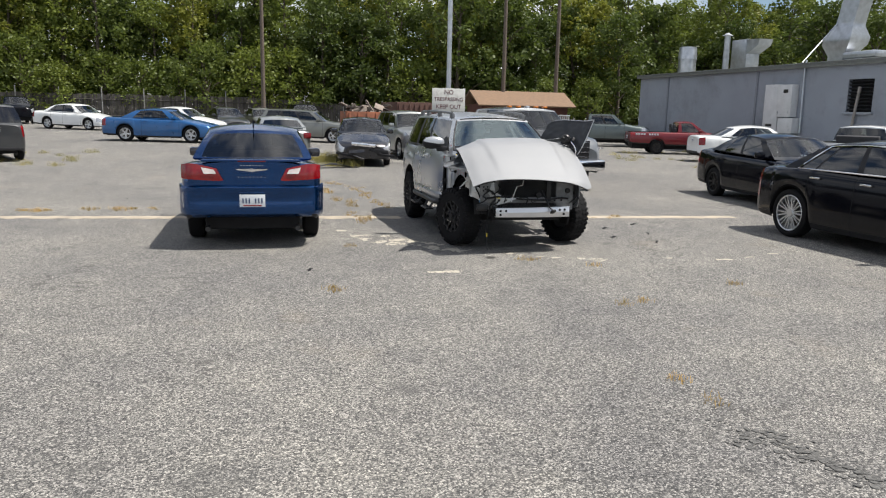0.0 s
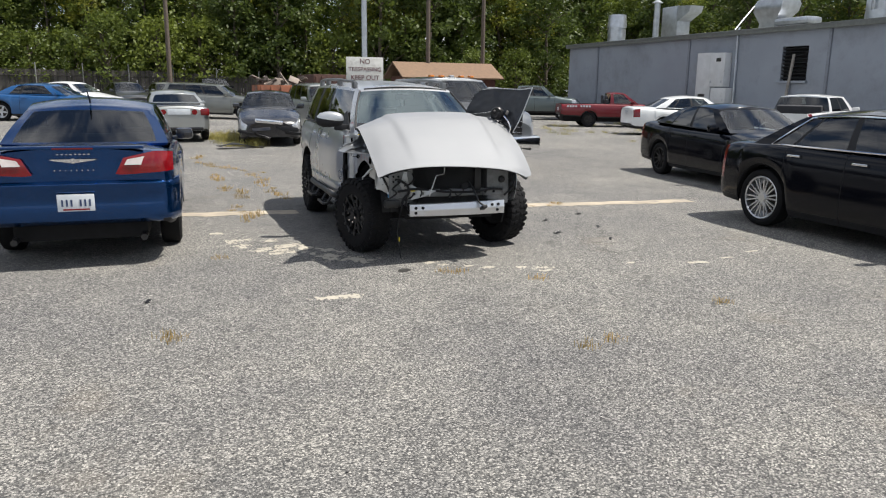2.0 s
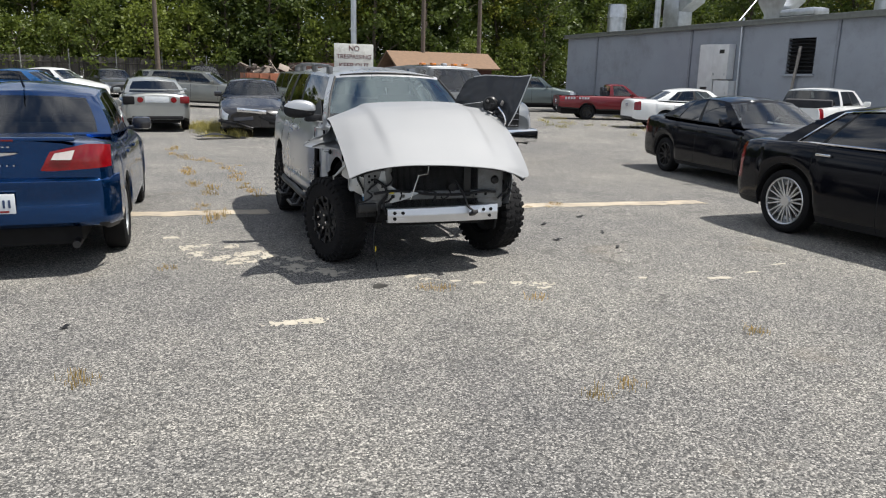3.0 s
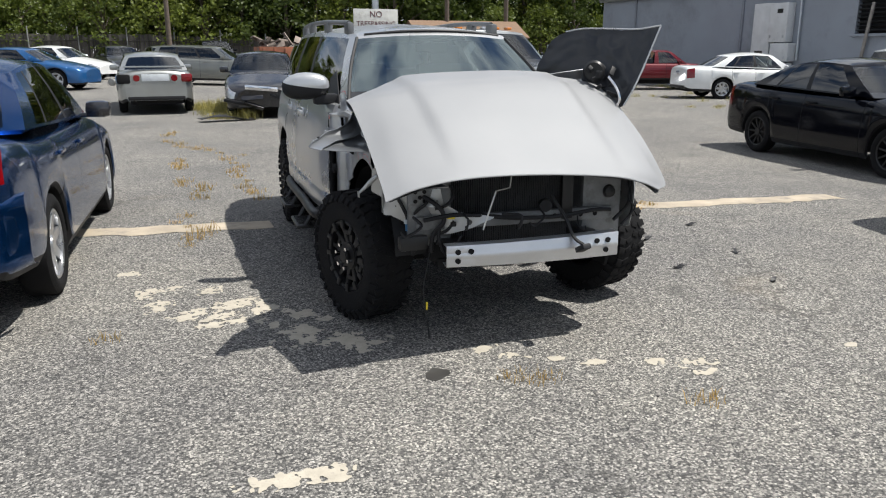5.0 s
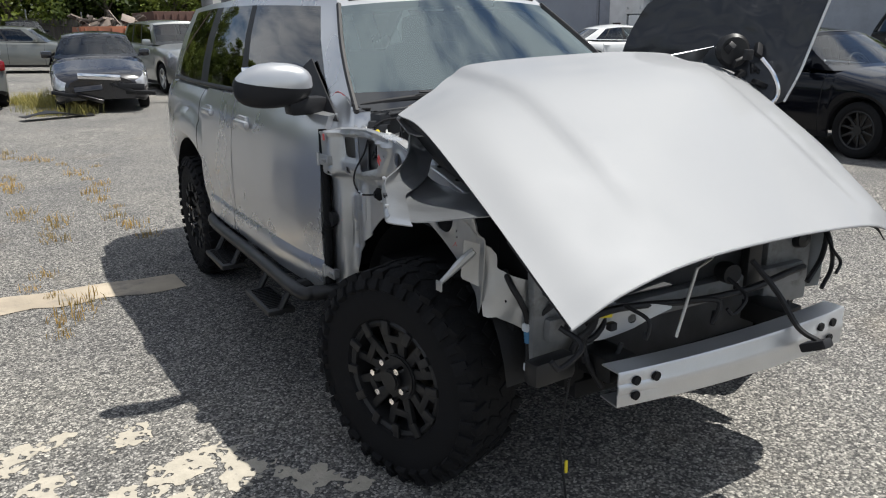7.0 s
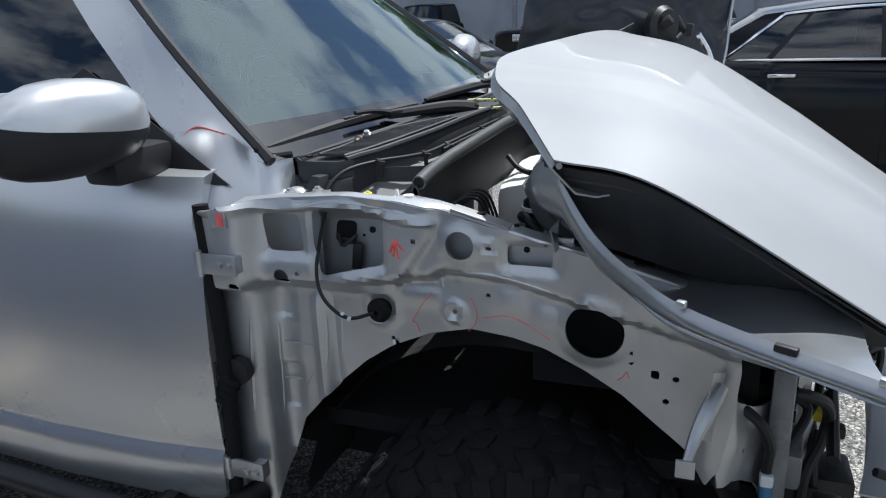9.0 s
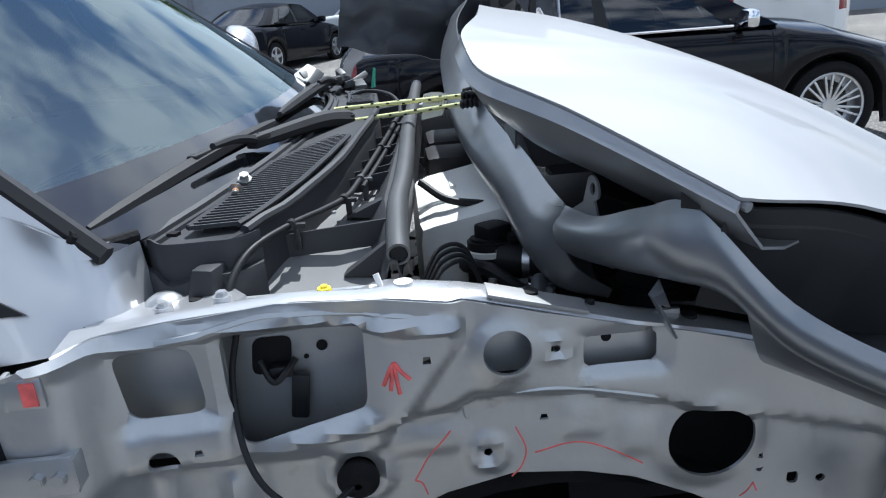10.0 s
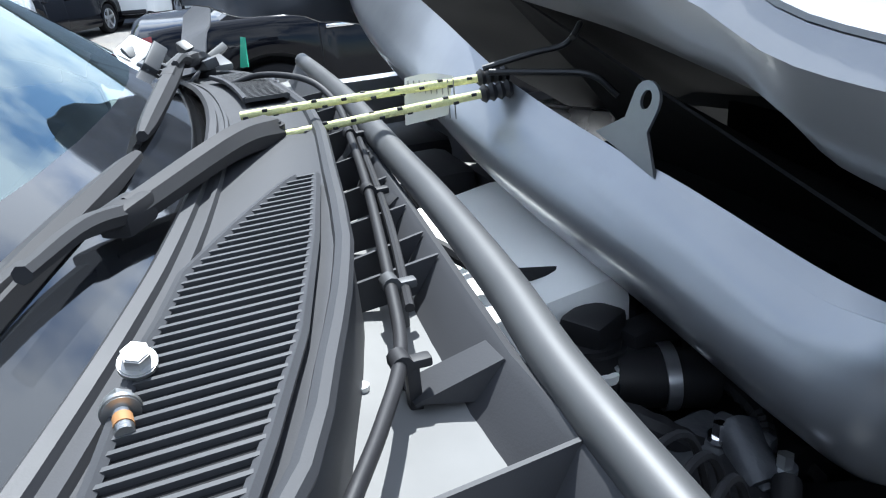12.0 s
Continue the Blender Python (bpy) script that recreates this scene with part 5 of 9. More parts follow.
fen = thing("fence", "dark weathered plank fence with steel posts", "fence")
bm = bmesh.new()
x = FX0
rnd = random.Random(3)
while x < FX1:
    y = fence_y(x)
    bm_box((x, y, ground_z(x, y) + 1.05 + rnd.uniform(-0.05, 0.05)), (0.135, 0.025, 2.1), 0, Matrix.Rotation(rnd.uniform(-0.015, 0.015), 4, "Y"), bm)
    x += 0.15
pk = part("planks", bm, PLANK, fen)
pk["kind"] = "stuff"
for k in range(27):
    x = FX0 + 3 * k
    y = fence_y(x) - 0.08
    part("post", bm_cyl((x, y, ground_z(x, y)), (x, y, ground_z(x, y) + 2.6), 0.04, n=8), POST, fen)
for z in (0.5, 1.7):
    part("rail", bm_tube([(x, fence_y(x) - 0.05, ground_z(x, fence_y(x)) + z) for x in range(-60, 22, 3)], 0.035, 6), PLANK, fen)

TIMBER = mat("pole_timber", (0.12, 0.095, 0.075), 0.85, vary=0.25, bump=0.3, bscale=20)
for x, y, h in ((-0.5, 46, 12), (20.0, 41, 12), (15.5, 40, 11)):
    ob = part("utility_pole", bm_cyl((x, y, 0), (x, y, h), 0.16, 0.11, n=12), TIMBER)
    tagged(ob, "dark wooden utility pole before the trees", "pole", "utility poles")

pole = thing("light_pole", "tall galvanised steel light pole behind the wreck", "pole")
PX, PY = 3.4, 14.2
part("shaft", bm_cyl((PX, PY, 0), (PX, PY, 9), 0.085, 0.07, n=16), GALV, pole)
part("base_plate", bm_box((PX, PY, 0.16), (0.4, 0.4, 0.1), 0.02), GALV, pole)
sign = thing("warning_sign", "white board with hand-painted dark words, fixed to the light pole", "sign")
SGN = mat("sign_board", (0.58, 0.58, 0.55), 0.6, vary=0.1, scale=6, dirt=(0.35, 0.33, 0.3), dirt_scale=4, dirt_at=0.55)
part("board", bm_box((PX - 0.03, PY - 0.12, 2.17), (1.12, 0.03, 0.74), 0.008), SGN, sign)
SINK = mat("sign_red_black", (0.10, 0.02, 0.025), 0.7, vary=0.2)


def words(text, size, at, parent, material, name="lettering", extrude=0.002):
    cu = bpy.data.curves.new(name, "FONT")
    cu.body, cu.size, cu.align_x, cu.align_y, cu.extrude = text, size, "CENTER", "CENTER", extrude
    tmp = new("tmp", cu)
    me = bpy.data.meshes.new_from_object(tmp.evaluated_get(bpy.context.evaluated_depsgraph_get()))
    bpy.data.objects.remove(tmp)
    me.materials.append(material)
    ob = part(name, me, None, parent)
    ob.matrix_basis = at
    return ob


for text, z, s in (("NO", 2.41, 0.2), ("TRESPASSING", 2.19, 0.165), ("KEEP OUT", 1.95, 0.19)):
    words(text, s, pose(PX - 0.03, PY - 0.138, z, 90), sign, SINK)

shed = thing("shed", "small brown shed with a tan pitched roof and white railing", "shed")
SHX, SHY, SHZ = 16.6, 38.5, 0.0
BROWN = mat("brown_boards", (0.10, 0.04, 0.03), 0.85, vary=0.2, scale=3)
part("walls", bm_box((SHX, SHY + 1.5, SHZ + 1.2), (6.4, 3, 2.4), 0), BROWN, shed)
rf = bm_grid([[Vector((SHX + sx, SHY + yy, SHZ + zz)) for yy, zz in ((-0.5, 2.35), (1.5, 3.35), (3.5, 2.35))] for sx in (-3.6, 3.6)])
part("roof", thicken(rf, 0.1), mat("tan_shingles", (0.19, 0.12, 0.075), 0.85, vary=0.15, scale=5, bump=0.3, bscale=25), shed)
rail = bm_box((SHX + 1.8, SHY - 0.4, SHZ + 1.75), (2.8, 0.05, 0.06), 0)
for k in range(18):
    bm_box((SHX + 0.5 + k * 0.155, SHY - 0.4, SHZ + 1.4), (0.04, 0.04, 0.7), 0, None, rail)
part("railing", rail, WHITEP, shed)

skip = thing("rubbish_skip", "rusty orange steel skip heaped with scrap metal", "skip")
RUST = mat("rusty_orange_steel", (0.27, 0.10, 0.055), 0.8, vary=0.3, scale=2, dirt=(0.14, 0.07, 0.045), dirt_scale=3, dirt_at=0.5)
sk = bmesh.new()
KX, KY, KZ = 4.1, 31.0, ground_z(4.1, 31.0)
for cx, cy, sx, sy in ((0, -1.0, 2.7, 0.08), (0, 1.0, 2.7, 0.08), (-1.33, 0, 0.08, 2.0), (1.33, 0, 0.08, 2.0)):
    bm_box((KX + cx, KY + cy, KZ + 0.85), (sx, sy, 1.5), 0.01, None, sk)
for k in range(6):
    bm_box((KX - 1.2 + k * 0.48, KY - 1.07, KZ + 0.85), (0.08, 0.08, 1.4), 0.01, None, sk)
bm_box((KX, KY, KZ + 0.14), (2.7, 2.0, 0.1), 0.01, None, sk)
part("container", sk, RUST, skip)
sc = bmesh.new()
rnd = random.Random(12)
for k in range(60):
    bm_box((KX + rnd.uniform(-1.2, 1.2), KY + rnd.uniform(-0.85, 0.85), KZ + 1.45 + rnd.uniform(-0.2, 0.45)), (rnd.uniform(0.1, 0.9), rnd.uniform(0.05, 0.4), rnd.uniform(0.03, 0.12)), 0.01, Euler([rnd.uniform(-1, 1) for _ in range(3)]).to_matrix().to_4x4(), sc)
tagged(part("scrap_heap", sc, mat("scrap", (0.16, 0.13, 0.11), 0.6, metal=0.3, vary=0.3, island=0.7)), "heap of mixed scrap metal in the skip", "scrap", kind="stuff")
van = thing("storage_container", "dark red-brown steel container behind the wreck", "container")
part("box", bm_box((6.9, 33.0, ground_z(6.9, 33) + 1.15), (2.4, 4, 2.2), 0.03), mat("brown_steel", (0.085, 0.04, 0.03), 0.7, vary=0.25), van)
for k in range(8):
    part("rib", bm_box((5.85 + k * 0.3, 30.97, ground_z(6.9, 33) + 1.15), (0.08, 0.06, 2.0), 0.01), MATS["brown_steel"], van)

# crumpled sheet by the red truck
rnd = random.Random(5)
cs = bm_grid([[Vector((u * 0.16, v * 0.14, 0.12 + 0.55 * math.exp(-((u - 5) ** 2 + (v - 5) ** 2) / 12) + rnd.uniform(-0.07, 0.07))) for v in range(11)] for u in range(13)])
ob = part("crumpled_sheet", thicken(cs, 0.01), mat("silver_foil", (0.5, 0.52, 0.55), 0.25, metal=0.8, vary=0.2), angle=20)
ob.matrix_basis = pose(13.6, 24.6, 0, 0, 0, 20)
tagged(ob, "heap of crumpled silver sheeting beside the red truck", "sheeting")

# ---- trees ----
BARK = mat("bark", (0.10, 0.08, 0.06), 0.9, vary=0.3, bump=0.5, bscale=18)
LEAVES = [leaf_material("leaves_" + n, c) for n, c in (("mid", (0.118, 0.165, 0.033)), ("light", (0.20, 0.23, 0.04)), ("dark", (0.070, 0.108, 0.024)))]


def leaf_cloud(rnd, clumps, per, size):
    """Leaves in many small clumps: two-triangle leaves turned every way."""
    verts, faces = [], []
    for c, rad in clumps:
        for _ in range(per):
            d = Vector((rnd.gauss(0, 1), rnd.gauss(0, 1), rnd.gauss(0, 0.75)))
            d = d.normalized() * rad * rnd.random() ** 0.45
            p = c + d
            u = Vector((rnd.gauss(0, 1), rnd.gauss(0, 1), rnd.gauss(0, 0.6))).normalized()
            w = u.orthogonal().normalized()
            w = (w * math.cos(rnd.uniform(0, 6.28)) + u.cross(w) * math.sin(rnd.uniform(0, 6.28))).normalized()
            s = size * rnd.uniform(0.6, 1.3)
            k = len(verts)
            verts += [p - u * s, p + w * s * 0.55, p + u * s, p - w * s * 0.55]
            faces.append((k, k + 1, k + 2, k + 3))
    return verts, faces


def tree(label, seed, h, crown_r, base, material, leaf=0.16, clumps=95, per=46):
    rnd = random.Random(seed)
    root = thing("tree", label, "tree", "trees behind the fence")
    bm = bmesh.new()
    top = Vector((rnd.uniform(-0.4, 0.4), rnd.uniform(-0.4, 0.4), h * 0.92))
    trunk = spline([(0, 0, -0.2), (rnd.uniform(-0.15, 0.15), rnd.uniform(-0.15, 0.15), h * 0.35), (top.x * 0.6, top.y * 0.6, h * 0.65), top], 5)
    bm_tube(trunk, [lerp(0.19, 0.03, k / (len(trunk) - 1)) for k in range(len(trunk))], 8, bm)
    cl = []
    for k in range(clumps):
        z = lerp(base, h, rnd.random() ** 0.85)
        f = (z - base) / (h - base)
        rr = crown_r * (math.sin(math.pi * min(1, f * 0.88 + 0.10)) ** 0.6) * rnd.uniform(0.25, 1.05)
        a = rnd.uniform(0, 6.28)
        p = Vector((rr * math.cos(a), rr * math.sin(a), z))
        cl.append((p, rnd.uniform(0.45, 0.95)))
        if k % 6 == 0:
            q = trunk[min(len(trunk) - 1, int(len(trunk) * max(0.15, (z - 1.2) / h)))]
            bm_tube(spline([q, q.lerp(p, 0.5) + Vector((0, 0, 0.25)), p], 3), [0.06, 0.052, 0.045, 0.036, 0.028, 0.02, 0.012], 5, bm)
    part("trunk", bm, BARK, root)
    v, f = leaf_cloud(rnd, cl, per, leaf)
    me = bpy.data.meshes.new("crown")
    me.from_pydata(v, [], f)
    me.materials.append(material)
    ob = part("crown", me, None, root)
    ob["kind"] = "stuff"
    return root


kinds = [tree("tall broad-leaved tree with a dense green crown", 1, 11.5, 3.0, 1.5, LEAVES[0]),
         tree("slender tree with light yellow-green leaves", 2, 13.0, 2.3, 2.0, LEAVES[1]),
         tree("dark leafy tree of the wood's edge", 3, 10.0, 3.1, 0.8, LEAVES[2]),
         tree("low bushy undergrowth tree", 4, 5.2, 2.6, 0.2, LEAVES[0], 0.13, 80, 46),
         tree("tall ragged tree with gaps in its crown", 5, 14.0, 2.8, 3.0, LEAVES[0], 0.17, 85, 44)]
rnd = random.Random(21)
spots = []
for row, (back, step, hs) in enumerate(((1.6, 3.0, (3, 3, 2)), (4.2, 3.4, (0, 1, 2, 4)), (8.0, 4.0, (0, 1, 4, 2)), (6.0, 3.2, (0, 2, 2)), (12.5, 4.0, (4, 0, 4)), (17.0, 4.0, (4, 1, 0)))):
    x = -62.0
    while x < 66:
        xx = x + rnd.uniform(-0.8, 0.8)
        spots.append((xx, fence_y(min(xx, 21)) + back + rnd.uniform(-0.8, 0.8) + (0.12 * max(0, xx - 21)), rnd.choice(hs)))
        x += step * rnd.uniform(0.8, 1.2)
for k in range(13):
    spots.append((BX + 20 + rnd.uniform(0, 5), -14 + 4.2 * k, rnd.choice((0, 1, 4))))
    spots.append((BX + 26 + rnd.uniform(0, 4), -12 + 4.2 * k, rnd.choice((0, 4))))
    spots.append((BX + 18.5 + rnd.uniform(0, 2), -13 + 4.2 * k, 2))
for n, (x, y, k) in enumerate(spots):
    if x > BX + 17 and y < 8:
        continue
    if BX - 1 < x < BX + 17 and BY0 < y < BY1 + 2:
        continue
    if SHX - 4 < x < SHX + 4 and SHY - 2 < y < SHY + 5:
        continue
    s = rnd.uniform(0.82, 1.15)
    m = pose(x, y, ground_z(x, y), 0, 0, rnd.uniform(0, 360)) @ Matrix.Diagonal((s, s, s * rnd.uniform(0.9, 1.1), 1))
    t = copy_thing(kinds[k], m)
    t.matrix_basis = m
for k in kinds:
    k.matrix_basis = pose(-70 + 6 * kinds.index(k), 62, 0)

# ---- the wrecked sport utility ----
X0 = -0.08
suv = thing("wrecked_suv", "silver sport utility, front end stripped, on black off-road wheels", "sport utility")
SUVGLASS = glass("windscreen_glass", (0.62, 0.84, 0.86), (0.84, 0.98, 1.0), 3.0)
SUVTINT = glass("suv_tinted_glass", (0.10, 0.115, 0.115))


c = dict(yf=0.67, yr=3.86, W=1.81, wf=None, wr=2.79, wheel=0.41, arch=0.49, flare=0.06, seams=(1.70, 2.46), lights=[])
c["plan"] = [(0.67, 0.918), (0.85, 0.955), (1.1, 0.98), (1.8, 1.0), (3.2, 0.995), (3.6, 0.95), (3.75, 0.9), (3.82, 0.83), (3.86, 0.74)]
c["low"] = [(0.67, 0.515), (1.3, 0.53), (3.2, 0.54), (3.86, 0.62)]
c["shoulder"] = [(0.70, 1.205), (1.5, 1.215), (3.5, 1.225), (3.86, 1.20)]
c["top"] = [(0.70, 1.215), (3.86, 1.21)]
SIDE = [(fz, fx) for fx, fz, ft in SECTION if not ft]
c["section"] = [(curve_at(SIDE, fz), fz, 0) for fz in (0, 0.03, 0.07, 0.11, 0.14, 0.16, 0.18, 0.21, 0.26, 0.32, 0.38, 0.45, 0.52, 0.60, 0.68, 0.76, 0.84, 0.91, 0.955, 0.985)] + list(SECTION[8:])
DOOR = [(0, 0.985), (0.03, 1.004), (0.11, 1.006), (0.14, 1.003), (0.16, 0.991), (0.18, 0.989), (0.21, 0.993), (0.32, 0.995), (0.52, 0.992), (0.68, 0.983), (0.84, 0.966), (0.91, 0.955), (0.985, 0.932)]
ys, rows = lower_body(c)
for r in rows:
    for p in r:
        f = (p.z - curve_at(c["low"], p.y)) / (curve_at(c["shoulder"], p.y) - curve_at(c["low"], p.y))
        if p.y < 2.25 and abs(p.x) > 0.6 and f < 0.995:
            p.x = math.copysign(c["W"] / 2 * curve_at(c["plan"], p.y) * curve_at(DOOR, f), p.x)
        p.x += X0
last = 2 * len(c["section"]) - 2


def suv_label(i, k):
    y = (ys[i] + ys[i + 1]) / 2
    kk = min(k, last - 1 - k)
    side = "l" if k < last / 2 else "r"
    if kk >= 20:
        return "none"
    for s in c["seams"]:
        if abs(y - s) < 0.006:
            return ("gap", side, s)
    if y < 1.70:
        return ("front_door", side)
    if y < 2.46 and not abs(y - 2.79) < 0.49:
        return ("rear_door", side)
    if kk >= 12 and 3.66 < y and kk <= 18:
        return ("tail_light", side)
    return "quarter_panel"


made = patches(rows, suv_label)
made.pop("none")
made["quarter_panel"].faces.new([made["quarter_panel"].verts.new(p) for p in rows[-1]])
for key, bm in made.items():
    nm = key if isinstance(key, str) else key[0]
    if nm == "gap":
        part("door_gap", bm, DARK, suv)
    elif nm == "tail_light":
        part(nm, bm, REDLENS, suv)
    elif isinstance(key, tuple):
        door = part(nm, thicken(bm, -0.028), SILVER, suv)
        sx = -1 if key[1] == "l" else 1
        yh = 1.50 if nm == "front_door" else 2.16
        hw = c["W"] / 2
        hb = bm_box((X0 + sx * (hw * 0.982 + 0.022), yh, 1.115), (0.03, 0.19, 0.032), 0.012)
        bm_box((X0 + sx * (hw * 0.982 + 0.006), yh + 0.02, 1.115), (0.02, 0.13, 0.07), 0.01, None, hb)
        part("door_handle", hb, SILVER, door)
    else:
        part(nm, bm, SILVER, suv)
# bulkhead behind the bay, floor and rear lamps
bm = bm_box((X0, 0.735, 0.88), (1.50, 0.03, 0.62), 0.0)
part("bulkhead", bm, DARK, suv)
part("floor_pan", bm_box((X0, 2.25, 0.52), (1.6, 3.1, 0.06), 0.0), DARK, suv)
fr = bm_box((X0 - 0.45, 1.71, 0.5), (0.09, 4.28, 0.13), 0.02)
bm_box((X0 + 0.45, 1.68, 0.5), (0.09, 4.34, 0.13), 0.02, None, fr)
bm_box((X0, 2.79, 0.41), (1.6, 0.1, 0.1), 0.03, None, fr)
bm_box((X0, 0.02, 0.40), (1.5, 0.12, 0.12), 0.03, None, fr)
bm_box((X0, 0.35, 0.46), (0.9, 0.4, 0.12), 0.03, None, fr)
part("chassis_frame", fr, DARK, suv)

G = dict(bx0=0.73, tx0=0.545, bx1=0.77, tx1=0.60, by0=0.41, ty0=1.02, by1=3.80, ty1=3.60, bz0=1.24, bz1=1.225, tz0=1.695, tz1=1.715, bow=0.15, bulge=0.085, arc=0.03, crown=0.03, windows=[(0.06, 0.355), (0.385, 0.60), (0.66, 0.92)])
gm = greenhouse(G)
for bm in gm.values():
    bmesh.ops.translate(bm, vec=(X0, 0, 0), verts=bm.verts)
part("cabin_frame", thicken(gm.pop("paint"), 0.035), SILVER, suv)
part("roof", thicken(gm.pop("roof"), 0.03), SILVER, suv)
for key in [k for k in gm if k[0] == "pillar"]:
    part("pillar_trim", thicken(gm.pop(key), 0.02), BLACK, suv)
part("screen_band", gm.pop("screen_band"), FRIT, suv)
for key, bm in gm.items():
    part("windscreen" if key == "windscreen" else "rear_window" if key == "rear_window" else "side_window", bm, SUVGLASS if key == "windscreen" else SUVTINT, suv)


# the car stands turned by a few degrees
YAW = Matrix.Translation((X0, 0, 0)) @ Matrix.Rotation(radians(-3.15), 4, "Z") @ Matrix.Translation((-X0, 0, 0))


def gp(f, v, sx):
    """A point on the cabin's side: f from windscreen to tail, v from belt to roof."""
    b = math.sin(math.pi * f)
    return Vector((X0 + sx * (lerp(lerp(G["bx0"], G["bx1"], f), lerp(G["tx0"], G["tx1"], f), v) + G["bulge"] * b * lerp(1, 0.8, v) + 0.018 * math.sin(math.pi * v)),
                   lerp(lerp(G["by0"] + G["bow"], G["by1"] - G["bow"], f), lerp(G["ty0"] + G["bow"] * 0.6, G["ty1"] - G["bow"] * 0.6, f), v),
                   lerp(lerp(G["bz0"], G["bz1"], f), lerp(G["tz0"], G["tz1"], f) - 0.03 + G["arc"] * b, v)))


for sx in (-1, 1):
    pts = [gp(f, 0.035, sx) + Vector((sx * 0.012, 0, 0)) for f in [lerp(0.09, 0.93, k / 14) for k in range(15)]]
    part("belt_seal", bm_tube(pts, 0.013, 6), BLACK, suv)
    part("screen_seal", bm_tube(spline([gp(0, v, sx) + Vector((-sx * 0.006, -0.004, 0)) for v in (0.0, 0.3, 0.6, 0.95)], 4), 0.012, 6), BLACK, suv)
    pts = [gp(f, 1.0, sx) + Vector((-sx * 0.02, 0, 0.075)) for f in [lerp(0.10, 0.86, k / 10) for k in range(11)]]
    rk = bm_tube(pts, 0.018, 8)
    for f in (0.1, 0.34, 0.62, 0.86):
        q = gp(f, 1.0, sx) + Vector((-sx * 0.02, 0, 0))
        bm_box(q + Vector((0, 0, 0.035)), (0.05, 0.14, 0.085), 0.018, None, rk)
    part("roof_rail", rk, mat("roof_rail_grey", (0.16, 0.165, 0.17), 0.4, metal=0.5), suv)
part("screen_header", bm_tube(spline([(X0 - 0.50, 1.09, 1.662), (X0 - 0.25, 1.03, 1.685), (X0, 1.01, 1.692), (X0 + 0.25, 1.03, 1.685), (X0 + 0.50, 1.09, 1.662)], 5), 0.012, 6), BLACK, suv)

# cabin inside
part("dashboard", bm_box((X0, 0.92, 1.16), (1.42, 0.62, 0.17), 0.05), mat("dash_grey", (0.05, 0.053, 0.056), 0.6, vary=0.12, bump=0.1, bscale=300), suv)
dv = bmesh.new()
for k in range(9):
    bm_box((X0 - 0.30, 0.66 + k * 0.016, 1.249), (0.34, 0.007, 0.004), 0, None, dv)
part("demister_vent", dv, DARK, suv)
for x in (-0.38, 0.38):
    bm = bm_box((X0 + x, 1.62, 0.86), (0.52, 0.5, 0.16), 0.05)
    bm_box((X0 + x, 1.93, 1.16), (0.5, 0.14, 0.6), 0.05, Matrix.Rotation(radians(-12), 4, "X"), bm)
    bm_box((X0 + x, 2.0, 1.52), (0.27, 0.10, 0.18), 0.045, None, bm)
    part("seat", bm, SEAT, suv)
sw = bm_lathe([(0.19 + 0.015 * math.cos(a), 0.015 * math.sin(a)) for a in (2 * math.pi * k / 8 for k in range(9))], 28, "Z")
bm_box((0, 0, 0), (0.36, 0.05, 0.02), 0.008, None, sw)
bm_cyl((0, 0, -0.03), (0, 0, 0.02), 0.07, n=16, bm=sw)
bmesh.ops.transform(sw, matrix=pose(X0 + 0.38, 1.30, 1.22, 66), verts=sw.verts)
part("steering_wheel", sw, BLACK, suv)
part("rear_bench", bm_box((X0, 2.75, 1.1), (1.3, 0.16, 0.6), 0.05), SEAT, suv)
part("inside_mirror", bm_box((X0, 1.12, 1.58), (0.24, 0.03, 0.07), 0.02), BLACK, suv)

# wheels: black rims in off-road tyres, front wheels turned
RIMBLACK = mat("matt_black_alloy", (0.016, 0.016, 0.017), 0.5, metal=0.1, vary=0.12)
for x, y, st in ((-0.775, 0.09, 15), (0.79, 0.09, 15), (-0.80, 2.79, 0), (0.80, 2.79, 0)):
    w = add_wheel(suv, X0 + x, y, 0.38, 0.25, 0.208, 6, "beadlock", RIMBLACK, st, 34)
    w.location.z = 0.389
    for k in range(6):
        a = math.pi * k / 3 + 0.3
        q = Vector((-0.105, 0.07 * math.cos(a), 0.07 * math.sin(a)))
        part("wheel_nut", bm_cyl(q, q - Vector((0.03, 0, 0)), 0.0115, n=6), CHROME, w)
    part("centre_cap", bm_cyl((-0.10, 0, 0), (-0.125, 0, 0), 0.04, n=20, bevel=0.006), RIMBLACK, w)
    for k in range(12):
        a = math.pi * k / 6
        q = Vector((-0.112, 0.19 * math.cos(a), 0.19 * math.sin(a)))
        part("rim_lug", bm_box(q, (0.014, 0.05, 0.03), 0.005, Matrix.Rotation(a, 4, "X")), RIMBLACK, w)
for sx in (-1, 1):
    part("wheel_well", bm_grid([[Vector((X0 + sx * x, 2.79 - 0.485 * math.cos(a), 0.41 + 0.485 * math.sin(a))) for x in (0.90, 0.6)] for a in [math.pi * k / 14 for k in range(15)]]), DARK, suv)

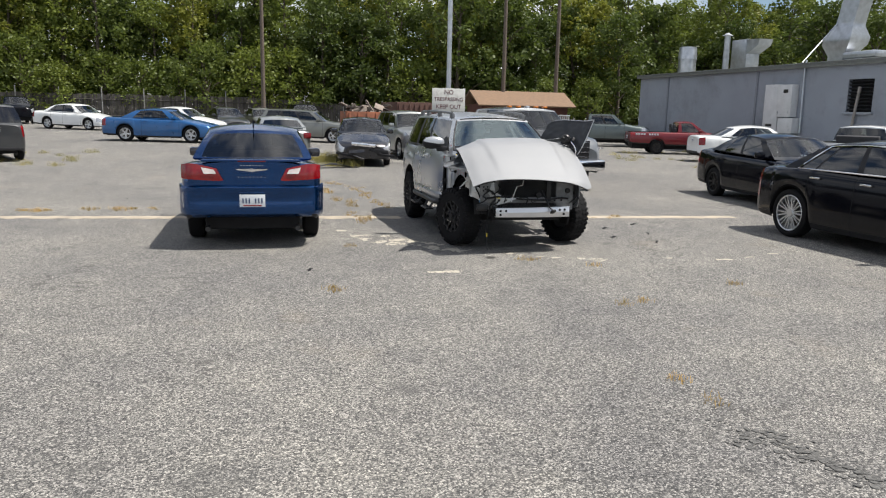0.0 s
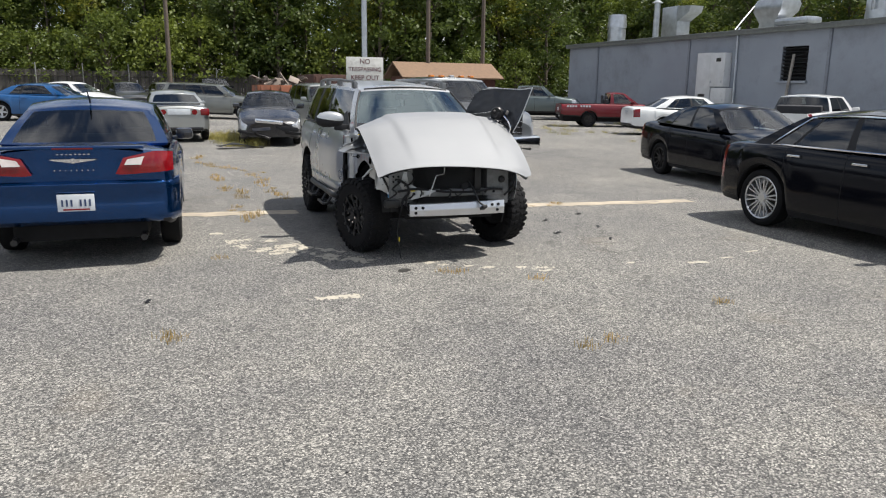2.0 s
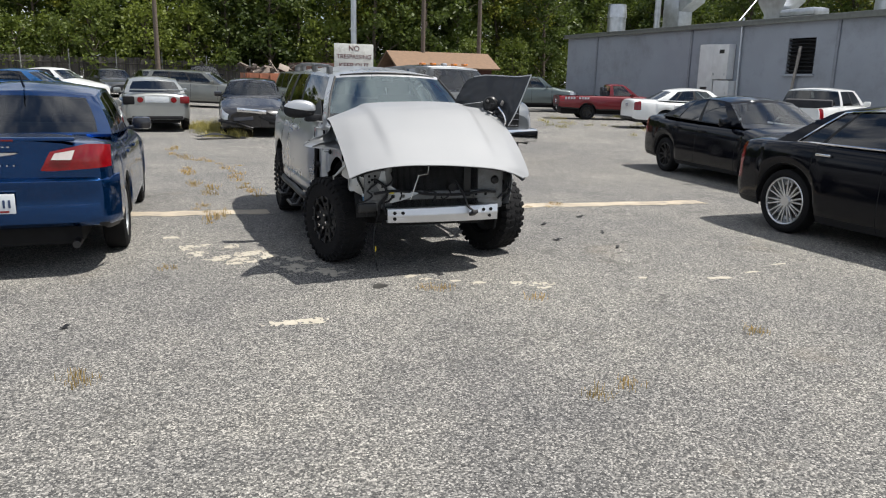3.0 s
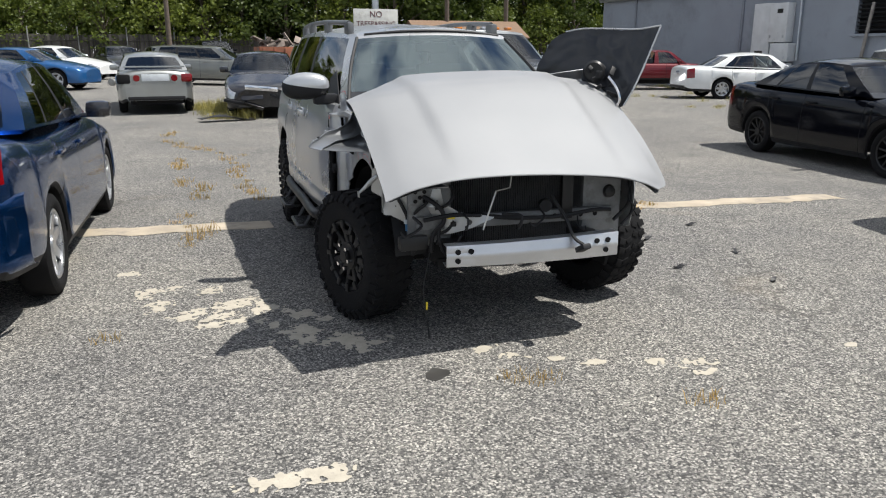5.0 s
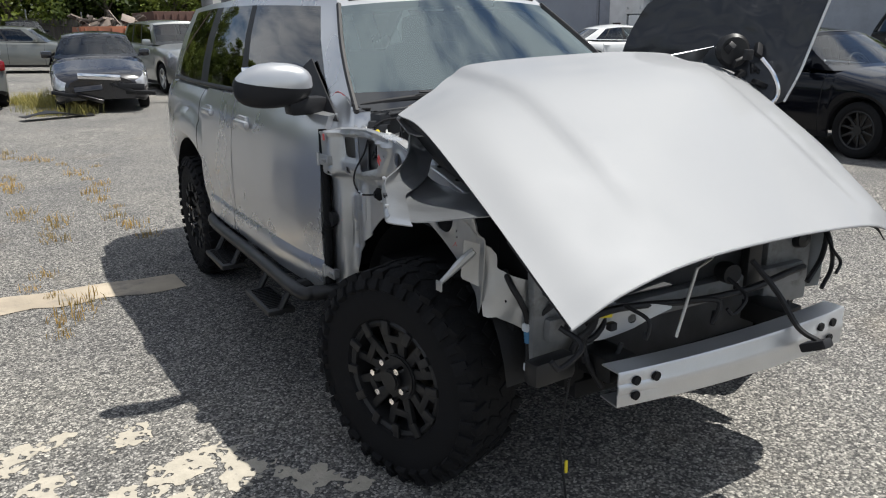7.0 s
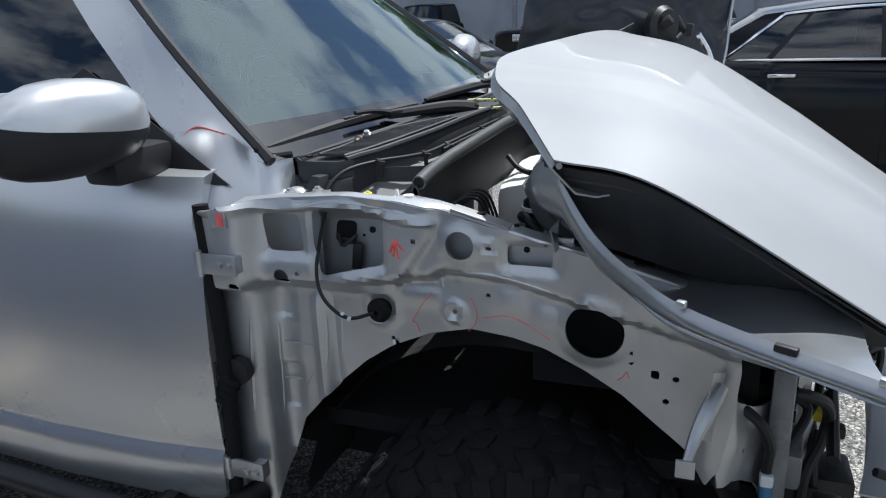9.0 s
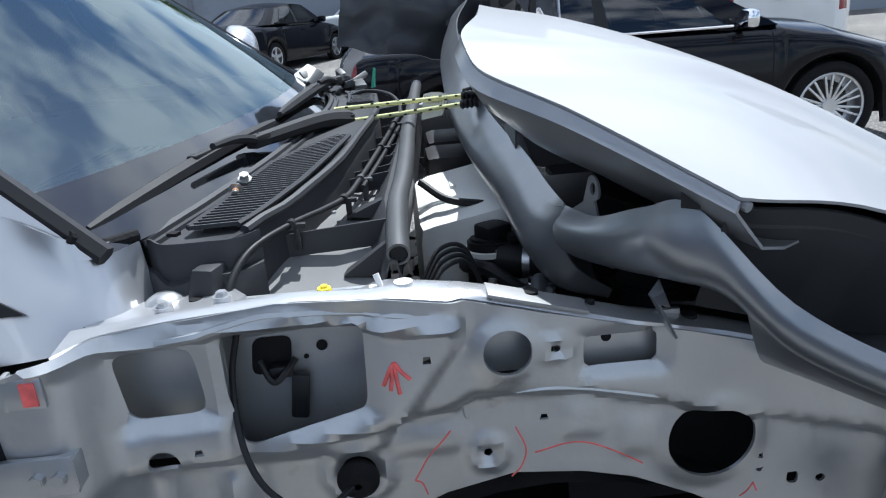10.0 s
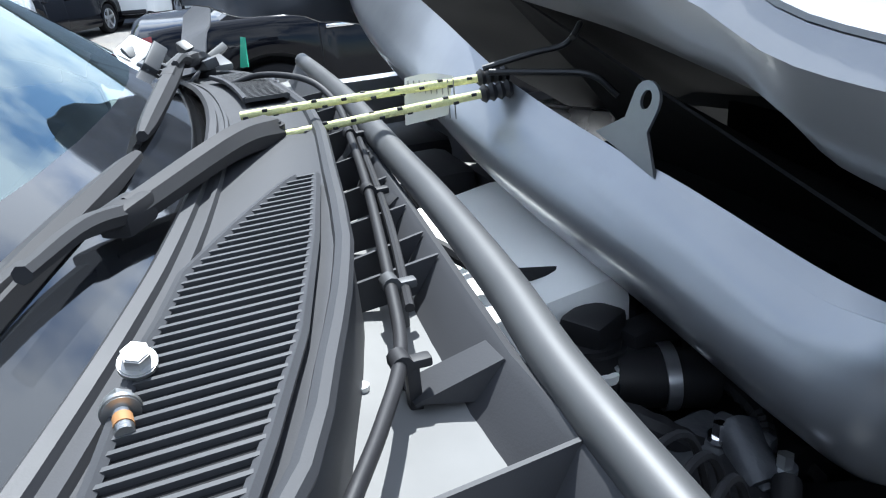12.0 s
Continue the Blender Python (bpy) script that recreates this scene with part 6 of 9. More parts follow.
# door mirrors: silver cap on a black foot
for sx in (-1, 1):
    cx, cy, cz = X0 + sx * 0.955, 0.825, 1.335
    own = bmesh.new()
    bmesh.ops.create_uvsphere(own, u_segments=20, v_segments=12, radius=1)
    for v in own.verts:
        o = sx * v.co.x
        top = 1 - 0.42 * max(0.0, o) ** 1.4 - 0.10 * max(0.0, -o)
        v.co.x = math.copysign(abs(v.co.x) ** 0.7, v.co.x) * 0.155
        v.co.y = (math.copysign(abs(v.co.y) ** 0.75, v.co.y) * 0.075) if v.co.y < 0 else v.co.y * 0.03
        v.co.z = math.copysign(abs(v.co.z) ** 0.7, v.co.z) * 0.088 * (top if v.co.z > 0 else 1 - 0.3 * max(0.0, -o))
    cap, foot = own, own.copy()
    for b, sg in ((cap, -1), (foot, 1)):
        bmesh.ops.bisect_plane(b, geom=b.verts[:] + b.edges[:] + b.faces[:], plane_co=(0, 0, 0.016), plane_no=(-0.13 * sx * sg, -0.25 * sg, sg), clear_outer=True)
    rot = pose(cx, cy, cz, 0, 0, sx * 14)
    for b in (cap, foot):
        bmesh.ops.transform(b, matrix=rot, verts=b.verts)
    mir = part("door_mirror", foot, BLACK, suv, "black mirror foot under a silver cap")
    part("mirror_cap", cap, SILVER, mir, "silver mirror cap")
    arm = bm_box((X0 + sx * 0.83, 0.815, 1.25), (0.16, 0.09, 0.07), 0.02)
    sail = [gp(f, v, sx) + Vector((sx * o, 0, dz)) for f, v, o, dz in ((0.022, 0.0, 0.030, -0.042), (0.13, 0.0, 0.030, -0.042), (0.13, 0.30, 0.012, 0), (0.085, 0.42, 0.012, 0))]
    own = bmesh.new()
    own.faces.new([own.verts.new(p) for p in sail])
    part("mirror_sail", thicken(own, 0.006), BLACK, mir)
    part("mirror_arm", arm, BLACK, mir)
    part("mirror_glass", bm_box((cx, cy + 0.035, cz), (0.21, 0.006, 0.14), 0.002, Matrix.Rotation(radians(sx * 14), 4, "Z")), CHROME, mir)

# side step rails with drop steps
for sx in (-1, 1):
    x = X0 + sx * 0.95
    st = bm_tube(spline([(X0 + sx * 0.80, 0.62, 0.515), (X0 + sx * 0.90, 0.66, 0.51), (x, 0.74, 0.505), (x, 1.3, 0.505), (x, 2.1, 0.505), (X0 + sx * 0.86, 2.24, 0.515)], 6), 0.030, 12)
    rail = part("step_rail", st, SATIN, suv)
    for y in (0.98, 1.72):
        d = bm_box((x - sx * -0.05, y, 0.395), (0.12, 0.34, 0.025), 0.008)
        for q in (-0.15, 0.15):
            bm_tube([(x, y + q, 0.485), (x + sx * 0.05, y + q, 0.40)], 0.016, 8, d)
        part("step", d, SATIN, rail)
        for k in range(14):
            part("tread_rib", bm_box((x + sx * 0.05, y - 0.13 + 0.02 * k, 0.409), (0.09, 0.006, 0.006), 0), SATIN, rail)
    for y in (0.8, 1.4, 2.0):
        part("step_bracket", bm_cyl((x, y, 0.505), (X0 + sx * 0.5, y, 0.52), 0.025, n=8), SATIN, rail)

for ob in suv.children:
    if not (ob.name.startswith("wheel") and not ob.name.startswith("wheel_well") and ob.matrix_basis.translation.y < 1):
        ob.matrix_basis = YAW @ ob.matrix_basis

# ---- apron: the bare inner wing ----
AX = -0.82
AP_OUT = [(0.775, 0.40), (0.745, 0.80), (0.725, 1.150), (0.69, 1.166), (0.64, 1.172), (0.52, 1.187), (0.417, 1.197), (0.32, 1.192), (0.23, 1.177), (0.147, 1.154), (0.05, 1.131), (-0.016, 1.115), (-0.18, 1.07), (-0.255, 1.045), (-0.285, 0.99), (-0.292, 0.93), (-0.285, 0.84), (-0.27, 0.74), (-0.25, 0.70), (-0.215, 0.755), (-0.17, 0.79), (-0.10, 0.847), (-0.03, 0.888), (0.04, 0.92), (0.10, 0.935), (0.18, 0.943), (0.26, 0.925), (0.34, 0.89), (0.40, 0.85), (0.45, 0.805), (0.51, 0.745), (0.56, 0.69), (0.61, 0.57), (0.64, 0.44), (0.70, 0.345), (0.74, 0.345)]


def rpoly(pts, r=0.014, n=5):
    """A polygon with rounded corners."""
    out = []
    q = [Vector(p) for p in pts]
    for k, p in enumerate(q):
        a, b = (q[k - 1] - p).normalized(), (q[(k + 1) % len(q)] - p).normalized()
        for j in range(n + 1):
            t = j / n
            out.append(tuple(p + a * r * (1 - t) ** 2 + b * r * t * t))
    return out


def circ(y, z, r, n=28, rz=None):
    return [(y + r * math.cos(2 * math.pi * k / n), z + (rz or r) * math.sin(2 * math.pi * k / n)) for k in range(n)]


SQUARE_HOLE = [(0.594, 1.155), (0.508, 1.156), (0.502, 1.077), (0.586, 1.075)]
LARGE_HOLE = [(0.482, 1.166), (0.332, 1.167), (0.335, 1.066), (0.350, 1.060), (0.472, 1.030), (0.482, 1.10)]
AP_HOLES = [rpoly(SQUARE_HOLE, 0.02), rpoly(LARGE_HOLE, 0.016), circ(0.186, 1.114, 0.0255), rpoly([(0.104, 1.119), (0.020, 1.119), (0.020, 1.080), (0.104, 1.080)], 0.012), circ(-0.050, 0.966, 0.051, 36), circ(0.557, 1.025, 0.017, 18), circ(0.359, 0.967, 0.022, 20),
            circ(0.271, 1.118, 0.006, 10), circ(0.135, 1.111, 0.007, 10), circ(0.210, 0.974, 0.007, 10), circ(0.144, 1.012, 0.006, 10), circ(0.519, 1.035, 0.006, 10), circ(-0.114, 0.930, 0.005, 10), circ(-0.114, 0.912, 0.005, 10), rpoly([(-0.148, 0.902), (-0.162, 0.902), (-0.162, 0.886), (-0.148, 0.886)], 0.002, 2), circ(-0.190, 0.890, 0.006, 10), circ(-0.175, 0.845, 0.006, 10), circ(0.641, 1.011, 0.010, 12), circ(0.34, 0.905, 0.005, 10), circ(-0.130, 1.062, 0.006, 10)]



def inside(p, poly):
    y, z = p
    hit = False
    for (y0, z0), (y1, z1) in zip(poly, poly[1:] + poly[:1]):
        if (z0 > z) != (z1 > z) and y < (y1 - y0) * (z - z0) / (z1 - z0) + y0:
            hit = not hit
    return hit


def nearest(p, loops):
    best, at = 9.0, p
    for poly in loops:
        for (y0, z0), (y1, z1) in zip(poly, poly[1:] + poly[:1]):
            dy, dz = y1 - y0, z1 - z0
            t = max(0, min(1, ((p[0] - y0) * dy + (p[1] - z0) * dz) / (dy * dy + dz * dz + 1e-12)))
            q = (y0 + t * dy, z0 + t * dz)
            d = (p[0] - q[0]) ** 2 + (p[1] - q[1]) ** 2
            if d < best:
                best, at = d, q
    return at


def step(v, a, w):
    return 1 / (1 + math.exp(-(v - a) / w))


def outside(y, z, poly):
    """Distance from a point to a hole's rim, nought inside it."""
    if inside((y, z), poly):
        return 0.0
    q = nearest((y, z), [poly])
    return math.hypot(q[0] - y, q[1] - z)


def apron_relief(y, z):
    """How far the pressed sheet stands out from its plane."""
    line = curve_at([(-0.5, 0.92), (-0.19, 0.975), (0.015, 1.027), (0.10, 1.050), (0.225, 1.060), (0.245, 1.045), (0.32, 1.034), (0.43, 1.020), (0.60, 1.010), (0.65, 1.0), (0.82, 0.995)], y)
    d = 0.026 * step(z, line, 0.0035)
    d += 0.012 * step(z, curve_at([(0.2, 1.16), (0.243, 1.125), (0.31, 1.032), (0.33, 1.0)], y), 0.003) * step(y, 0.235, 0.003)
    d += 0.010 * hump(z, curve_at([(0.2, 1.150), (0.3, 1.158), (0.4, 1.178), (0.6, 1.165)], y), 0.006) * step(y, 0.235, 0.004)
    d += 0.045 * step(y, 0.615, 0.007) * (1 - 0.4 * step(y, 0.70, 0.008))
    d -= 0.012 * step(y, 0.56, 0.006) * (1 - step(y, 0.60, 0.006)) * (1 - step(z, 0.99, 0.01)) * (1 if int((z + 0.02) / 0.105) % 2 else 0.45)
    d += 0.012 * hump(y, 0.50, 0.012) * (1 - step(z, 0.98, 0.01))
    d -= 0.009 * hump(y, 0.47, 0.010) * (1 - step(z, 0.98, 0.01))
    # shallow pressed fields between the arch and the ridge
    for y0, y1, z0, z1 in ((0.075, 0.125, 0.985, 1.03), (0.02, 0.055, 0.955, 1.0), (0.235, 0.33, 0.985, 1.015)):
        d += 0.005 * step(y, y0, 0.004) * (1 - step(y, y1, 0.004)) * step(z, z0, 0.004) * (1 - step(z, z1, 0.004))
    d += 0.007 * hump(math.hypot(y + 0.050, z - 0.966), 0.051, 0.014)
    d += 0.006 * hump(math.hypot(y - 0.186, z - 1.114), 0.026, 0.010)
    d += 0.005 * hump(math.hypot(y - 0.135, z - 1.111), 0.014, 0.004)
    d += 0.006 * hump(math.hypot(y - 0.359, z - 0.967), 0.034, 0.007)
    d += 0.006 * hump(math.hypot(y - 0.210, z - 0.974), 0.018, 0.006)
    for poly in (SQUARE_HOLE, LARGE_HOLE):
        d -= 0.011 * hump(outside(y, z, poly), 0.0, 0.011)
    dy, dz = max(0.020 - y, 0, y - 0.104), max(1.080 - z, 0, z - 1.119)
    d -= 0.009 * hump(math.hypot(dy, dz), 0.0, 0.009)
    d += 0.025 * step(-y, 0.24, 0.012)
    return d


def apron_sheet(cell=0.0075):
    ny, nz = int(1.35 / cell), int(0.88 / cell)
    bm = bmesh.new()
    vs = {}

    def inn(p):
        return inside(p, AP_OUT) and not any(inside(p, h) for h in AP_HOLES)

    def vert(i, k):
        if (i, k) not in vs:
            vs[i, k] = bm.verts.new((0, -0.52 + i * cell, 0.335 + k * cell))
        return vs[i, k]

    for i in range(ny):
        for k in range(nz):
            if inn((-0.52 + (i + 0.5) * cell, 0.335 + (k + 0.5) * cell)):
                bm.faces.new((vert(i, k), vert(i + 1, k), vert(i + 1, k + 1), vert(i, k + 1)))
    loops = [AP_OUT] + AP_HOLES
    for v in bm.verts:
        if v.is_boundary:
            v.co.y, v.co.z = nearest((v.co.y, v.co.z), loops)
    for v in bm.verts:
        v.co.x = AX - apron_relief(v.co.y, v.co.z) + 0.02
    return bm


ap = part("inner_wing", thicken(apron_sheet(), 0.004), INNER, suv, "bare silver inner wing panel with holes and crayon marks", angle=30)
# second skin behind the holes
for y0, y1, z0, z1, d in ((0.490, 0.665, 1.0, 1.168, 0.034), (0.300, 0.520, 0.99, 1.176, 0.056), (0.140, 0.235, 1.075, 1.15, 0.022), (-0.01, 0.130, 1.065, 1.13, 0.022)):
    part("inner_skin", bm_box((AX + d, (y0 + y1) / 2, (z0 + z1) / 2), (0.006, y1 - y0, z1 - z0), 0.0), INNER, ap)
# Slots drawn as near-black patches on the skin, their shade in the colour.
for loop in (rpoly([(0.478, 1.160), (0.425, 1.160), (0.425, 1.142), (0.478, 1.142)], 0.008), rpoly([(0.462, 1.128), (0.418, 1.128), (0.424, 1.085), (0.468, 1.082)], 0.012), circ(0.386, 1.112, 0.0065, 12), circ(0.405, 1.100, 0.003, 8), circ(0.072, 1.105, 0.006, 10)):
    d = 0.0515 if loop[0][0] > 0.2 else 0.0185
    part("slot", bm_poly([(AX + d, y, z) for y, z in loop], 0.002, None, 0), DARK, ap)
bkt = bm_box((AX + 0.040, 0.432, 1.092), (0.016, 0.026, 0.014), 0.004)
bm_box((AX + 0.038, 0.415, 1.060), (0.012, 0.020, 0.055), 0.004, Matrix.Rotation(radians(8), 4, "X"), bkt)
bm_tube(spline([(AX + 0.04, 0.455, 1.105), (AX + 0.026, 0.440, 1.085), (AX + 0.03, 0.425, 1.095), (AX + 0.04, 0.415, 1.105)], 6), 0.004, 7, bkt)
part("bracket", bkt, SATIN, ap)
# Near-black sheet added behind the round hole in place of its shade.
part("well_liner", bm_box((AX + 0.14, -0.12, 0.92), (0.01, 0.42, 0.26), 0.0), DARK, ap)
part("arch_liner", bm_grid([[Vector((x, 0.13 - 0.47 * math.cos(a), 0.40 + 0.50 * math.sin(a))) for x in (-0.775, -0.60, -0.44)] for a in [radians(8 + 164 * k / 20) for k in range(21)]]), mat("arch_liner_black", (0.012, 0.012, 0.013), 0.6, vary=0.3, bump=0.2, bscale=40), ap)
# top flange with its inner drop
tl = [(0.80, 1.192), (0.66, 1.178), (0.52, 1.193), (0.40, 1.201), (0.30, 1.195), (0.23, 1.183), (0.05, 1.133), (-0.05, 1.111), (-0.18, 1.073), (-0.30, 1.033), (-0.46, 0.983)]
fl_rows = []
for k in range(60):
    y = lerp(0.625, -0.27, k / 59)
    z = curve_at(sorted(tl), y)
    w = 0.034 + 0.012 * step(-y, -0.22, 0.02)
    fl_rows.append([Vector((AX - apron_relief(y, z) + 0.018, y, z - 0.004)), Vector((AX - 0.005, y, z)), Vector((AX + w * 0.45, y, z + 0.004 - 0.012 * step(y, 0.30, 0.01))), Vector((AX + w, y, z - 0.004 - 0.03 * step(y, 0.34, 0.01))), Vector((AX + w + 0.012, y, z - 0.02 - 0.03 * step(y, 0.34, 0.01))), Vector((AX + w + 0.02, y, z - 0.065))])
flange = part("wing_flange", thicken(bm_grid(fl_rows), 0.003), SILVER, ap)
for y in (0.155, -0.02, 0.09, -0.12):
    z = curve_at(sorted(tl), y) + 0.005
    part("flange_hole", bm_cyl((AX + 0.018, y, z - 0.004), (AX + 0.018, y, z + 0.0015), 0.009 if y != 0.09 else 0.005, n=14), DARK, flange)
part("yellow_cap", bm_cyl((AX + 0.012, 0.37, 1.185), (AX + 0.012, 0.37, 1.199), 0.010, 0.0065, n=14, bevel=0.003), mat("yellow_plastic", (0.75, 0.6, 0.03), 0.45), flange, "small yellow plastic cap")
tab = bm_box((AX + 0.012, 0.30, 1.186), (0.028, 0.05, 0.008), 0.003)
bm_cyl((AX + 0.01, 0.288, 1.19), (AX + 0.01, 0.288, 1.196), 0.011, 0.010, n=14, bm=tab)
bm_tube([(AX + 0.016, 0.312, 1.19), (AX + 0.020, 0.316, 1.203)], 0.0035, 8, tab)
part("hood_rest", tab, mat("white_plastic", (0.7, 0.7, 0.68), 0.4), flange, "white plastic hood rest")
part("flange_plate", bm_box((AX + 0.008, 0.15, 1.1635), (0.036, 0.11, 0.004), 0.001, Matrix.Rotation(radians(15.5), 4, "X")), mat("dull_zinc", (0.28, 0.28, 0.28), 0.5, metal=0.5), flange)
plate = [(-0.735, 0.566), (-0.737, 0.543), (-0.750, 0.528), (-0.762, 0.510), (-0.768, 0.470), (-0.80, 0.452), (-0.822, 0.47), (-0.824, 0.60), (-0.80, 0.625), (-0.752, 0.60)]
mp = bm_poly([(x, y, 1.183 + 0.10 * (0.56 - y) - 0.06 * (x + 0.82)) for x, y in plate], -0.004, None, 2)
part("mount_plate", mp, SILVER, flange)
part("mount_bump", bm_lathe([(0.0, 0.008), (0.010, 0.007), (0.019, 0.002), (0.022, -0.003)], 22, "Z"), SILVER, flange).matrix_basis = pose(-0.762, 0.548, 1.182)
part("plate_hole", bm_cyl((-0.781, 0.510, 1.180), (-0.781, 0.510, 1.1868), 0.007, n=14), DARK, flange)
for y, z in ((0.535, 1.192), (0.474, 1.198)):
    b = bm_cyl((AX + 0.01, y, z - 0.01), (AX + 0.01, y, z + 0.006), 0.0062, n=6, bevel=0.001)
    bm_cyl((AX + 0.01, y, z - 0.012), (AX + 0.01, y, z + 0.001), 0.0098, n=16, bm=b)
    part("bolt", b, SILVER, flange)
# hinge post: hinges, rubber boot, bracket with red mark
for z in (1.06, 0.60):
    h = bm_box((AX - 0.072, 0.668, z), (0.007, 0.095, 0.042), 0.002)
    bm_box((AX - 0.062, 0.632, z), (0.026, 0.026, 0.036), 0.003, None, h)
    bm_cyl((AX - 0.074, 0.705, z - 0.026), (AX - 0.074, 0.705, z + 0.026), 0.009, n=12, bm=h)
    for y in (0.655, 0.634):
        bm_cyl((AX - 0.074, y, z), (AX - 0.084, y, z), 0.0075, n=6, bm=h, bevel=0.001)
    part("door_hinge", h, INNER, ap)
part("rubber_boot", bm_tube([Vector((AX - 0.056, 0.672 + 0.005 * k, 0.812 - 0.008 * k)) for k in range(8)], 0.018, 12, None, 0.005), RUBBER, ap)
part("boot_plate", bm_cyl((AX - 0.035, 0.668, 0.82), (AX - 0.058, 0.668, 0.82), 0.030, n=20), BLACK, ap)
part("door_seal", bm_tube(spline([(AX - 0.050, 0.702, 1.172), (AX - 0.054, 0.696, 1.05), (AX - 0.056, 0.690, 0.90), (AX - 0.058, 0.692, 0.75), (AX - 0.060, 0.70, 0.60), (AX - 0.058, 0.71, 0.50)], 6), 0.016, 10), RUBBER, ap)
part("post_edge", bm_tube(spline([(AX - 0.01, 0.79, 1.19), (AX - 0.01, 0.775, 1.0), (AX - 0.01, 0.78, 0.75), (AX - 0.01, 0.79, 0.45)], 5), 0.014, 8), RUBBER, ap)
bkk = bm_box((AX - 0.070, 0.650, 1.150), (0.005, 0.040, 0.032), 0.002)
bm_box((AX - 0.063, 0.668, 1.150), (0.020, 0.006, 0.034), 0.002, None, bkk)
part("latch_plate", bkk, INNER, ap)
CRAYON = mat("red_crayon", (0.72, 0.13, 0.12), 0.7, vary=0.25, scale=60)
part("red_mark", bm_box((AX - 0.0735, 0.643, 1.150), (0.002, 0.014, 0.024), 0.0), CRAYON, ap)


def crayon(pts, w=0.0014):
    """A red crayon stroke lying on the pressed sheet."""
    q = spline([(0, y, z) for y, z in pts], 6)
    return bm_tube([Vector((AX - apron_relief(p.y, p.z) + 0.016, p.y, p.z)) for p in q], w, 5)


strokes = [[(0.318, 1.094), (0.312, 1.108), (0.305, 1.120)], [(0.305, 1.120), (0.298, 1.108), (0.290, 1.099)], [(0.305, 1.120), (0.304, 1.102), (0.302, 1.083)], [(0.308, 1.116), (0.309, 1.10), (0.311, 1.088)],
           [(0.251, 1.010), (0.274, 0.983), (0.289, 0.958), (0.296, 0.946)], [(0.296, 0.946), (0.288, 0.941), (0.283, 0.925)], [(0.177, 1.004), (0.166, 0.974), (0.172, 0.951), (0.184, 0.938)], [(0.156, 0.967), (0.106, 0.976), (0.06, 0.957), (0.029, 0.937)], [(-0.107, 0.893), (-0.10, 0.882), (-0.091, 0.875)], [(-0.107, 0.893), (-0.112, 0.880)],
           [(0.612, 0.937), (0.624, 0.888), (0.620, 0.85), (0.628, 0.815)], [(0.495, 0.937), (0.508, 0.894)]]
for k, s in enumerate(strokes):
    part("crayon_mark", crayon(s, 0.0026 if k < 4 else 0.0010), CRAYON, ap)
part("post_crayon", bm_tube(spline([YAW @ (gp(f, v, -1) + Vector((-0.004, 0, 0))) for f, v in ((0.05, 0.10), (0.03, 0.15), (0.012, 0.12))], 5), 0.002, 5), CRAYON, suv)


def rib(pts, w):
    """A pressed bead standing half out of the sheet."""
    q = spline([(0, y, z) for y, z in pts], 6)
    n = len(q) - 1
    return bm_tube([Vector((AX - apron_relief(p.y, p.z) + 0.017 + 0.6 * w, p.y, p.z)) for p in q], [w * (0.35 + 0.65 * min(1, 8 * k / n, 8 * (n - k) / n)) for k in range(n + 1)], 8)


for pts, w in (([(0.60, 1.160), (0.497, 1.172), (0.423, 1.184), (0.333, 1.176), (0.24, 1.160)], 0.006),
               ([(0.226, 1.052), (0.149, 1.063), (0.075, 1.052), (0.0, 1.033)], 0.007), ([(0.232, 1.062), (0.234, 1.04), (0.230, 1.015)], 0.006),
               ([(0.635, 0.95), (0.647, 0.825), (0.656, 0.70)], 0.007),
               ([(0.60, 0.95), (0.604, 0.81), (0.608, 0.68)], 0.006), ([(0.488, 0.95), (0.488, 0.892), (0.494, 0.817)], 0.006), ([(0.452, 0.95), (0.454, 0.89), (0.461, 0.83)], 0.006),
               ([(0.598, 0.866), (0.51, 0.868)], 0.005), ([(0.604, 0.783), (0.555, 0.78)], 0.005), ([(0.645, 0.825), (0.607, 0.815)], 0.005), ([(0.65, 0.717), (0.611, 0.712)], 0.005), ([(0.493, 0.864), (0.539, 0.78), (0.577, 0.71)], 0.005)):
    part("pressed_rib", rib(pts, w), INNER, ap)
# aerial lead through the square hole
part("aerial_lead", bm_tube(spline([(AX + 0.025, 0.470, 1.150), (AX + 0.012, 0.480, 1.10), (AX - 0.030, 0.470, 1.048), (AX - 0.050, 0.452, 1.010), (AX - 0.052, 0.425, 0.980), (AX - 0.046, 0.395, 0.966), (AX - 0.012, 0.365, 0.966)], 7), 0.0036, 8), BLACK, ap)
for y, z in ((0.412, 0.973), (0.398, 0.966)):
    part("lead_band", bm_cyl((AX - 0.0495, y + 0.003, z + 0.001), (AX - 0.0485, y - 0.003, z - 0.001), 0.0052, n=10), PLATE, ap)
gr2 = bm_lathe([(0.004, -0.012), (0.014, -0.012), (0.019, -0.004), (0.024, 0.0), (0.024, 0.006), (0.004, 0.006)], 24)
bmesh.ops.transform(gr2, matrix=pose(AX - 0.002, 0.359, 0.967), verts=gr2.verts)
part("grommet", gr2, RUBBER, ap)
# A-post below the screen
top_ = [YAW @ (gp(f, v, -1) + Vector((-0.005, 0, 0))) for f, v in ((0.0, 0.05), (0.010, 0.12), (0.025, 0.14), (0.050, 0.13))]
top_ = [Vector((-0.722, 0.577, 1.240))] + top_
part("screen_corner_seal", bm_tube(spline([top_[1] + Vector((0, 0, 0.004)), top_[1].lerp(top_[0], 0.5) + Vector((0, 0.004, -0.004)), top_[0] + Vector((0, 0, 0.006))], 5), 0.007, 8), RUBBER, suv)
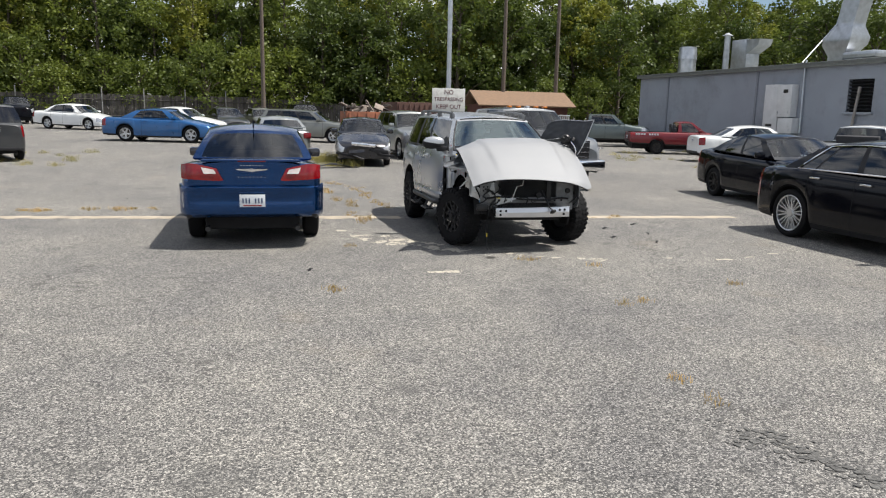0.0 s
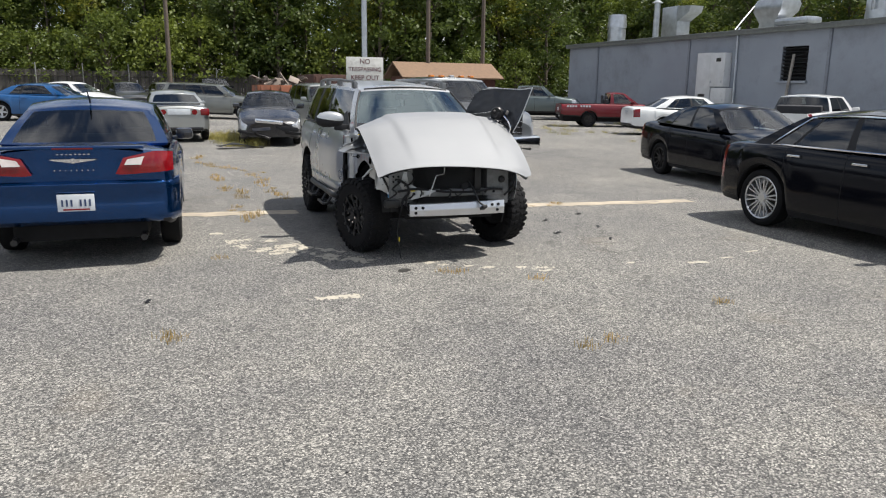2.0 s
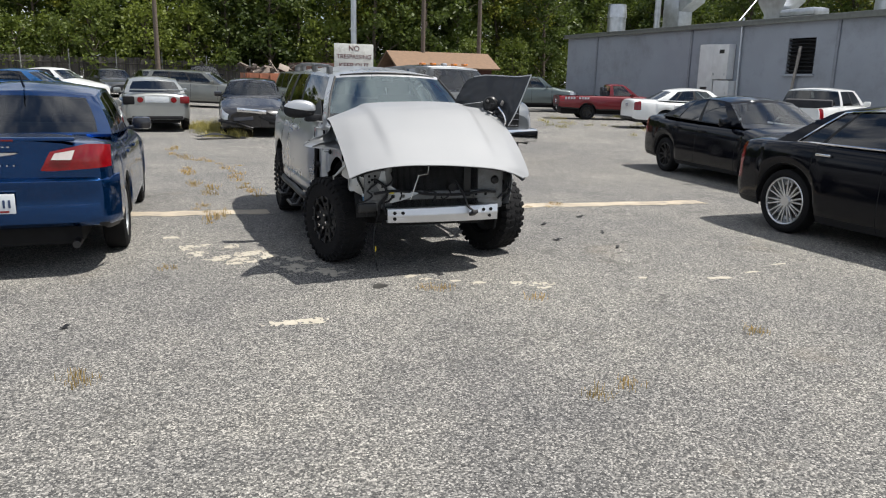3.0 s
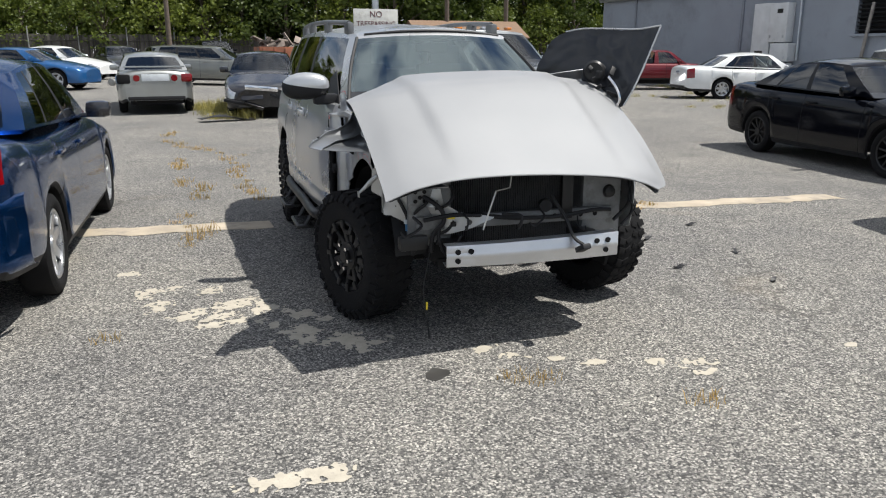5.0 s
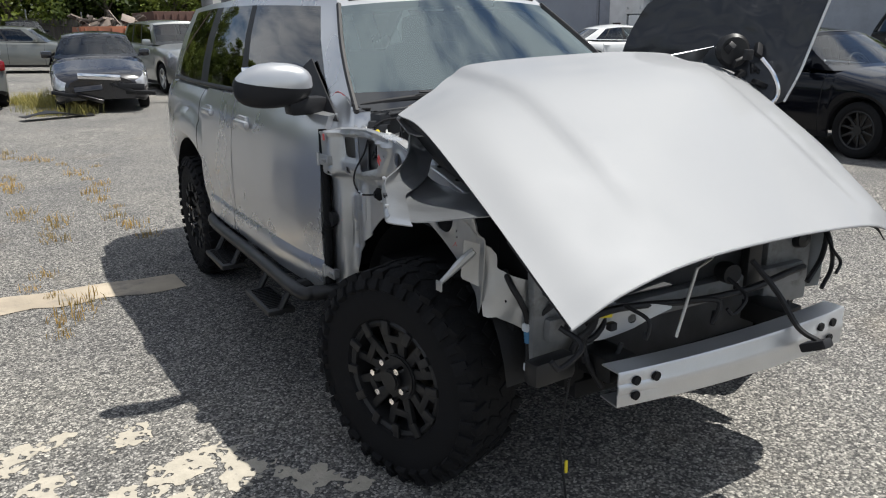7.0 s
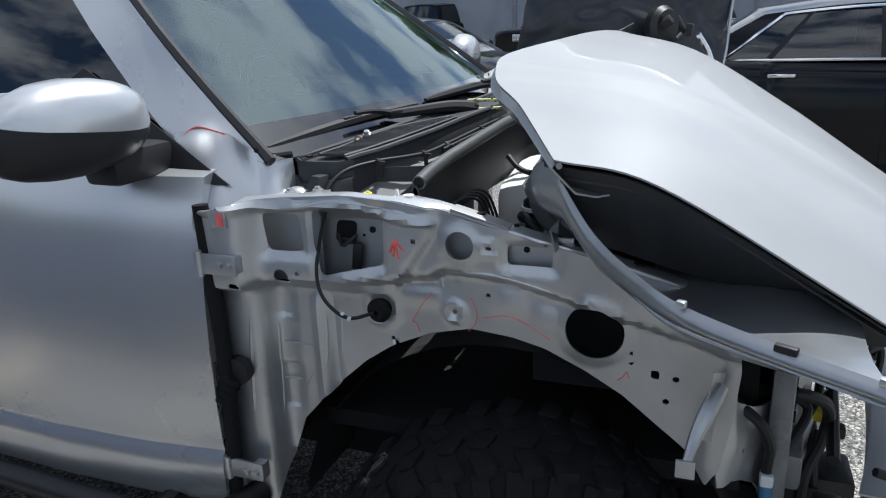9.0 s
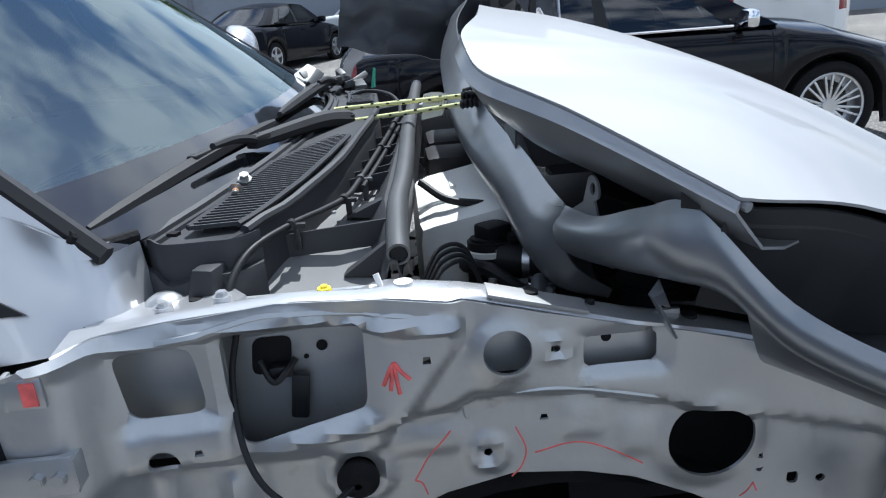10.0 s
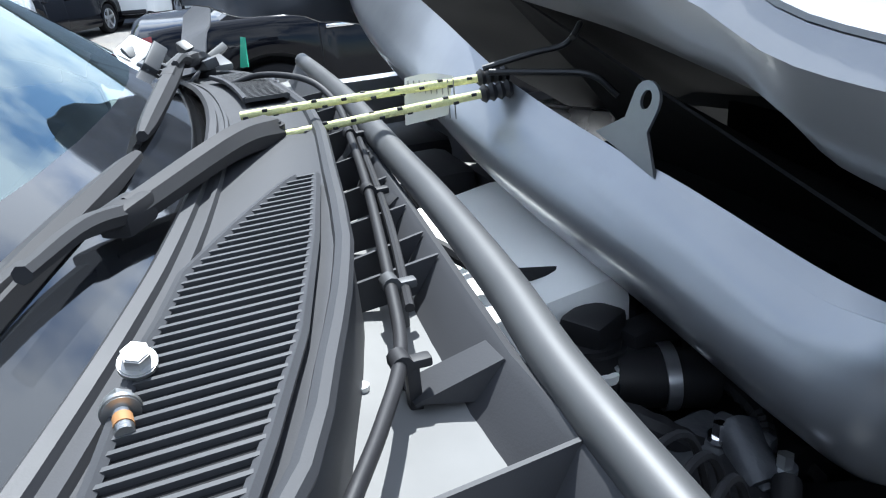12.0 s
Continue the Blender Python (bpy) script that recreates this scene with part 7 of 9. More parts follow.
foot = [(-0.730, 0.566, 1.165), (-0.782, 0.580, 1.16), (-0.812, 0.62, 1.155), (-0.835, 0.69, 1.155), (-0.845, 0.80, 1.155)]
rows_ = [[Vector(a).lerp(Vector(b), k / 6) for a, b in zip(spline(top_, 4), spline(foot, 4))] for k in range(7)]
part("cowl_side", thicken(bm_grid(rows_), 0.004), SILVER, suv)
rows_ = [[Vector((2 * X0 - p.x, p.y, p.z)) for p in r] for r in rows_]
part("cowl_side", thicken(bm_grid(rows_), 0.004), SILVER, suv)
# far inner wing and post
fw = bm_box((X0 + 0.70, 0.35, 1.10), (0.05, 0.9, 0.16), 0.015)
bm_box((X0 + 0.72, 0.70, 0.8), (0.06, 0.14, 0.8), 0.02, None, fw)
bm_box((X0 + 0.70, -0.28, 1.0), (0.05, 0.42, 0.14), 0.015, Matrix.Rotation(radians(12), 4, "X"), fw)
part("far_inner_wing", fw, SILVER, suv)
# front of the wing: headlight carrier, a pressed sheet with the lamp's opening
CARR = Matrix(((0.878, -0.479, 0, -0.81), (-0.479, -0.878, 0, -0.272), (0, 0, 1, 0), (0, 0, 0, 1)))


def on_carrier(u, z, out=0.0):
    """A point on the carrier's sheet: u along it, out towards the front."""
    w = 0.010 * math.sin(9 * u + 3) * math.sin(14 * z) + 0.006 * math.sin(31 * u - 17 * z)
    return CARR @ Vector((u, out + w, z))


CARRIER = [(-0.065, 0.945), (0.013, 0.918), (0.036, 0.890), (0.034, 0.850), (0.078, 0.826), (0.148, 0.803), (0.215, 0.790), (0.250, 0.800), (0.262, 0.840), (0.262, 0.955), (0.298, 0.955), (0.305, 0.850), (0.322, 0.765), (0.40, 0.722), (0.50, 0.708), (0.60, 0.695), (0.472, 0.632), (0.362, 0.603), (0.215, 0.578), (0.173, 0.584), (0.131, 0.640), (0.032, 0.694), (-0.008, 0.692), (-0.015, 0.787), (-0.075, 0.822)]
LAMP_HOLES = [circ(0.462, 0.664, 0.016, 12), circ(0.282, 0.90, 0.006, 8), circ(0.284, 0.865, 0.006, 8), circ(0.285, 0.93, 0.005, 8), circ(0.288, 0.78, 0.007, 8), circ(0.06, 0.745, 0.006, 8), circ(0.30, 0.70, 0.006, 8)]
hc = bmesh.new()
cell, vs = 0.013, {}
for i in range(54):
    for k in range(31):
        u, z = -0.085 + (i + 0.5) * cell, 0.568 + (k + 0.5) * cell
        if inside((u, z), CARRIER) and not any(inside((u, z), h) for h in LAMP_HOLES):
            for a, b in ((i, k), (i + 1, k), (i + 1, k + 1), (i, k + 1)):
                if (a, b) not in vs:
                    vs[a, b] = hc.verts.new((-0.085 + a * cell, 0, 0.568 + b * cell))
            hc.faces.new([vs[a, b] for a, b in ((i, k), (i + 1, k), (i + 1, k + 1), (i, k + 1))])
for v in hc.verts:
    if v.is_boundary:
        q = nearest((v.co.x, v.co.z), [CARRIER] + LAMP_HOLES)
        v.co.x, v.co.z = q
    r = math.hypot((v.co.x - 0.21) / 1.3, v.co.z - 0.68)
    press = 0.010 * hump(r, 0.075, 0.012) + 0.012 * hump(v.co.x, 0.02, 0.02) * step(v.co.z, 0.74, 0.01) + 0.014 * step(v.co.x, 0.31, 0.006) - 0.02 * step(v.co.x, 0.40, 0.05)
    v.co = on_carrier(v.co.x, v.co.z, press)
carrier = part("light_carrier", thicken(hc, 0.004), INNER, suv, angle=40)
# Near-black sheet added behind the lamp opening for the shade inside it.
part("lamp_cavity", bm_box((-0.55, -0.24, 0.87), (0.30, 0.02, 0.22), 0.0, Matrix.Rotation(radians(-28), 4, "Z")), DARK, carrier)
part("upper_rail", thicken(bm_grid([[on_carrier(u, 0.955 + 0.02 * math.sin(3 * u), o) for o in (0.0, -0.06, -0.14)] for u in (0.10, 0.16, 0.22, 0.28, 0.31)]), 0.003), INNER, carrier)
# looms out of the lamp's opening
for pts, r in (([(0.06, 0.835, -0.02), (0.075, 0.80, 0.02), (0.105, 0.745, 0.03), (0.125, 0.69, 0.03), (0.13, 0.60, 0.035), (0.125, 0.50, 0.04)], 0.010), ([(0.215, 0.80, -0.02), (0.235, 0.775, 0.03), (0.19, 0.735, 0.04), (0.155, 0.69, 0.035), (0.15, 0.60, 0.04), (0.16, 0.48, 0.045)], 0.009),
               ([(0.16, 0.815, -0.03), (0.25, 0.79, 0.03), (0.315, 0.74, 0.05), (0.325, 0.67, 0.05), (0.27, 0.60, 0.05), (0.255, 0.50, 0.05)], 0.012), ([(0.33, 0.68, 0.04), (0.30, 0.62, 0.05), (0.31, 0.55, 0.05), (0.36, 0.46, 0.05)], 0.010),
               ([(0.42, 0.60, 0.03), (0.40, 0.54, 0.05), (0.43, 0.46, 0.05)], 0.008)):
    part("harness", bm_tube(spline([on_carrier(u, z, o) for u, z, o in pts], 8), r, 9), BLACK, suv)
for u, z, o, m_ in ((0.125, 0.665, 0.034, PLATE), (0.13, 0.535, 0.036, PLATE), (0.30, 0.56, 0.05, BLACK), (0.38, 0.665, 0.05, BLACK)):
    part("connector", bm_box(on_carrier(u, z, o), (0.028, 0.024, 0.026), 0.006), m_, suv)
part("blue_band", bm_cyl(on_carrier(0.126, 0.655, 0.034), on_carrier(0.129, 0.615, 0.035), 0.0125, n=12), mat("blue_tape", (0.05, 0.16, 0.30), 0.5), suv)
part("yellow_connector", bm_box(on_carrier(0.365, 0.700, 0.03), (0.042, 0.03, 0.026), 0.005, Matrix.Rotation(radians(-28), 4, "Z")), MATS["yellow_plastic"], suv)
arm = bm_tube(spline([(-0.845, -0.262, 0.91), (-0.875, -0.245, 0.88), (-0.905, -0.228, 0.845), (-0.937, -0.217, 0.815)], 6), [0.006 + 0.008 * hump(k / 18, 0.3, 0.5) for k in range(19)], 8)
bm_box((-0.941, -0.216, 0.806), (0.005, 0.03, 0.032), 0.002, None, arm)
part("wing_bracket", arm, INNER, carrier)

# ---- radiator, core support, crash beam ----
# Grimy grey primer, its colour darkened to stand in for the hood's shade.
CORE = mat("dull_core_primer", (0.20, 0.205, 0.21), 0.5, metal=0.3, vary=0.2, scale=14, dirt=(0.10, 0.098, 0.092), dirt_scale=8, dirt_at=0.5)
cs_ = part("core_support", bm_box((X0 - 0.02, -0.52, 0.72), (1.16, 0.05, 0.075), 0.012), CORE, suv)
for x in (-0.56, 0.54):
    part("side_plate", bm_box((X0 + x * 0.93, -0.50, 0.80), (0.24, 0.04, 0.42), 0.012), CORE, cs_)
part("upper_bar", bm_box((X0 - 0.02, -0.45, 1.0), (1.2, 0.09, 0.05), 0.012), CORE, cs_)
part("lower_bar", bm_box((X0 - 0.02, -0.50, 0.485), (0.92, 0.06, 0.06), 0.012), DARK, cs_)
for x, z in ((-0.60, 0.89), (-0.55, 0.89), (-0.575, 0.86), (-0.60, 0.84), (-0.55, 0.84), (-0.24, 0.72), (0.2, 0.72), (-0.45, 0.72), (0.45, 0.72), (0.36, 0.72)):
    part("support_hole", bm_cyl((X0 + x, -0.524 - 0.022 * (z < 0.75), z), (X0 + x, -0.50, z), 0.011 if z > 0.75 else 0.014, n=12), DARK, cs_)
rad = bm_box((X0 - 0.02, -0.47, 0.74), (0.94, 0.03, 0.48), 0.0)
FIN = mat("radiator_fins", (0.19, 0.192, 0.20), 0.45, metal=0.5, vary=0.2)
ra = part("radiator", rad, DARK, suv)
fn = bmesh.new()
for k in range(88):
    x = X0 - 0.47 + k * 0.0106
    fn.faces.new([fn.verts.new(p) for p in ((x, -0.486, 0.52), (x + 0.003, -0.500, 0.52), (x + 0.003, -0.500, 0.97), (x, -0.486, 0.97))])
    fn.faces.new([fn.verts.new(p) for p in ((x + 0.003, -0.500, 0.52), (x + 0.006, -0.486, 0.52), (x + 0.006, -0.486, 0.97), (x + 0.003, -0.500, 0.97))])
f_ = part("radiator_core", fn, FIN, ra)
f_["kind"] = "stuff"
SET = Matrix.Translation((X0, -0.45, -0.06)) @ Matrix.Rotation(radians(-5.5), 4, "Z") @ Matrix.Translation((-X0, 0.52, 0))
cs_.matrix_basis = ra.matrix_basis = SET
part("latch_post", bm_box((X0 + 0.27, -0.54, 0.84), (0.07, 0.04, 0.28), 0.012), SATIN, cs_)
part("horn", bm_lathe([(0.0, -0.03), (0.035, -0.03), (0.038, 0.0), (0.03, 0.03), (0.0, 0.035)], 20), BLACK, cs_).matrix_basis = pose(X0 + 0.13, -0.56, 0.79, 0, 0, 80)
for z in (0.66, 0.80):
    part("pipe_bend", bm_tube(spline([(X0 - 0.50, -0.55, z), (X0 - 0.44, -0.565, z + 0.02), (X0 - 0.40, -0.56, z + 0.07), (X0 - 0.41, -0.53, z + 0.12)], 6), 0.009, 8), BLACK, cs_)
rows_ = []


def beam_at(f):
    """Middle of the beam's front face, and half its height."""
    return lerp(-0.585, 0.375, f), lerp(-0.612, -0.742, f) - 0.03 * (1 - (2 * f - 1) ** 2), lerp(0.520, 0.538, f), lerp(0.057, 0.066, f)


for k in range(25):
    x, y, zc, h = beam_at(k / 24)
    rows_.append([Vector((x + 0.14 * dy, y + dy, zc + dz * h)) for dy, dz in ((0.075, 0.95), (0.0, 1.0), (-0.004, 0.87), (-0.002, 0.3), (-0.006, 0.2), (-0.006, -0.2), (-0.002, -0.3), (-0.004, -0.87), (0.0, -1.0), (0.075, -0.95))])
beam = part("crash_beam", thicken(bm_grid(rows_), 0.005), mat("brushed_aluminium", (0.66, 0.67, 0.69), 0.33, metal=0.75, vary=0.06, scale=5, fine=0.08, bscale=300), suv, "bare aluminium crash beam with bolt holes")
for f, dz in ((0.06, 0.42), (0.06, -0.42), (0.13, 0.42), (0.86, 0.42), (0.93, 0.42), (0.92, -0.42)):
    x, y, zc, h = beam_at(f)
    part("beam_hole", bm_cyl((x, y - 0.011, zc + dz * h), (x, y + 0.012, zc + dz * h), 0.0145, n=16), DARK, beam)
for x, z in ((X0 - 0.40, 0.53), (X0 + 0.36, 0.54)):
    part("beam_mount", bm_box((x, -0.44 if x < 0 else -0.52, z), (0.12, 0.20, 0.08), 0.015), SATIN, beam)
part("frame_horn", bm_box((-0.72, -0.47, 0.575), (0.16, 0.06, 0.08), 0.02), SATIN, suv)
part("latch_stay", bm_tube(spline([(0.03, -0.60, 0.80), (0.07, -0.68, 0.70), (0.09, -0.75, 0.60), (0.13, -0.80, 0.56)], 5), 0.010, 6), BLACK, suv)
part("latch_block", bm_box((0.12, -0.80, 0.548), (0.05, 0.09, 0.03), 0.008, Matrix.Rotation(radians(-28), 4, "X")), BLACK, suv)
part("support_rod", bm_tube([(-0.30, -0.60, 0.98), (-0.23, -0.64, 0.95), (-0.245, -0.645, 0.87), (-0.33, -0.66, 0.86), (-0.40, -0.66, 0.66)], 0.005, 8), mat("zinc_rod", (0.55, 0.55, 0.53), 0.35, metal=0.7), suv)
rnd = random.Random(33)
for k in range(0, 15, 3):
    x = lerp(-0.74, 0.42, k / 14) + rnd.uniform(-0.04, 0.04)
    a = Vector((x, -0.53 + rnd.uniform(-0.03, 0.03), rnd.uniform(0.66, 0.74)))
    b = Vector((x + rnd.uniform(-0.2, 0.2), -0.60 + rnd.uniform(-0.04, 0.04), rnd.uniform(0.58, 0.68)))
    part("wiring", bm_tube(spline([a, a.lerp(b, 0.35) + Vector((rnd.uniform(-0.06, 0.06), -0.05, rnd.uniform(-0.03, 0.05))), b.lerp(a, 0.3) + Vector((0, -0.03, -0.04)), b], 6), rnd.uniform(0.004, 0.011), 7), BLACK, suv)
part("wiring", bm_tube(spline([(-0.66, -0.47, 0.69), (-0.5, -0.485, 0.71), (-0.35, -0.50, 0.70), (-0.15, -0.52, 0.675), (0.1, -0.55, 0.67), (0.32, -0.56, 0.69), (0.45, -0.54, 0.68)], 8), 0.012, 8), BLACK, suv)
part("loose_lead", bm_tube(spline([(-0.62, -0.45, 0.5), (-0.66, -0.46, 0.3), (-0.64, -0.47, 0.12), (-0.63, -0.47, 0.02)], 6), 0.004, 6), BLACK, suv)
part("yellow_tag", bm_box((-0.645, -0.475, 0.215), (0.010, 0.006, 0.045), 0.002), MATS["yellow_plastic"], suv)
hl = bm_lathe([(0.0, -0.04), (0.03, -0.03), (0.045, 0.02), (0.04, 0.04), (0.0, 0.045)], 18)
part("headlight_rest", hl, SATIN, suv, "broken headlight left in the far corner").matrix_basis = pose(0.46, -0.50, 0.78, 0, 0, 80)
part("splash_panel", bm_box((0.545, -0.335, 0.54), (0.03, 0.22, 0.46), 0.02, Matrix.Rotation(radians(10), 4, "Y")), DARK, suv)
rws = [[Vector((0.61 + 0.02 * math.sin(6 * f + 3 * q) + 0.03 * q, lerp(-0.24, -0.52 + 0.10 * q * q, f), lerp(0.56, 0.97, q) + 0.015 * math.sin(7 * f))) for q in [j / 8 for j in range(9)]] for f in [k / 10 for k in range(11)]]
part("light_carrier", thicken(bm_grid(rws), 0.004), INNER, suv, angle=50)
for k, (y, z0, z1) in enumerate(((-0.50, 0.96, 0.62), (-0.54, 0.88, 0.60), (-0.57, 0.80, 0.66))):
    part("harness", bm_tube(spline([(0.60, y + 0.06, z0), (0.60 - 0.03 * k, y - 0.02, lerp(z0, z1, 0.4)), (0.57, y - 0.04, lerp(z0, z1, 0.75)), (0.47 + 0.03 * k, y - 0.05, z1)], 7), 0.010 - 0.002 * k, 7), BLACK, suv)

# ---- engine bay ----
eng = bm_box((X0 + 0.05, -0.06, 0.86), (0.66, 0.56, 0.26), 0.05)
bm_box((X0 + 0.05, -0.06, 1.0), (0.5, 0.42, 0.08), 0.03, None, eng)
part("engine", eng, BLACK, suv)
# Near-black sheets added in place of the shade deep in the bay.
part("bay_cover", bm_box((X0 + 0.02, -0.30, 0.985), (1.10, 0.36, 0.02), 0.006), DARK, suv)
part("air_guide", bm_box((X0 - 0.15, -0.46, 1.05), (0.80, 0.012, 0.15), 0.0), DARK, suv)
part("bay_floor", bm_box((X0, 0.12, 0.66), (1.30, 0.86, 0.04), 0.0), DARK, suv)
rnd = random.Random(8)
for k in range(26):
    a = Vector((rnd.uniform(-0.68, -0.2), rnd.uniform(-0.15, 0.24), rnd.uniform(0.92, 1.06)))
    b = a + Vector((rnd.uniform(-0.12, 0.12), rnd.uniform(-0.1, 0.1), rnd.uniform(-0.08, 0.04)))
    part("hose", bm_tube(spline([a, a.lerp(b, 0.5) + Vector((rnd.uniform(-0.05, 0.05), rnd.uniform(-0.05, 0.05), 0.03)), b], 7), rnd.uniform(0.005, 0.014), 9, None, 0.0015 if k % 3 == 0 else 0.0), BLACK, suv)
for k, p in enumerate(((-0.495, 0.16, 1.05), (-0.500, 0.10, 1.05), (-0.55, 0.083, 1.05), (-0.588, 0.14, 1.05), (-0.40, 0.12, 1.03), (-0.45, 0.02, 1.03))):
    p = Vector(p)
    b = bm_cyl(p, p + Vector((0.002, -0.002, 0.012)), 0.0065, n=6)
    bm_cyl(p - Vector((0, 0, 0.002)), p + Vector((0, 0, 0.003)), 0.0095, n=14, bm=b)
    part("bolt", b, CHROME if k % 2 else INNER, suv)
for p, s in (((-0.52, 0.14, 1.0), (0.10, 0.09, 0.09)), ((-0.60, 0.05, 0.97), (0.14, 0.10, 0.08)), ((-0.46, 0.02, 0.98), (0.1, 0.14, 0.08)), ((-0.64, 0.20, 0.99), (0.09, 0.07, 0.1))):
    part("engine_block", bm_box(p, s, 0.012, Matrix.Rotation(rnd.uniform(-0.4, 0.4), 4, "Z")), BLACK, suv)
# wire loops near the pipe's end
for k in range(4):
    part("wire_loop", bm_tube(spline([(-0.70 + 0.025 * k, 0.265, 1.12), (-0.68 + 0.025 * k, 0.24, 1.155), (-0.655 + 0.02 * k, 0.205, 1.15), (-0.65 + 0.02 * k, 0.18, 1.08)], 6), 0.003, 6), BLACK, suv)
# coolant tank and pump
tk = bm_box((-0.225, 0.175, 1.035), (0.27, 0.18, 0.21), 0.035)
for v in tk.verts:
    if v.co.z > 1.06:
        v.co.z += -0.22 * (v.co.y - 0.18) + 0.10 * (v.co.x + 0.2)
    v.co.x += 0.12 * (v.co.y - 0.16)
bm_cyl((-0.27, 0.235, 1.06), (-0.335, 0.245, 1.055), 0.014, 0.012, n=16, bm=tk)
bm_box((-0.17, 0.19, 1.135), (0.10, 0.012, 0.014), 0.005, None, tk)
bm_box((-0.10, 0.10, 1.10), (0.05, 0.04, 0.03), 0.012, None, tk)
part("coolant_tank", tk, mat("milky_plastic", (0.88, 0.88, 0.85), 0.42, vary=0.06), suv, "milky white plastic coolant tank")
part("tank_lug", bm_cyl((-0.092, 0.094, 1.09), (-0.094, 0.098, 1.118), 0.013, n=16), MATS["milky_plastic"], suv)
part("tank_strap", bm_tube(spline([(-0.27, 0.25, 1.165), (-0.31, 0.205, 1.140), (-0.318, 0.13, 1.125), (-0.316, 0.059, 1.088)], 6), 0.007, 8), BLACK, suv)
for p, q in (((0.02, 0.17, 1.11), (0.14, 0.12, 0.10)), ((0.20, 0.15, 1.10), (0.16, 0.14, 0.12)), ((-0.03, 0.06, 1.10), (0.10, 0.10, 0.10))):
    part("engine_block", bm_box(p, q, 0.02), BLACK, suv)
pm = bm_cyl((-0.385, 0.150, 1.0), (-0.378, 0.148, 1.09), 0.036, n=24, bevel=0.005)
bm_box((-0.375, 0.140, 1.098), (0.044, 0.05, 0.03), 0.008, Matrix.Rotation(0.5, 4, "Z"), pm)
bm_box((-0.385, 0.085, 1.085), (0.03, 0.07, 0.025), 0.006, Matrix.Rotation(0.2, 4, "Z"), pm)
bm_cyl((-0.40, 0.14, 1.06), (-0.43, 0.05, 1.05), 0.027, n=18, bm=pm, bevel=0.004)
pump = part("pump", pm, BLACK, suv)
part("pump_ring", bm_lathe([(0.036, -0.005), (0.041, -0.004), (0.041, 0.004), (0.036, 0.005)], 26, "Z"), MATS["milky_plastic"], pump).matrix_basis = pose(-0.381, 0.149, 1.07)
part("hose_clip", bm_lathe([(0.029, -0.006), (0.031, -0.006), (0.031, 0.006), (0.029, 0.006)], 20, "X"), ALLOY, pump).matrix_basis = pose(-0.415, 0.09, 1.055, 0, 0, 72)
part("filter_pot", bm_cyl((-0.56, -0.06, 0.97), (-0.56, -0.06, 1.07), 0.055, n=24, bevel=0.008), BLACK, suv)
part("hose_clip", bm_box((-0.41, 0.128, 1.075), (0.012, 0.03, 0.008), 0.002, Matrix.Rotation(0.3, 4, "Z")), ALLOY, pump)
part("loom", bm_tube(spline([(-0.335, 0.075, 1.085), (-0.365, 0.05, 1.085), (-0.425, 0.05, 1.06), (-0.495, 0.055, 1.05), (-0.54, 0.09, 1.04)], 16), 0.0065, 8, None, 0.0015), BLACK, suv)
part("connector", bm_box((-0.345, 0.08, 1.085), (0.022, 0.03, 0.02), 0.004, Matrix.Rotation(0.6, 4, "Z")), BLACK, suv)
part("connector", bm_box((-0.40, 0.048, 1.07), (0.03, 0.02, 0.018), 0.004, Matrix.Rotation(-0.4, 4, "Z")), BLACK, suv)
GREYCAST = mat("dull_casting", (0.10, 0.105, 0.115), 0.5, metal=0.4, vary=0.25, scale=20, bump=0.15, bscale=120)
part("bay_bracket", bm_box((-0.490, 0.128, 1.035), (0.055, 0.105, 0.022), 0.006, Matrix.Rotation(0.12, 4, "Z")), GREYCAST, suv)
part("bracket_foot", bm_box((-0.507, 0.082, 1.045), (0.05, 0.012, 0.03), 0.003, Matrix.Rotation(0.3, 4, "Z")), GREYCAST, suv)
part("valve", bm_cyl((-0.497, 0.083, 1.055), (-0.556, 0.10, 1.035), 0.017, n=18, bevel=0.005), GREYCAST, suv)
part("corrugated_hose", bm_tube(spline([(-0.565, 0.095, 1.055), (-0.59, 0.12, 1.05), (-0.615, 0.15, 1.04), (-0.63, 0.19, 1.01)], 22), 0.0085, 10, None, 0.002), BLACK, suv)
part("hose", bm_tube(spline([(-0.54, 0.195, 1.055), (-0.565, 0.16, 1.06), (-0.585, 0.125, 1.05), (-0.60, 0.07, 1.03)], 8), 0.010, 9), BLACK, suv)
part("bay_bracket", bm_box((-0.60, 0.11, 1.03), (0.05, 0.03, 0.012), 0.003, Matrix.Rotation(0.9, 4, "Z")), GREYCAST, suv)

# ---- cowl: louvred panel, tray with webs, pipe, loom ----
COWL = mat("grey_black_plastic", (0.037, 0.038, 0.042), 0.55, vary=0.1, scale=10, bump=0.03, bscale=700, spec=0.3)


def y_glass(x):
    u = (x - X0) / 0.73
    return 0.41 + 0.15 * u * u - 0.055 * (x - X0) - 0.006


def y_edge(x):
    return curve_at([(-0.76, 0.50), (-0.72, 0.466), (-0.668, 0.443), (-0.637, 0.42), (-0.59, 0.405), (-0.53, 0.384), (-0.462, 0.365), (-0.39, 0.353), (-0.317, 0.343), (-0.2, 0.326), (-0.08, 0.316), (0.2, 0.325), (0.42, 0.36), (0.62, 0.46)], x)


def y_wall(x):
    return curve_at([(-0.76, 0.298), (-0.68, 0.300), (-0.57, 0.306), (-0.44, 0.296), (-0.2, 0.277), (0.06, 0.258), (0.6, 0.225)], x)


def z_wall(x):
    return curve_at([(-0.76, 1.200), (-0.68, 1.212), (-0.57, 1.222), (-0.44, 1.227), (-0.2, 1.236), (0.06, 1.24), (0.6, 1.232)], x)


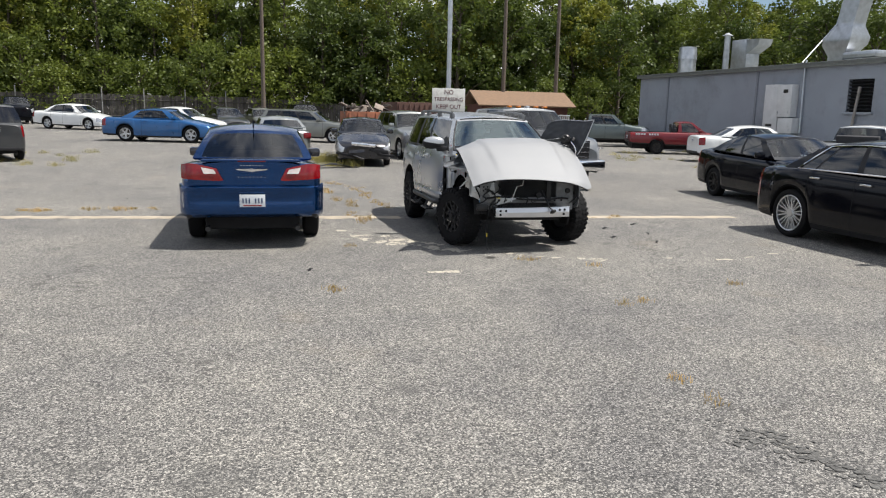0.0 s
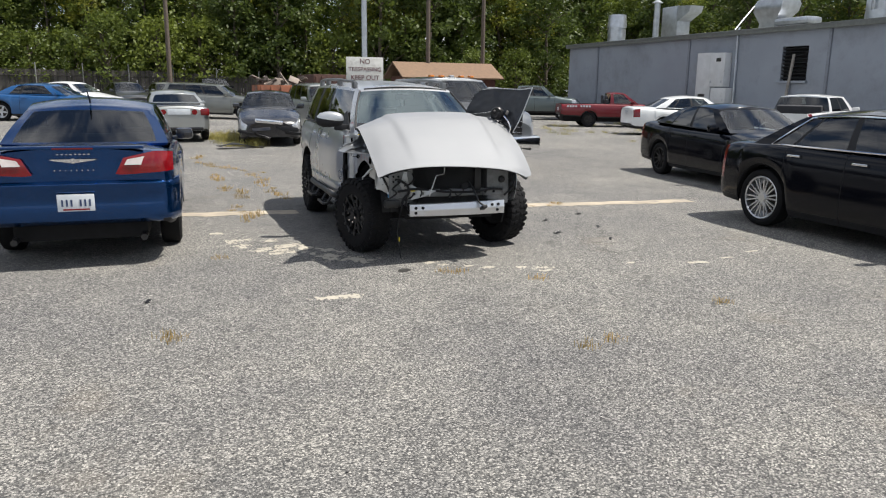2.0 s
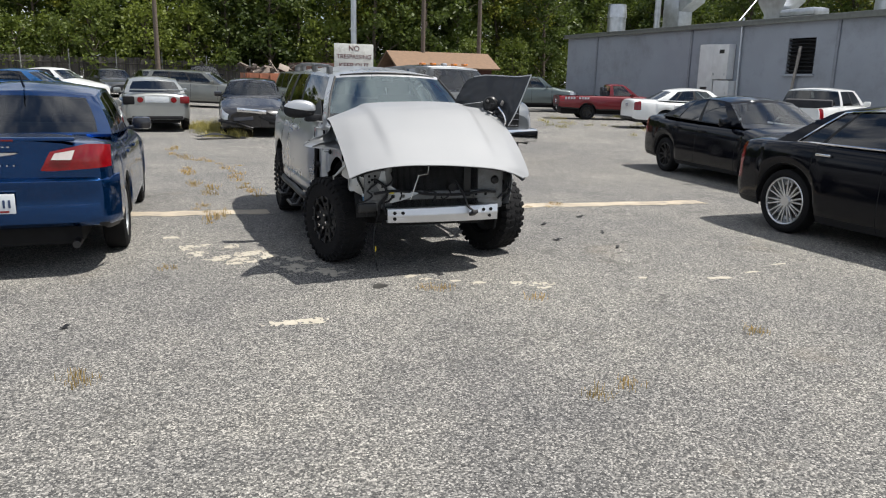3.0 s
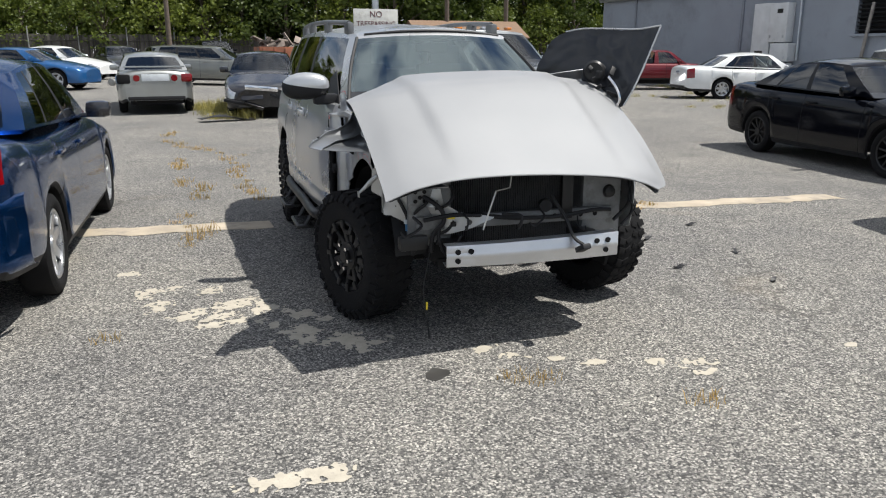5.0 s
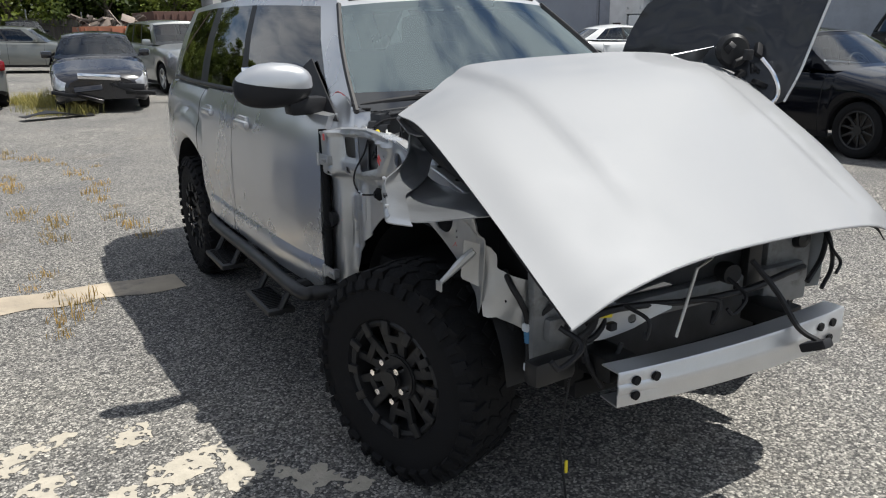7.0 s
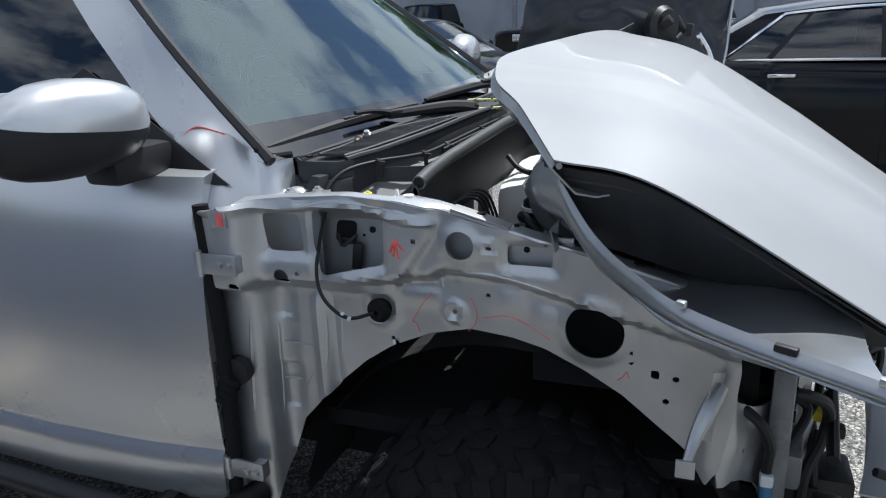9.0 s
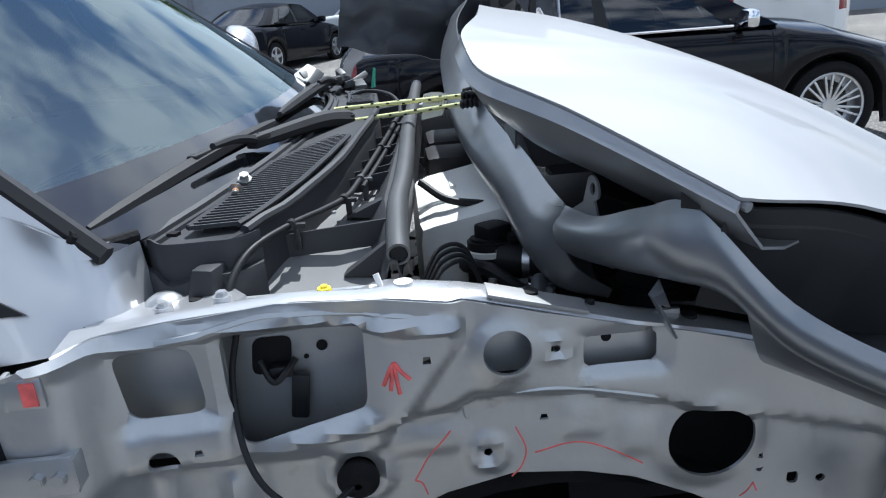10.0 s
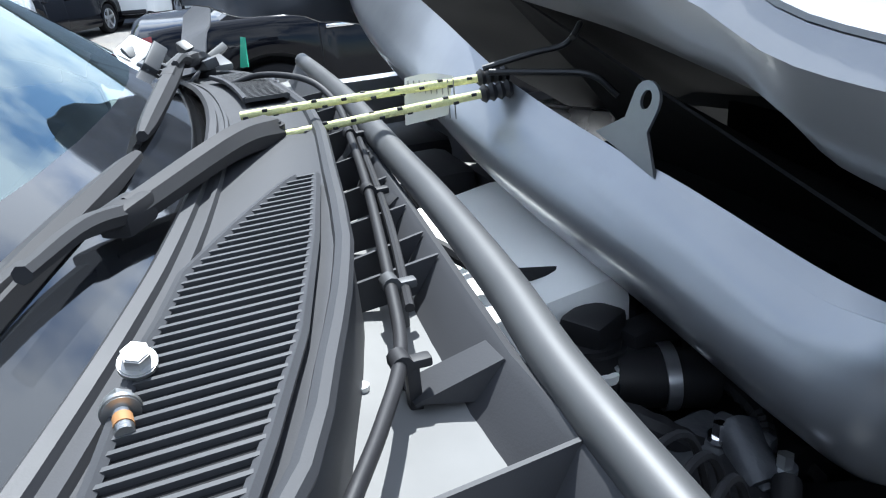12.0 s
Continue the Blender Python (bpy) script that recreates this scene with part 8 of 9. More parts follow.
def z_floor(x):
    return curve_at([(-0.76, 1.150), (-0.70, 1.160), (-0.64, 1.182), (-0.56, 1.194), (-0.4, 1.198), (0.6, 1.20)], x)


def z_cowl(x):
    return 1.266 - 0.085 * (x - X0) ** 2


xs = [lerp(-0.735, 0.58, k / 70) for k in range(71)]
rows_ = []
for x in xs:
    z = z_cowl(x)
    yg, ye = y_glass(x) + 0.022, y_edge(x)
    near = min(max((-0.45 - x) / 0.25, 0), 1) * 0.018
    rows_.append([Vector((x + near * (1 - q), lerp(yg, ye, q), z + dz)) for q, dz in ((0, 0.006), (0.04, 0.010), (0.10, 0.008), (0.11, 0.003), (0.16, 0.003), (0.17, 0.005), (0.20, 0.005), (0.21, 0.0), (0.6, 0.0), (0.86, 0.0), (0.90, 0.002), (0.98, 0.003), (1.0, 0.0))] + [Vector((x, ye - 0.003, z - 0.03)), Vector((x, ye - 0.004, z_floor(x) - 0.002))])


def vent_left(x):
    """The screen side of the louvred field."""
    return curve_at([(-0.707, 0.53), (-0.66, 0.514), (-0.635, 0.505), (-0.545, 0.486), (-0.52, 0.477), (-0.47, 0.463), (-0.40, 0.421), (-0.345, 0.384), (-0.33, 0.368)], x)


def vent_right(x):
    return curve_at([(-0.725, 0.486), (-0.692, 0.467), (-0.664, 0.452), (-0.628, 0.437), (-0.558, 0.411), (-0.45, 0.383), (-0.298, 0.351)], x)


made = patches(rows_, lambda i, k: "panel")
cowl = part("cowl_panel", thicken(made["panel"], 0.003), COWL, suv, "grey-black plastic cowl panel with louvres")
LOUV = mat("louvre_plastic", (0.035, 0.036, 0.039), 0.45, vary=0.1)


def louvres(x0, x1, left, right, pitch=0.0088):
    """A field of fine upright slats over a bed blackened for the shade between."""
    n = int((x1 - x0) / pitch)
    lv = bmesh.new()
    for k in range(n + 1):
        x = x0 + k * pitch
        a, b = left(x), right(x)
        if a - b > 0.003:
            bm_box((x, (a + b) / 2, z_cowl(x) + 0.009), (0.0028, a - b, 0.005), 0.0, Matrix.Rotation(radians(3), 4, "Z"), lv)
    part("louvres", lv, LOUV, cowl)["kind"] = "stuff"
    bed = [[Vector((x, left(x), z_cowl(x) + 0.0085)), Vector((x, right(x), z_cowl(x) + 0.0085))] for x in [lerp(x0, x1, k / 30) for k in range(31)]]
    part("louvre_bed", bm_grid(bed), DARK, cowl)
    pts = [Vector((x, left(x), z_cowl(x) + 0.009)) for x in [lerp(x0, x1, k / 30) for k in range(31)]]
    part("louvre_rim", bm_tube(pts, 0.004, 6), COWL, cowl)
    pts = [Vector((x, right(x), z_cowl(x) + 0.008)) for x in [lerp(x0, x1, k / 30) for k in range(31)]]
    part("louvre_rim", bm_tube(pts, 0.004, 6), COWL, cowl)


louvres(-0.700, -0.337, vent_left, vent_right)
louvres(0.0, 0.30, lambda x: lerp(y_glass(x), y_edge(x), 0.3), lambda x: lerp(y_glass(x), y_edge(x), 0.88), 0.0095)
pts = [Vector((x, y_edge(x) + 0.002, z_cowl(x) + 0.003)) for x in [lerp(-0.708, 0.56, k / 40) for k in range(41)]]
part("cowl_bead", bm_tube(pts, 0.0065, 8), COWL, cowl)
# end cap of the cowl towards the wing
end_top = spline([(-0.700, 0.582, 1.236), (-0.719, 0.567, 1.238), (-0.736, 0.547, 1.236), (-0.738, 0.50, 1.236), (-0.735, 0.470, 1.236), (-0.708, 0.446, 1.236)], 5)
end_rows = []
for k, p in enumerate(end_top):
    f = k / (len(end_top) - 1)
    sag = 0.010 * hump(f, 0.42, 0.10)
    end_rows.append([p, p + Vector((-0.002, 0, -0.006)), p + Vector((-0.004, -0.001, -0.033 - sag)), p + Vector((-0.016, -0.002, -0.034 - sag)), p + Vector((-0.019, -0.003, -0.042 - sag)), p + Vector((-0.021, -0.004, -0.075))])
part("cowl_end", thicken(bm_grid(end_rows), 0.003), COWL, cowl, angle=25)
step_box = bm_box((-0.752, 0.498, 1.192), (0.034, 0.026, 0.042), 0.004, Matrix.Rotation(radians(-18), 4, "Z"))
for v in step_box.verts:
    if v.co.z < 1.19:
        v.co.x -= 0.010
        v.co.y += 0.008 if v.co.y > 0.498 else 0
part("cowl_step", step_box, COWL, cowl)
part("cowl_slot", bm_box((-0.722, 0.538, 1.243), (0.010, 0.012, 0.004), 0.0, Matrix.Rotation(radians(-20), 4, "Z")), DARK, cowl)
part("cowl_slot", bm_box((-0.694, 0.480, 1.2375), (0.005, 0.022, 0.004), 0.0, Matrix.Rotation(radians(-12), 4, "Z")), DARK, cowl)
# tray: floor in body metal, plastic wall and webs
xs = [lerp(-0.755, 0.56, k / 50) for k in range(51)]
part("tray_floor", thicken(bm_grid([[Vector((x, y_edge(x) + 0.0, z_floor(x) + 0.002)), Vector((x, lerp(y_edge(x), y_wall(x), 0.5), z_floor(x) - 0.004)), Vector((x, y_wall(x) + 0.004, z_floor(x) + 0.002))] for x in xs]), 0.003), mat("tray_metal", (0.19, 0.19, 0.187), 0.8, metal=0.0, spec=0.15, vary=0.12, scale=12), suv, "pale metal tray below the cowl")
part("tray_wall", thicken(bm_grid([[Vector((x, y_wall(x) + 0.026, z_floor(x) - 0.002)), Vector((x, y_wall(x) + 0.018, z_floor(x) + 0.006)), Vector((x, y_wall(x) + 0.005, z_wall(x) - 0.004)), Vector((x, y_wall(x), z_wall(x))), Vector((x, y_wall(x) - 0.005, z_wall(x) - 0.002)), Vector((x, y_wall(x) - 0.008, z_wall(x) - 0.020)), Vector((x, y_wall(x) - 0.012, 1.10))] for x in xs]), 0.002), COWL, suv)
# upright webs from the louvred panel's edge to the wall
for x, lean in ((-0.652, 0.008), (-0.442, 0.005), (-0.405, 0.01), (-0.34, 0.004), (-0.27, 0.01), (-0.18, 0.006), (-0.07, 0.004), (0.05, 0.006), (0.18, 0.004)):
    ye, yw, zw, zf = y_edge(x), y_wall(x), z_wall(x), z_floor(x)
    part("web", bm_poly([(x, ye, zw - 0.006), (x + lean, yw + 0.002, zw + 0.001), (x + lean, yw + 0.020, zf + 0.004), (x, ye, zf + 0.002)], 0.003, None, 0), COWL, suv)
# folded gussets leaning on the wall
for x, w, reach in ((-0.708, 0.02, 0.060), (-0.572, 0.026, 0.052), (-0.31, 0.02, 0.03), (-0.12, 0.02, 0.03)):
    yw, zw, zf = y_wall(x), z_wall(x), z_floor(x)
    top, foot = Vector((x, yw + 0.004, zw - 0.002)), Vector((x + 0.014, yw + reach, zf + 0.005))
    g_ = bm_grid([[top + Vector((0, 0, 0.001)), foot], [top + Vector((w, 0, -0.001)), foot + Vector((w, 0, 0))], [top + Vector((w + 0.001, 0.001, -0.02)), foot + Vector((w, 0, -0.006))]])
    part("gusset", thicken(g_, 0.0025), COWL, suv, angle=25)
    part("gusset_side", bm_poly([tuple(top), tuple(foot), (x + 0.005, yw + 0.02, zf + 0.003)], 0.0025, None, 0), COWL, suv)
sc_ = bm_cyl((-0.528, 0.380, 1.192), (-0.528, 0.380, 1.199), 0.0045, n=12)
bm_cyl((-0.528, 0.380, 1.191), (-0.528, 0.380, 1.1945), 0.0075, n=16, bm=sc_)
part("tray_screw", sc_, INNER, suv)
pp = spline([(-0.752, 0.291, 1.205), (-0.70, 0.291, 1.212), (-0.60, 0.289, 1.221), (-0.50, 0.279, 1.229), (-0.36, 0.270, 1.237), (-0.2, 0.263, 1.243), (0.04, 0.247, 1.247), (0.3, 0.233, 1.244), (0.55, 0.22, 1.237)], 7)
PIPE = mat("grey_pipe", (0.062, 0.064, 0.067), 0.52, metal=0.3, vary=0.12, scale=12)
bm = bm_tube(pp, 0.0105, 18, cap=False)
pi_ = part("pipe", thicken(bm, -0.003), PIPE, suv, "dark grey pipe across the bay")
part("pipe_mouth", bm_cyl((-0.7495, 0.291, 1.2053), (-0.735, 0.291, 1.2072), 0.0092, n=16), DARK, pi_)
part("pipe_joint", bm_cyl(pp[35], pp[36], 0.0118, n=16, bevel=0.002), PIPE, pi_)
lo = spline([(-0.785, 0.478, 1.165), (-0.765, 0.474, 1.195), (-0.725, 0.455, 1.218), (-0.66, 0.418, 1.224), (-0.60, 0.385, 1.222), (-0.54, 0.358, 1.221), (-0.462, 0.341, 1.226), (-0.30, 0.312, 1.238), (-0.15, 0.290, 1.246), (0.0, 0.272, 1.256), (0.08, 0.29, 1.275), (0.14, 0.34, 1.28), (0.16, 0.385, 1.268)], 7)
part("loom", bm_tube(lo, 0.0042, 10), BLACK, suv)
lo2 = spline([(-0.49, 0.337, 1.220), (-0.36, 0.312, 1.230), (-0.2, 0.288, 1.238), (-0.02, 0.262, 1.245), (0.10, 0.25, 1.243), (0.25, 0.24, 1.24)], 7)
part("loom", bm_tube(lo2, 0.0034, 8), BLACK, suv)
for i in (21, 34, 42, 49, 57):
    q = lo[i]
    cl = bm_cyl(q - Vector((0.006, 0, 0)), q + Vector((0.006, 0, 0)), 0.0062, n=10)
    bm_box(q + Vector((0.0, -0.010, -0.002)), (0.009, 0.015, 0.006), 0.002, None, cl)
    bm_box(q + Vector((0.0, -0.006, -0.018)), (0.008, 0.008, 0.03), 0.002, None, cl)
    part("loom_clip", cl, BLACK if i != 42 else PIPE, suv)

# bolt and nut left on the louvres (each its own thing)
STEEL = mat("zinc_steel", (0.42, 0.42, 0.41), 0.3, metal=0.9, vary=0.1)
BRASS = mat("rust_patch", (0.32, 0.16, 0.06), 0.7, metal=0.2, vary=0.3)
bz = z_cowl(-0.56) + 0.013


def loose_bolt(at, direction):
    root = thing("bolt", "zinc flange bolt with a rusty thread lying on the louvres", "bolt", "loose bolts")
    root.matrix_basis = Matrix.Translation(at) @ direction.to_track_quat("X", "Z").to_matrix().to_4x4() @ Matrix.Diagonal((0.78, 0.78, 0.78, 1))
    head = bm_cyl((-0.014, 0, 0), (-0.004, 0, 0), 0.0085, n=6, bevel=0.001)
    bm_cyl((-0.005, 0, 0), (0, 0, 0), 0.0115, n=22, bm=head, bevel=0.001)
    part("head", head, STEEL, root)
    th = bm_tube([Vector((0.001 * k, 0, 0)) for k in range(20)], 0.0048, 12, None, 0.0006)
    part("thread", th, STEEL, root)
    part("rusty_collar", bm_cyl((0.004, 0, 0), (0.012, 0, 0), 0.0056, n=14), BRASS, root)
    return root


loose_bolt(Vector((-0.590, 0.493, bz - 0.004)), Vector((-1, -0.12, -0.1)).normalized())
loose_bolt(Vector((-0.560, 0.486, bz + 0.001)), Vector((0.5, 0.1, -1)).normalized())

# wipers
WIP = mat("wiper_black", (0.022, 0.022, 0.024), 0.62, vary=0.12, spec=0.3)


def wiper(pivot, knuckle, tip, blade0, blade1, label):
    w = thing("wiper", label, "wiper", "windscreen wipers")
    p, k, t = Vector(pivot), Vector(knuckle), Vector(tip)
    pts = spline([p, p.lerp(k, 0.35) + Vector((0, 0, 0.008)), k], 6)
    a = bm_tube(pts, [lerp(0.019, 0.011, i / (len(pts) - 1)) for i in range(len(pts))], 8)
    bm_tube(spline([k, k.lerp(t, 0.5) + Vector((0, 0, 0.006)), t], 5), [0.008, 0.0078, 0.0075, 0.0072, 0.007, 0.0065, 0.006, 0.0058, 0.0055, 0.005, 0.005], 7, a)
    bm_box(k, (0.04, 0.022, 0.02), 0.005, Matrix.Rotation(radians(-25), 4, "Z"), a)
    bm_cyl(p - Vector((0, 0, 0.02)), p + Vector((0, 0, 0.012)), 0.018, n=16, bm=a, bevel=0.003)
    arm = part("arm", a, WIP, w)
    b0, b1 = Vector(blade0), Vector(blade1)
    pts = spline([b0, b0.lerp(b1, 0.5) + Vector((0, -0.004, 0.006)), b1], 8)
    part("blade", bm_tube(pts, [0.005 + 0.007 * math.sin(math.pi * i / (len(pts) - 1)) ** 0.5 for i in range(len(pts))], 7), WIP, w)
    part("blade_rubber", bm_tube([q + Vector((0, 0.006, -0.008)) for q in pts], 0.0028, 5), RUBBER, w)
    hub = b0.lerp(b1, 0.5)
    part("blade_clip", bm_box(hub + Vector((0, -0.004, 0.012)), (0.06, 0.016, 0.012), 0.004, Matrix.Rotation(math.atan2(b1.y - b0.y, b1.x - b0.x), 4, "Z")), WIP, w)
    return w


wiper((-0.165, 0.374, 1.268), (-0.40, 0.49, 1.284), (-0.53, 0.527, 1.303), (-0.743, 0.62, 1.262), (-0.267, 0.486, 1.29), "black windscreen wiper lifted by a stretched bungee cord")
wiper((0.46, 0.40, 1.262), (0.36, 0.425, 1.285), (0.15, 0.445, 1.306), (0.40, 0.435, 1.285), (-0.22, 0.482, 1.295), "black windscreen wiper at rest on the far side")

# torn far corner of the cowl
rnd = random.Random(14)
jk = bmesh.new()
for k in range(22):
    bm_box((0.50 + rnd.uniform(-0.16, 0.16), 0.44 + rnd.uniform(-0.08, 0.08), 1.24 + rnd.uniform(-0.02, 0.06)), (rnd.uniform(0.02, 0.12), rnd.uniform(0.01, 0.05), rnd.uniform(0.004, 0.02)), 0.003, Euler([rnd.uniform(-0.9, 0.9) for _ in range(3)]).to_matrix().to_4x4(), jk)
part("torn_cowl_end", jk, mat("torn_plastic", (0.09, 0.095, 0.10), 0.45, metal=0.2, vary=0.3, island=0.7), suv)["kind"] = "stuff"
part("torn_panel", thicken(bm_grid([[Vector((lerp(0.42, 0.85, f), 0.40 - 0.05 * f, 1.26 + 0.11 * f ** 1.3 + 0.02 * math.sin(6 * f))), Vector((lerp(0.44, 0.88, f), 0.45 - 0.04 * f, 1.25 + 0.07 * f ** 1.3))] for f in [k / 8 for k in range(9)]]), 0.003), COWL, suv)
part("green_tape", thicken(bm_grid([[Vector((0.42, 0.33, 1.255)), Vector((0.45, 0.325, 1.30))], [Vector((0.46, 0.34, 1.25)), Vector((0.47, 0.33, 1.30))]]), 0.002), mat("green_tape", (0.02, 0.35, 0.2), 0.5), suv)

# ---- bent hood ----
def surface(ctrl, nu, nv):
    """A smooth sheet through a table of points, row by row."""
    across = [spline(r, nu) for r in ctrl]
    return [list(col) for col in zip(*[spline(col, nv) for col in zip(*across)])]


HOOD = [[(-0.968, -0.81, 0.879), (-0.80, -0.815, 0.935), (-0.52, -0.815, 0.968), (-0.12, -0.82, 0.962), (0.28, -0.81, 0.925), (0.48, -0.79, 0.877), (0.60, -0.775, 0.828)],
        [(-0.955, -0.70, 0.935), (-0.80, -0.70, 0.99), (-0.52, -0.70, 1.035), (-0.12, -0.70, 1.035), (0.28, -0.70, 1.00), (0.55, -0.70, 0.945), (0.70, -0.69, 0.855)],
        [(-0.945, -0.42, 1.107), (-0.78, -0.42, 1.165), (-0.50, -0.42, 1.205), (-0.12, -0.42, 1.205), (0.28, -0.42, 1.19), (0.56, -0.42, 1.14), (0.725, -0.43, 1.06)],
        [(-0.945, -0.155, 1.262), (-0.76, -0.14, 1.315), (-0.48, -0.12, 1.350), (-0.11, -0.14, 1.36), (0.28, -0.15, 1.355), (0.56, -0.15, 1.31), (0.725, -0.16, 1.235)],
        [(-0.94, -0.004, 1.294), (-0.755, 0.092, 1.347), (-0.572, 0.187, 1.392), (-0.25, 0.132, 1.415), (0.15, 0.08, 1.42), (0.50, 0.03, 1.39), (0.72, -0.02, 1.335)]]
hs_ = surface(HOOD, 14, 8)
for row in hs_:
    for p in row:
        u = (p.x + 0.11) / 0.8
        v = (p.y + 0.80) / 0.93
        bulge = 0.022 * (step(u, -0.60, 0.016) - step(u, 0.60, 0.016)) * min(1, v * 2.5)
        p.z += bulge
hood = thing("hood", "dented silver hood, bent upwards and resting on the bay", "hood")
HOODM = mat("hood_silver", (0.28, 0.285, 0.295), 0.62, metal=0.3, spec=0.2, vary=0.05, scale=3, fine=0.05, bscale=900, coat=0.3)
part("skin", thicken(bm_grid(hs_), 0.003), HOODM, hood)
inner = []
for row in hs_:
    inner.append([p + Vector((0, 0.02 * (1 if p.y < -0.5 else -0.6), -0.028 - 0.012 * math.sin(6 * p.x) ** 2)) for p in row])
bm = bm_grid([[Vector((lerp(-0.12, p.x, 0.965), p.y, p.z)) for p in r] for r in inner[3:]])
part("inner_panel", thicken(bm, 0.004), mat("dark_hood_liner", (0.03, 0.031, 0.033), 0.7, vary=0.2), hood)
ridge = [p + Vector((0, -0.008, -0.010)) for p in hs_[-1]]
part("rear_edge", bm_tube(ridge, 0.005, 8), HOODM, hood)
ridge = [p + Vector((0, 0.008, -0.010)) for p in hs_[0]]
part("front_edge", bm_tube([p + Vector((0, -0.006, 0.006)) for p in ridge], 0.004, 8), HOODM, hood)

# folded rear edge of the hood seen from the cowl side
fold = []
edge = hs_[-1]
for k, p in enumerate(edge):
    f = k / (len(edge) - 1)
    d = (edge[min(k + 1, len(edge) - 1)] - edge[max(k - 1, 0)]).normalized()
    back = Vector((d.y, -d.x, 0)).normalized()
    w = 0.5 + 0.5 * hump(f, 0.38, 0.3)
    fold.append([p + Vector((0, 0, -0.004)), p - back * 0.010 * w + Vector((0, 0, -0.022 * w)), p + back * 0.012 + Vector((0, 0, -0.055 * w)), p + back * 0.055 * w + Vector((0, 0, -0.092 * w - 0.008 * math.sin(13 * f))), p + back * 0.11 * w + Vector((0, 0, -0.105 * w + 0.006 * math.sin(17 * f))), p + back * 0.17 * w + Vector((0, 0, -0.10 * w))])
part("rear_fold", thicken(bm_grid(fold), 0.003), mat("fold_grey_paint", (0.31, 0.315, 0.325), 0.34, metal=0.55, vary=0.1, scale=4, bump=0.3, bscale=5, coat=0.5), hood, "folded grey inner edge of the hood", angle=60)
lin = [[r[0] + Vector((0.02, 0, -0.012)), r[0].lerp(Vector((-0.70, r[0].y - 0.03, 1.0)), 0.5) + Vector((0, 0, 0.03 * math.sin(9 * r[0].y))), Vector((-0.66, r[0].y - 0.05, max(0.93, r[0].z - 0.22)))] for r in hs_[2:]]
part("hood_liner", thicken(bm_grid(lin), 0.003), MATS["dark_hood_liner"], hood)

# ---- loose front wing lying across the bay ----
wing = thing("loose_wing", "torn-off grey silver front wing lying under the hood with bolt tabs", "car wing")
WINGM = mat("wing_silver", (0.32, 0.332, 0.35), 0.30, metal=0.7, vary=0.12, scale=5, bump=0.35, bscale=6, coat=0.35, dirt=(0.30, 0.305, 0.315), dirt_scale=7, dirt_at=0.62)
# upper edge, brow, belly, lower edge
W1 = [[(0.62, 0.06, 1.45), (0.62, 0.10, 1.44), (0.62, 0.11, 1.39), (0.62, 0.07, 1.34), (0.62, 0.0, 1.31)],
      [(0.30, 0.12, 1.405), (0.30, 0.155, 1.38), (0.30, 0.162, 1.32), (0.30, 0.115, 1.26), (0.30, 0.03, 1.24)],
      [(0.0, 0.135, 1.345), (0.0, 0.17, 1.32), (0.0, 0.177, 1.265), (0.0, 0.125, 1.21), (0.0, 0.03, 1.195)],
      [(-0.21, 0.128, 1.287), (-0.21, 0.16, 1.265), (-0.215, 0.167, 1.21), (-0.22, 0.115, 1.155), (-0.22, 0.03, 1.14)],
      [(-0.406, 0.098, 1.24), (-0.41, 0.13, 1.218), (-0.415, 0.137, 1.165), (-0.42, 0.09, 1.112), (-0.42, 0.01, 1.10)],
      [(-0.54, 0.09, 1.206), (-0.545, 0.118, 1.186), (-0.555, 0.125, 1.14), (-0.565, 0.085, 1.09), (-0.565, 0.02, 1.075)],
      [(-0.600, 0.084, 1.203), (-0.604, 0.112, 1.180), (-0.610, 0.112, 1.135), (-0.62, 0.08, 1.09), (-0.62, 0.02, 1.07)],
      [(-0.640, 0.080, 1.212), (-0.640, 0.090, 1.185), (-0.642, 0.080, 1.150), (-0.645, 0.06, 1.12), (-0.645, 0.02, 1.09)]]
W1 = [[a, tuple(Vector(a).lerp(Vector(c_), 0.5) + Vector((0, 0.005, 0.005))), c_, d, e] for a, b, c_, d, e in W1]
bm = bm_grid(surface(W1, 5, 6))
part("wing_crown", thicken(bm, 0.003), WINGM, wing, angle=70)
W2 = [[(-0.638, 0.079, 1.211), (-0.638, 0.086, 1.190), (-0.640, 0.077, 1.165), (-0.643, 0.058, 1.142), (-0.645, 0.018, 1.12)],
      [(-0.67, 0.073, 1.214), (-0.675, 0.100, 1.197), (-0.68, 0.095, 1.170), (-0.68, 0.065, 1.150), (-0.68, 0.02, 1.135)],
      [(-0.757, 0.068, 1.230), (-0.765, 0.085, 1.212), (-0.775, 0.075, 1.190), (-0.775, 0.05, 1.172), (-0.76, 0.0, 1.155)],
      [(-0.847, 0.048, 1.264), (-0.86, 0.05, 1.232), (-0.862, 0.035, 1.204), (-0.85, 0.015, 1.184), (-0.82, -0.03, 1.165)],
      [(-0.885, 0.012, 1.272), (-0.90, 0.0, 1.232), (-0.90, -0.005, 1.202), (-0.885, -0.02, 1.180), (-0.85, -0.05, 1.155)]]
for x, y, z, h in ((-0.94, -0.06, 1.19, 0.055), (-1.02, -0.13, 1.158, 0.042), (-1.10, -0.20, 1.147, 0.034), (-1.165, -0.317, 1.133, 0.028), (-1.215, -0.408, 1.127, 0.025), (-1.234, -0.454, 1.117, 0.022)):
    W2.append([(x, y, z), (x - 0.010, y, z - h * 0.4), (x - 0.010, y - 0.002, z - h * 0.75), (x + 0.004, y - 0.01, z - h), (x + 0.045, y - 0.03, z - h * 1.4)])
bm = bm_grid(surface(W2, 5, 6))
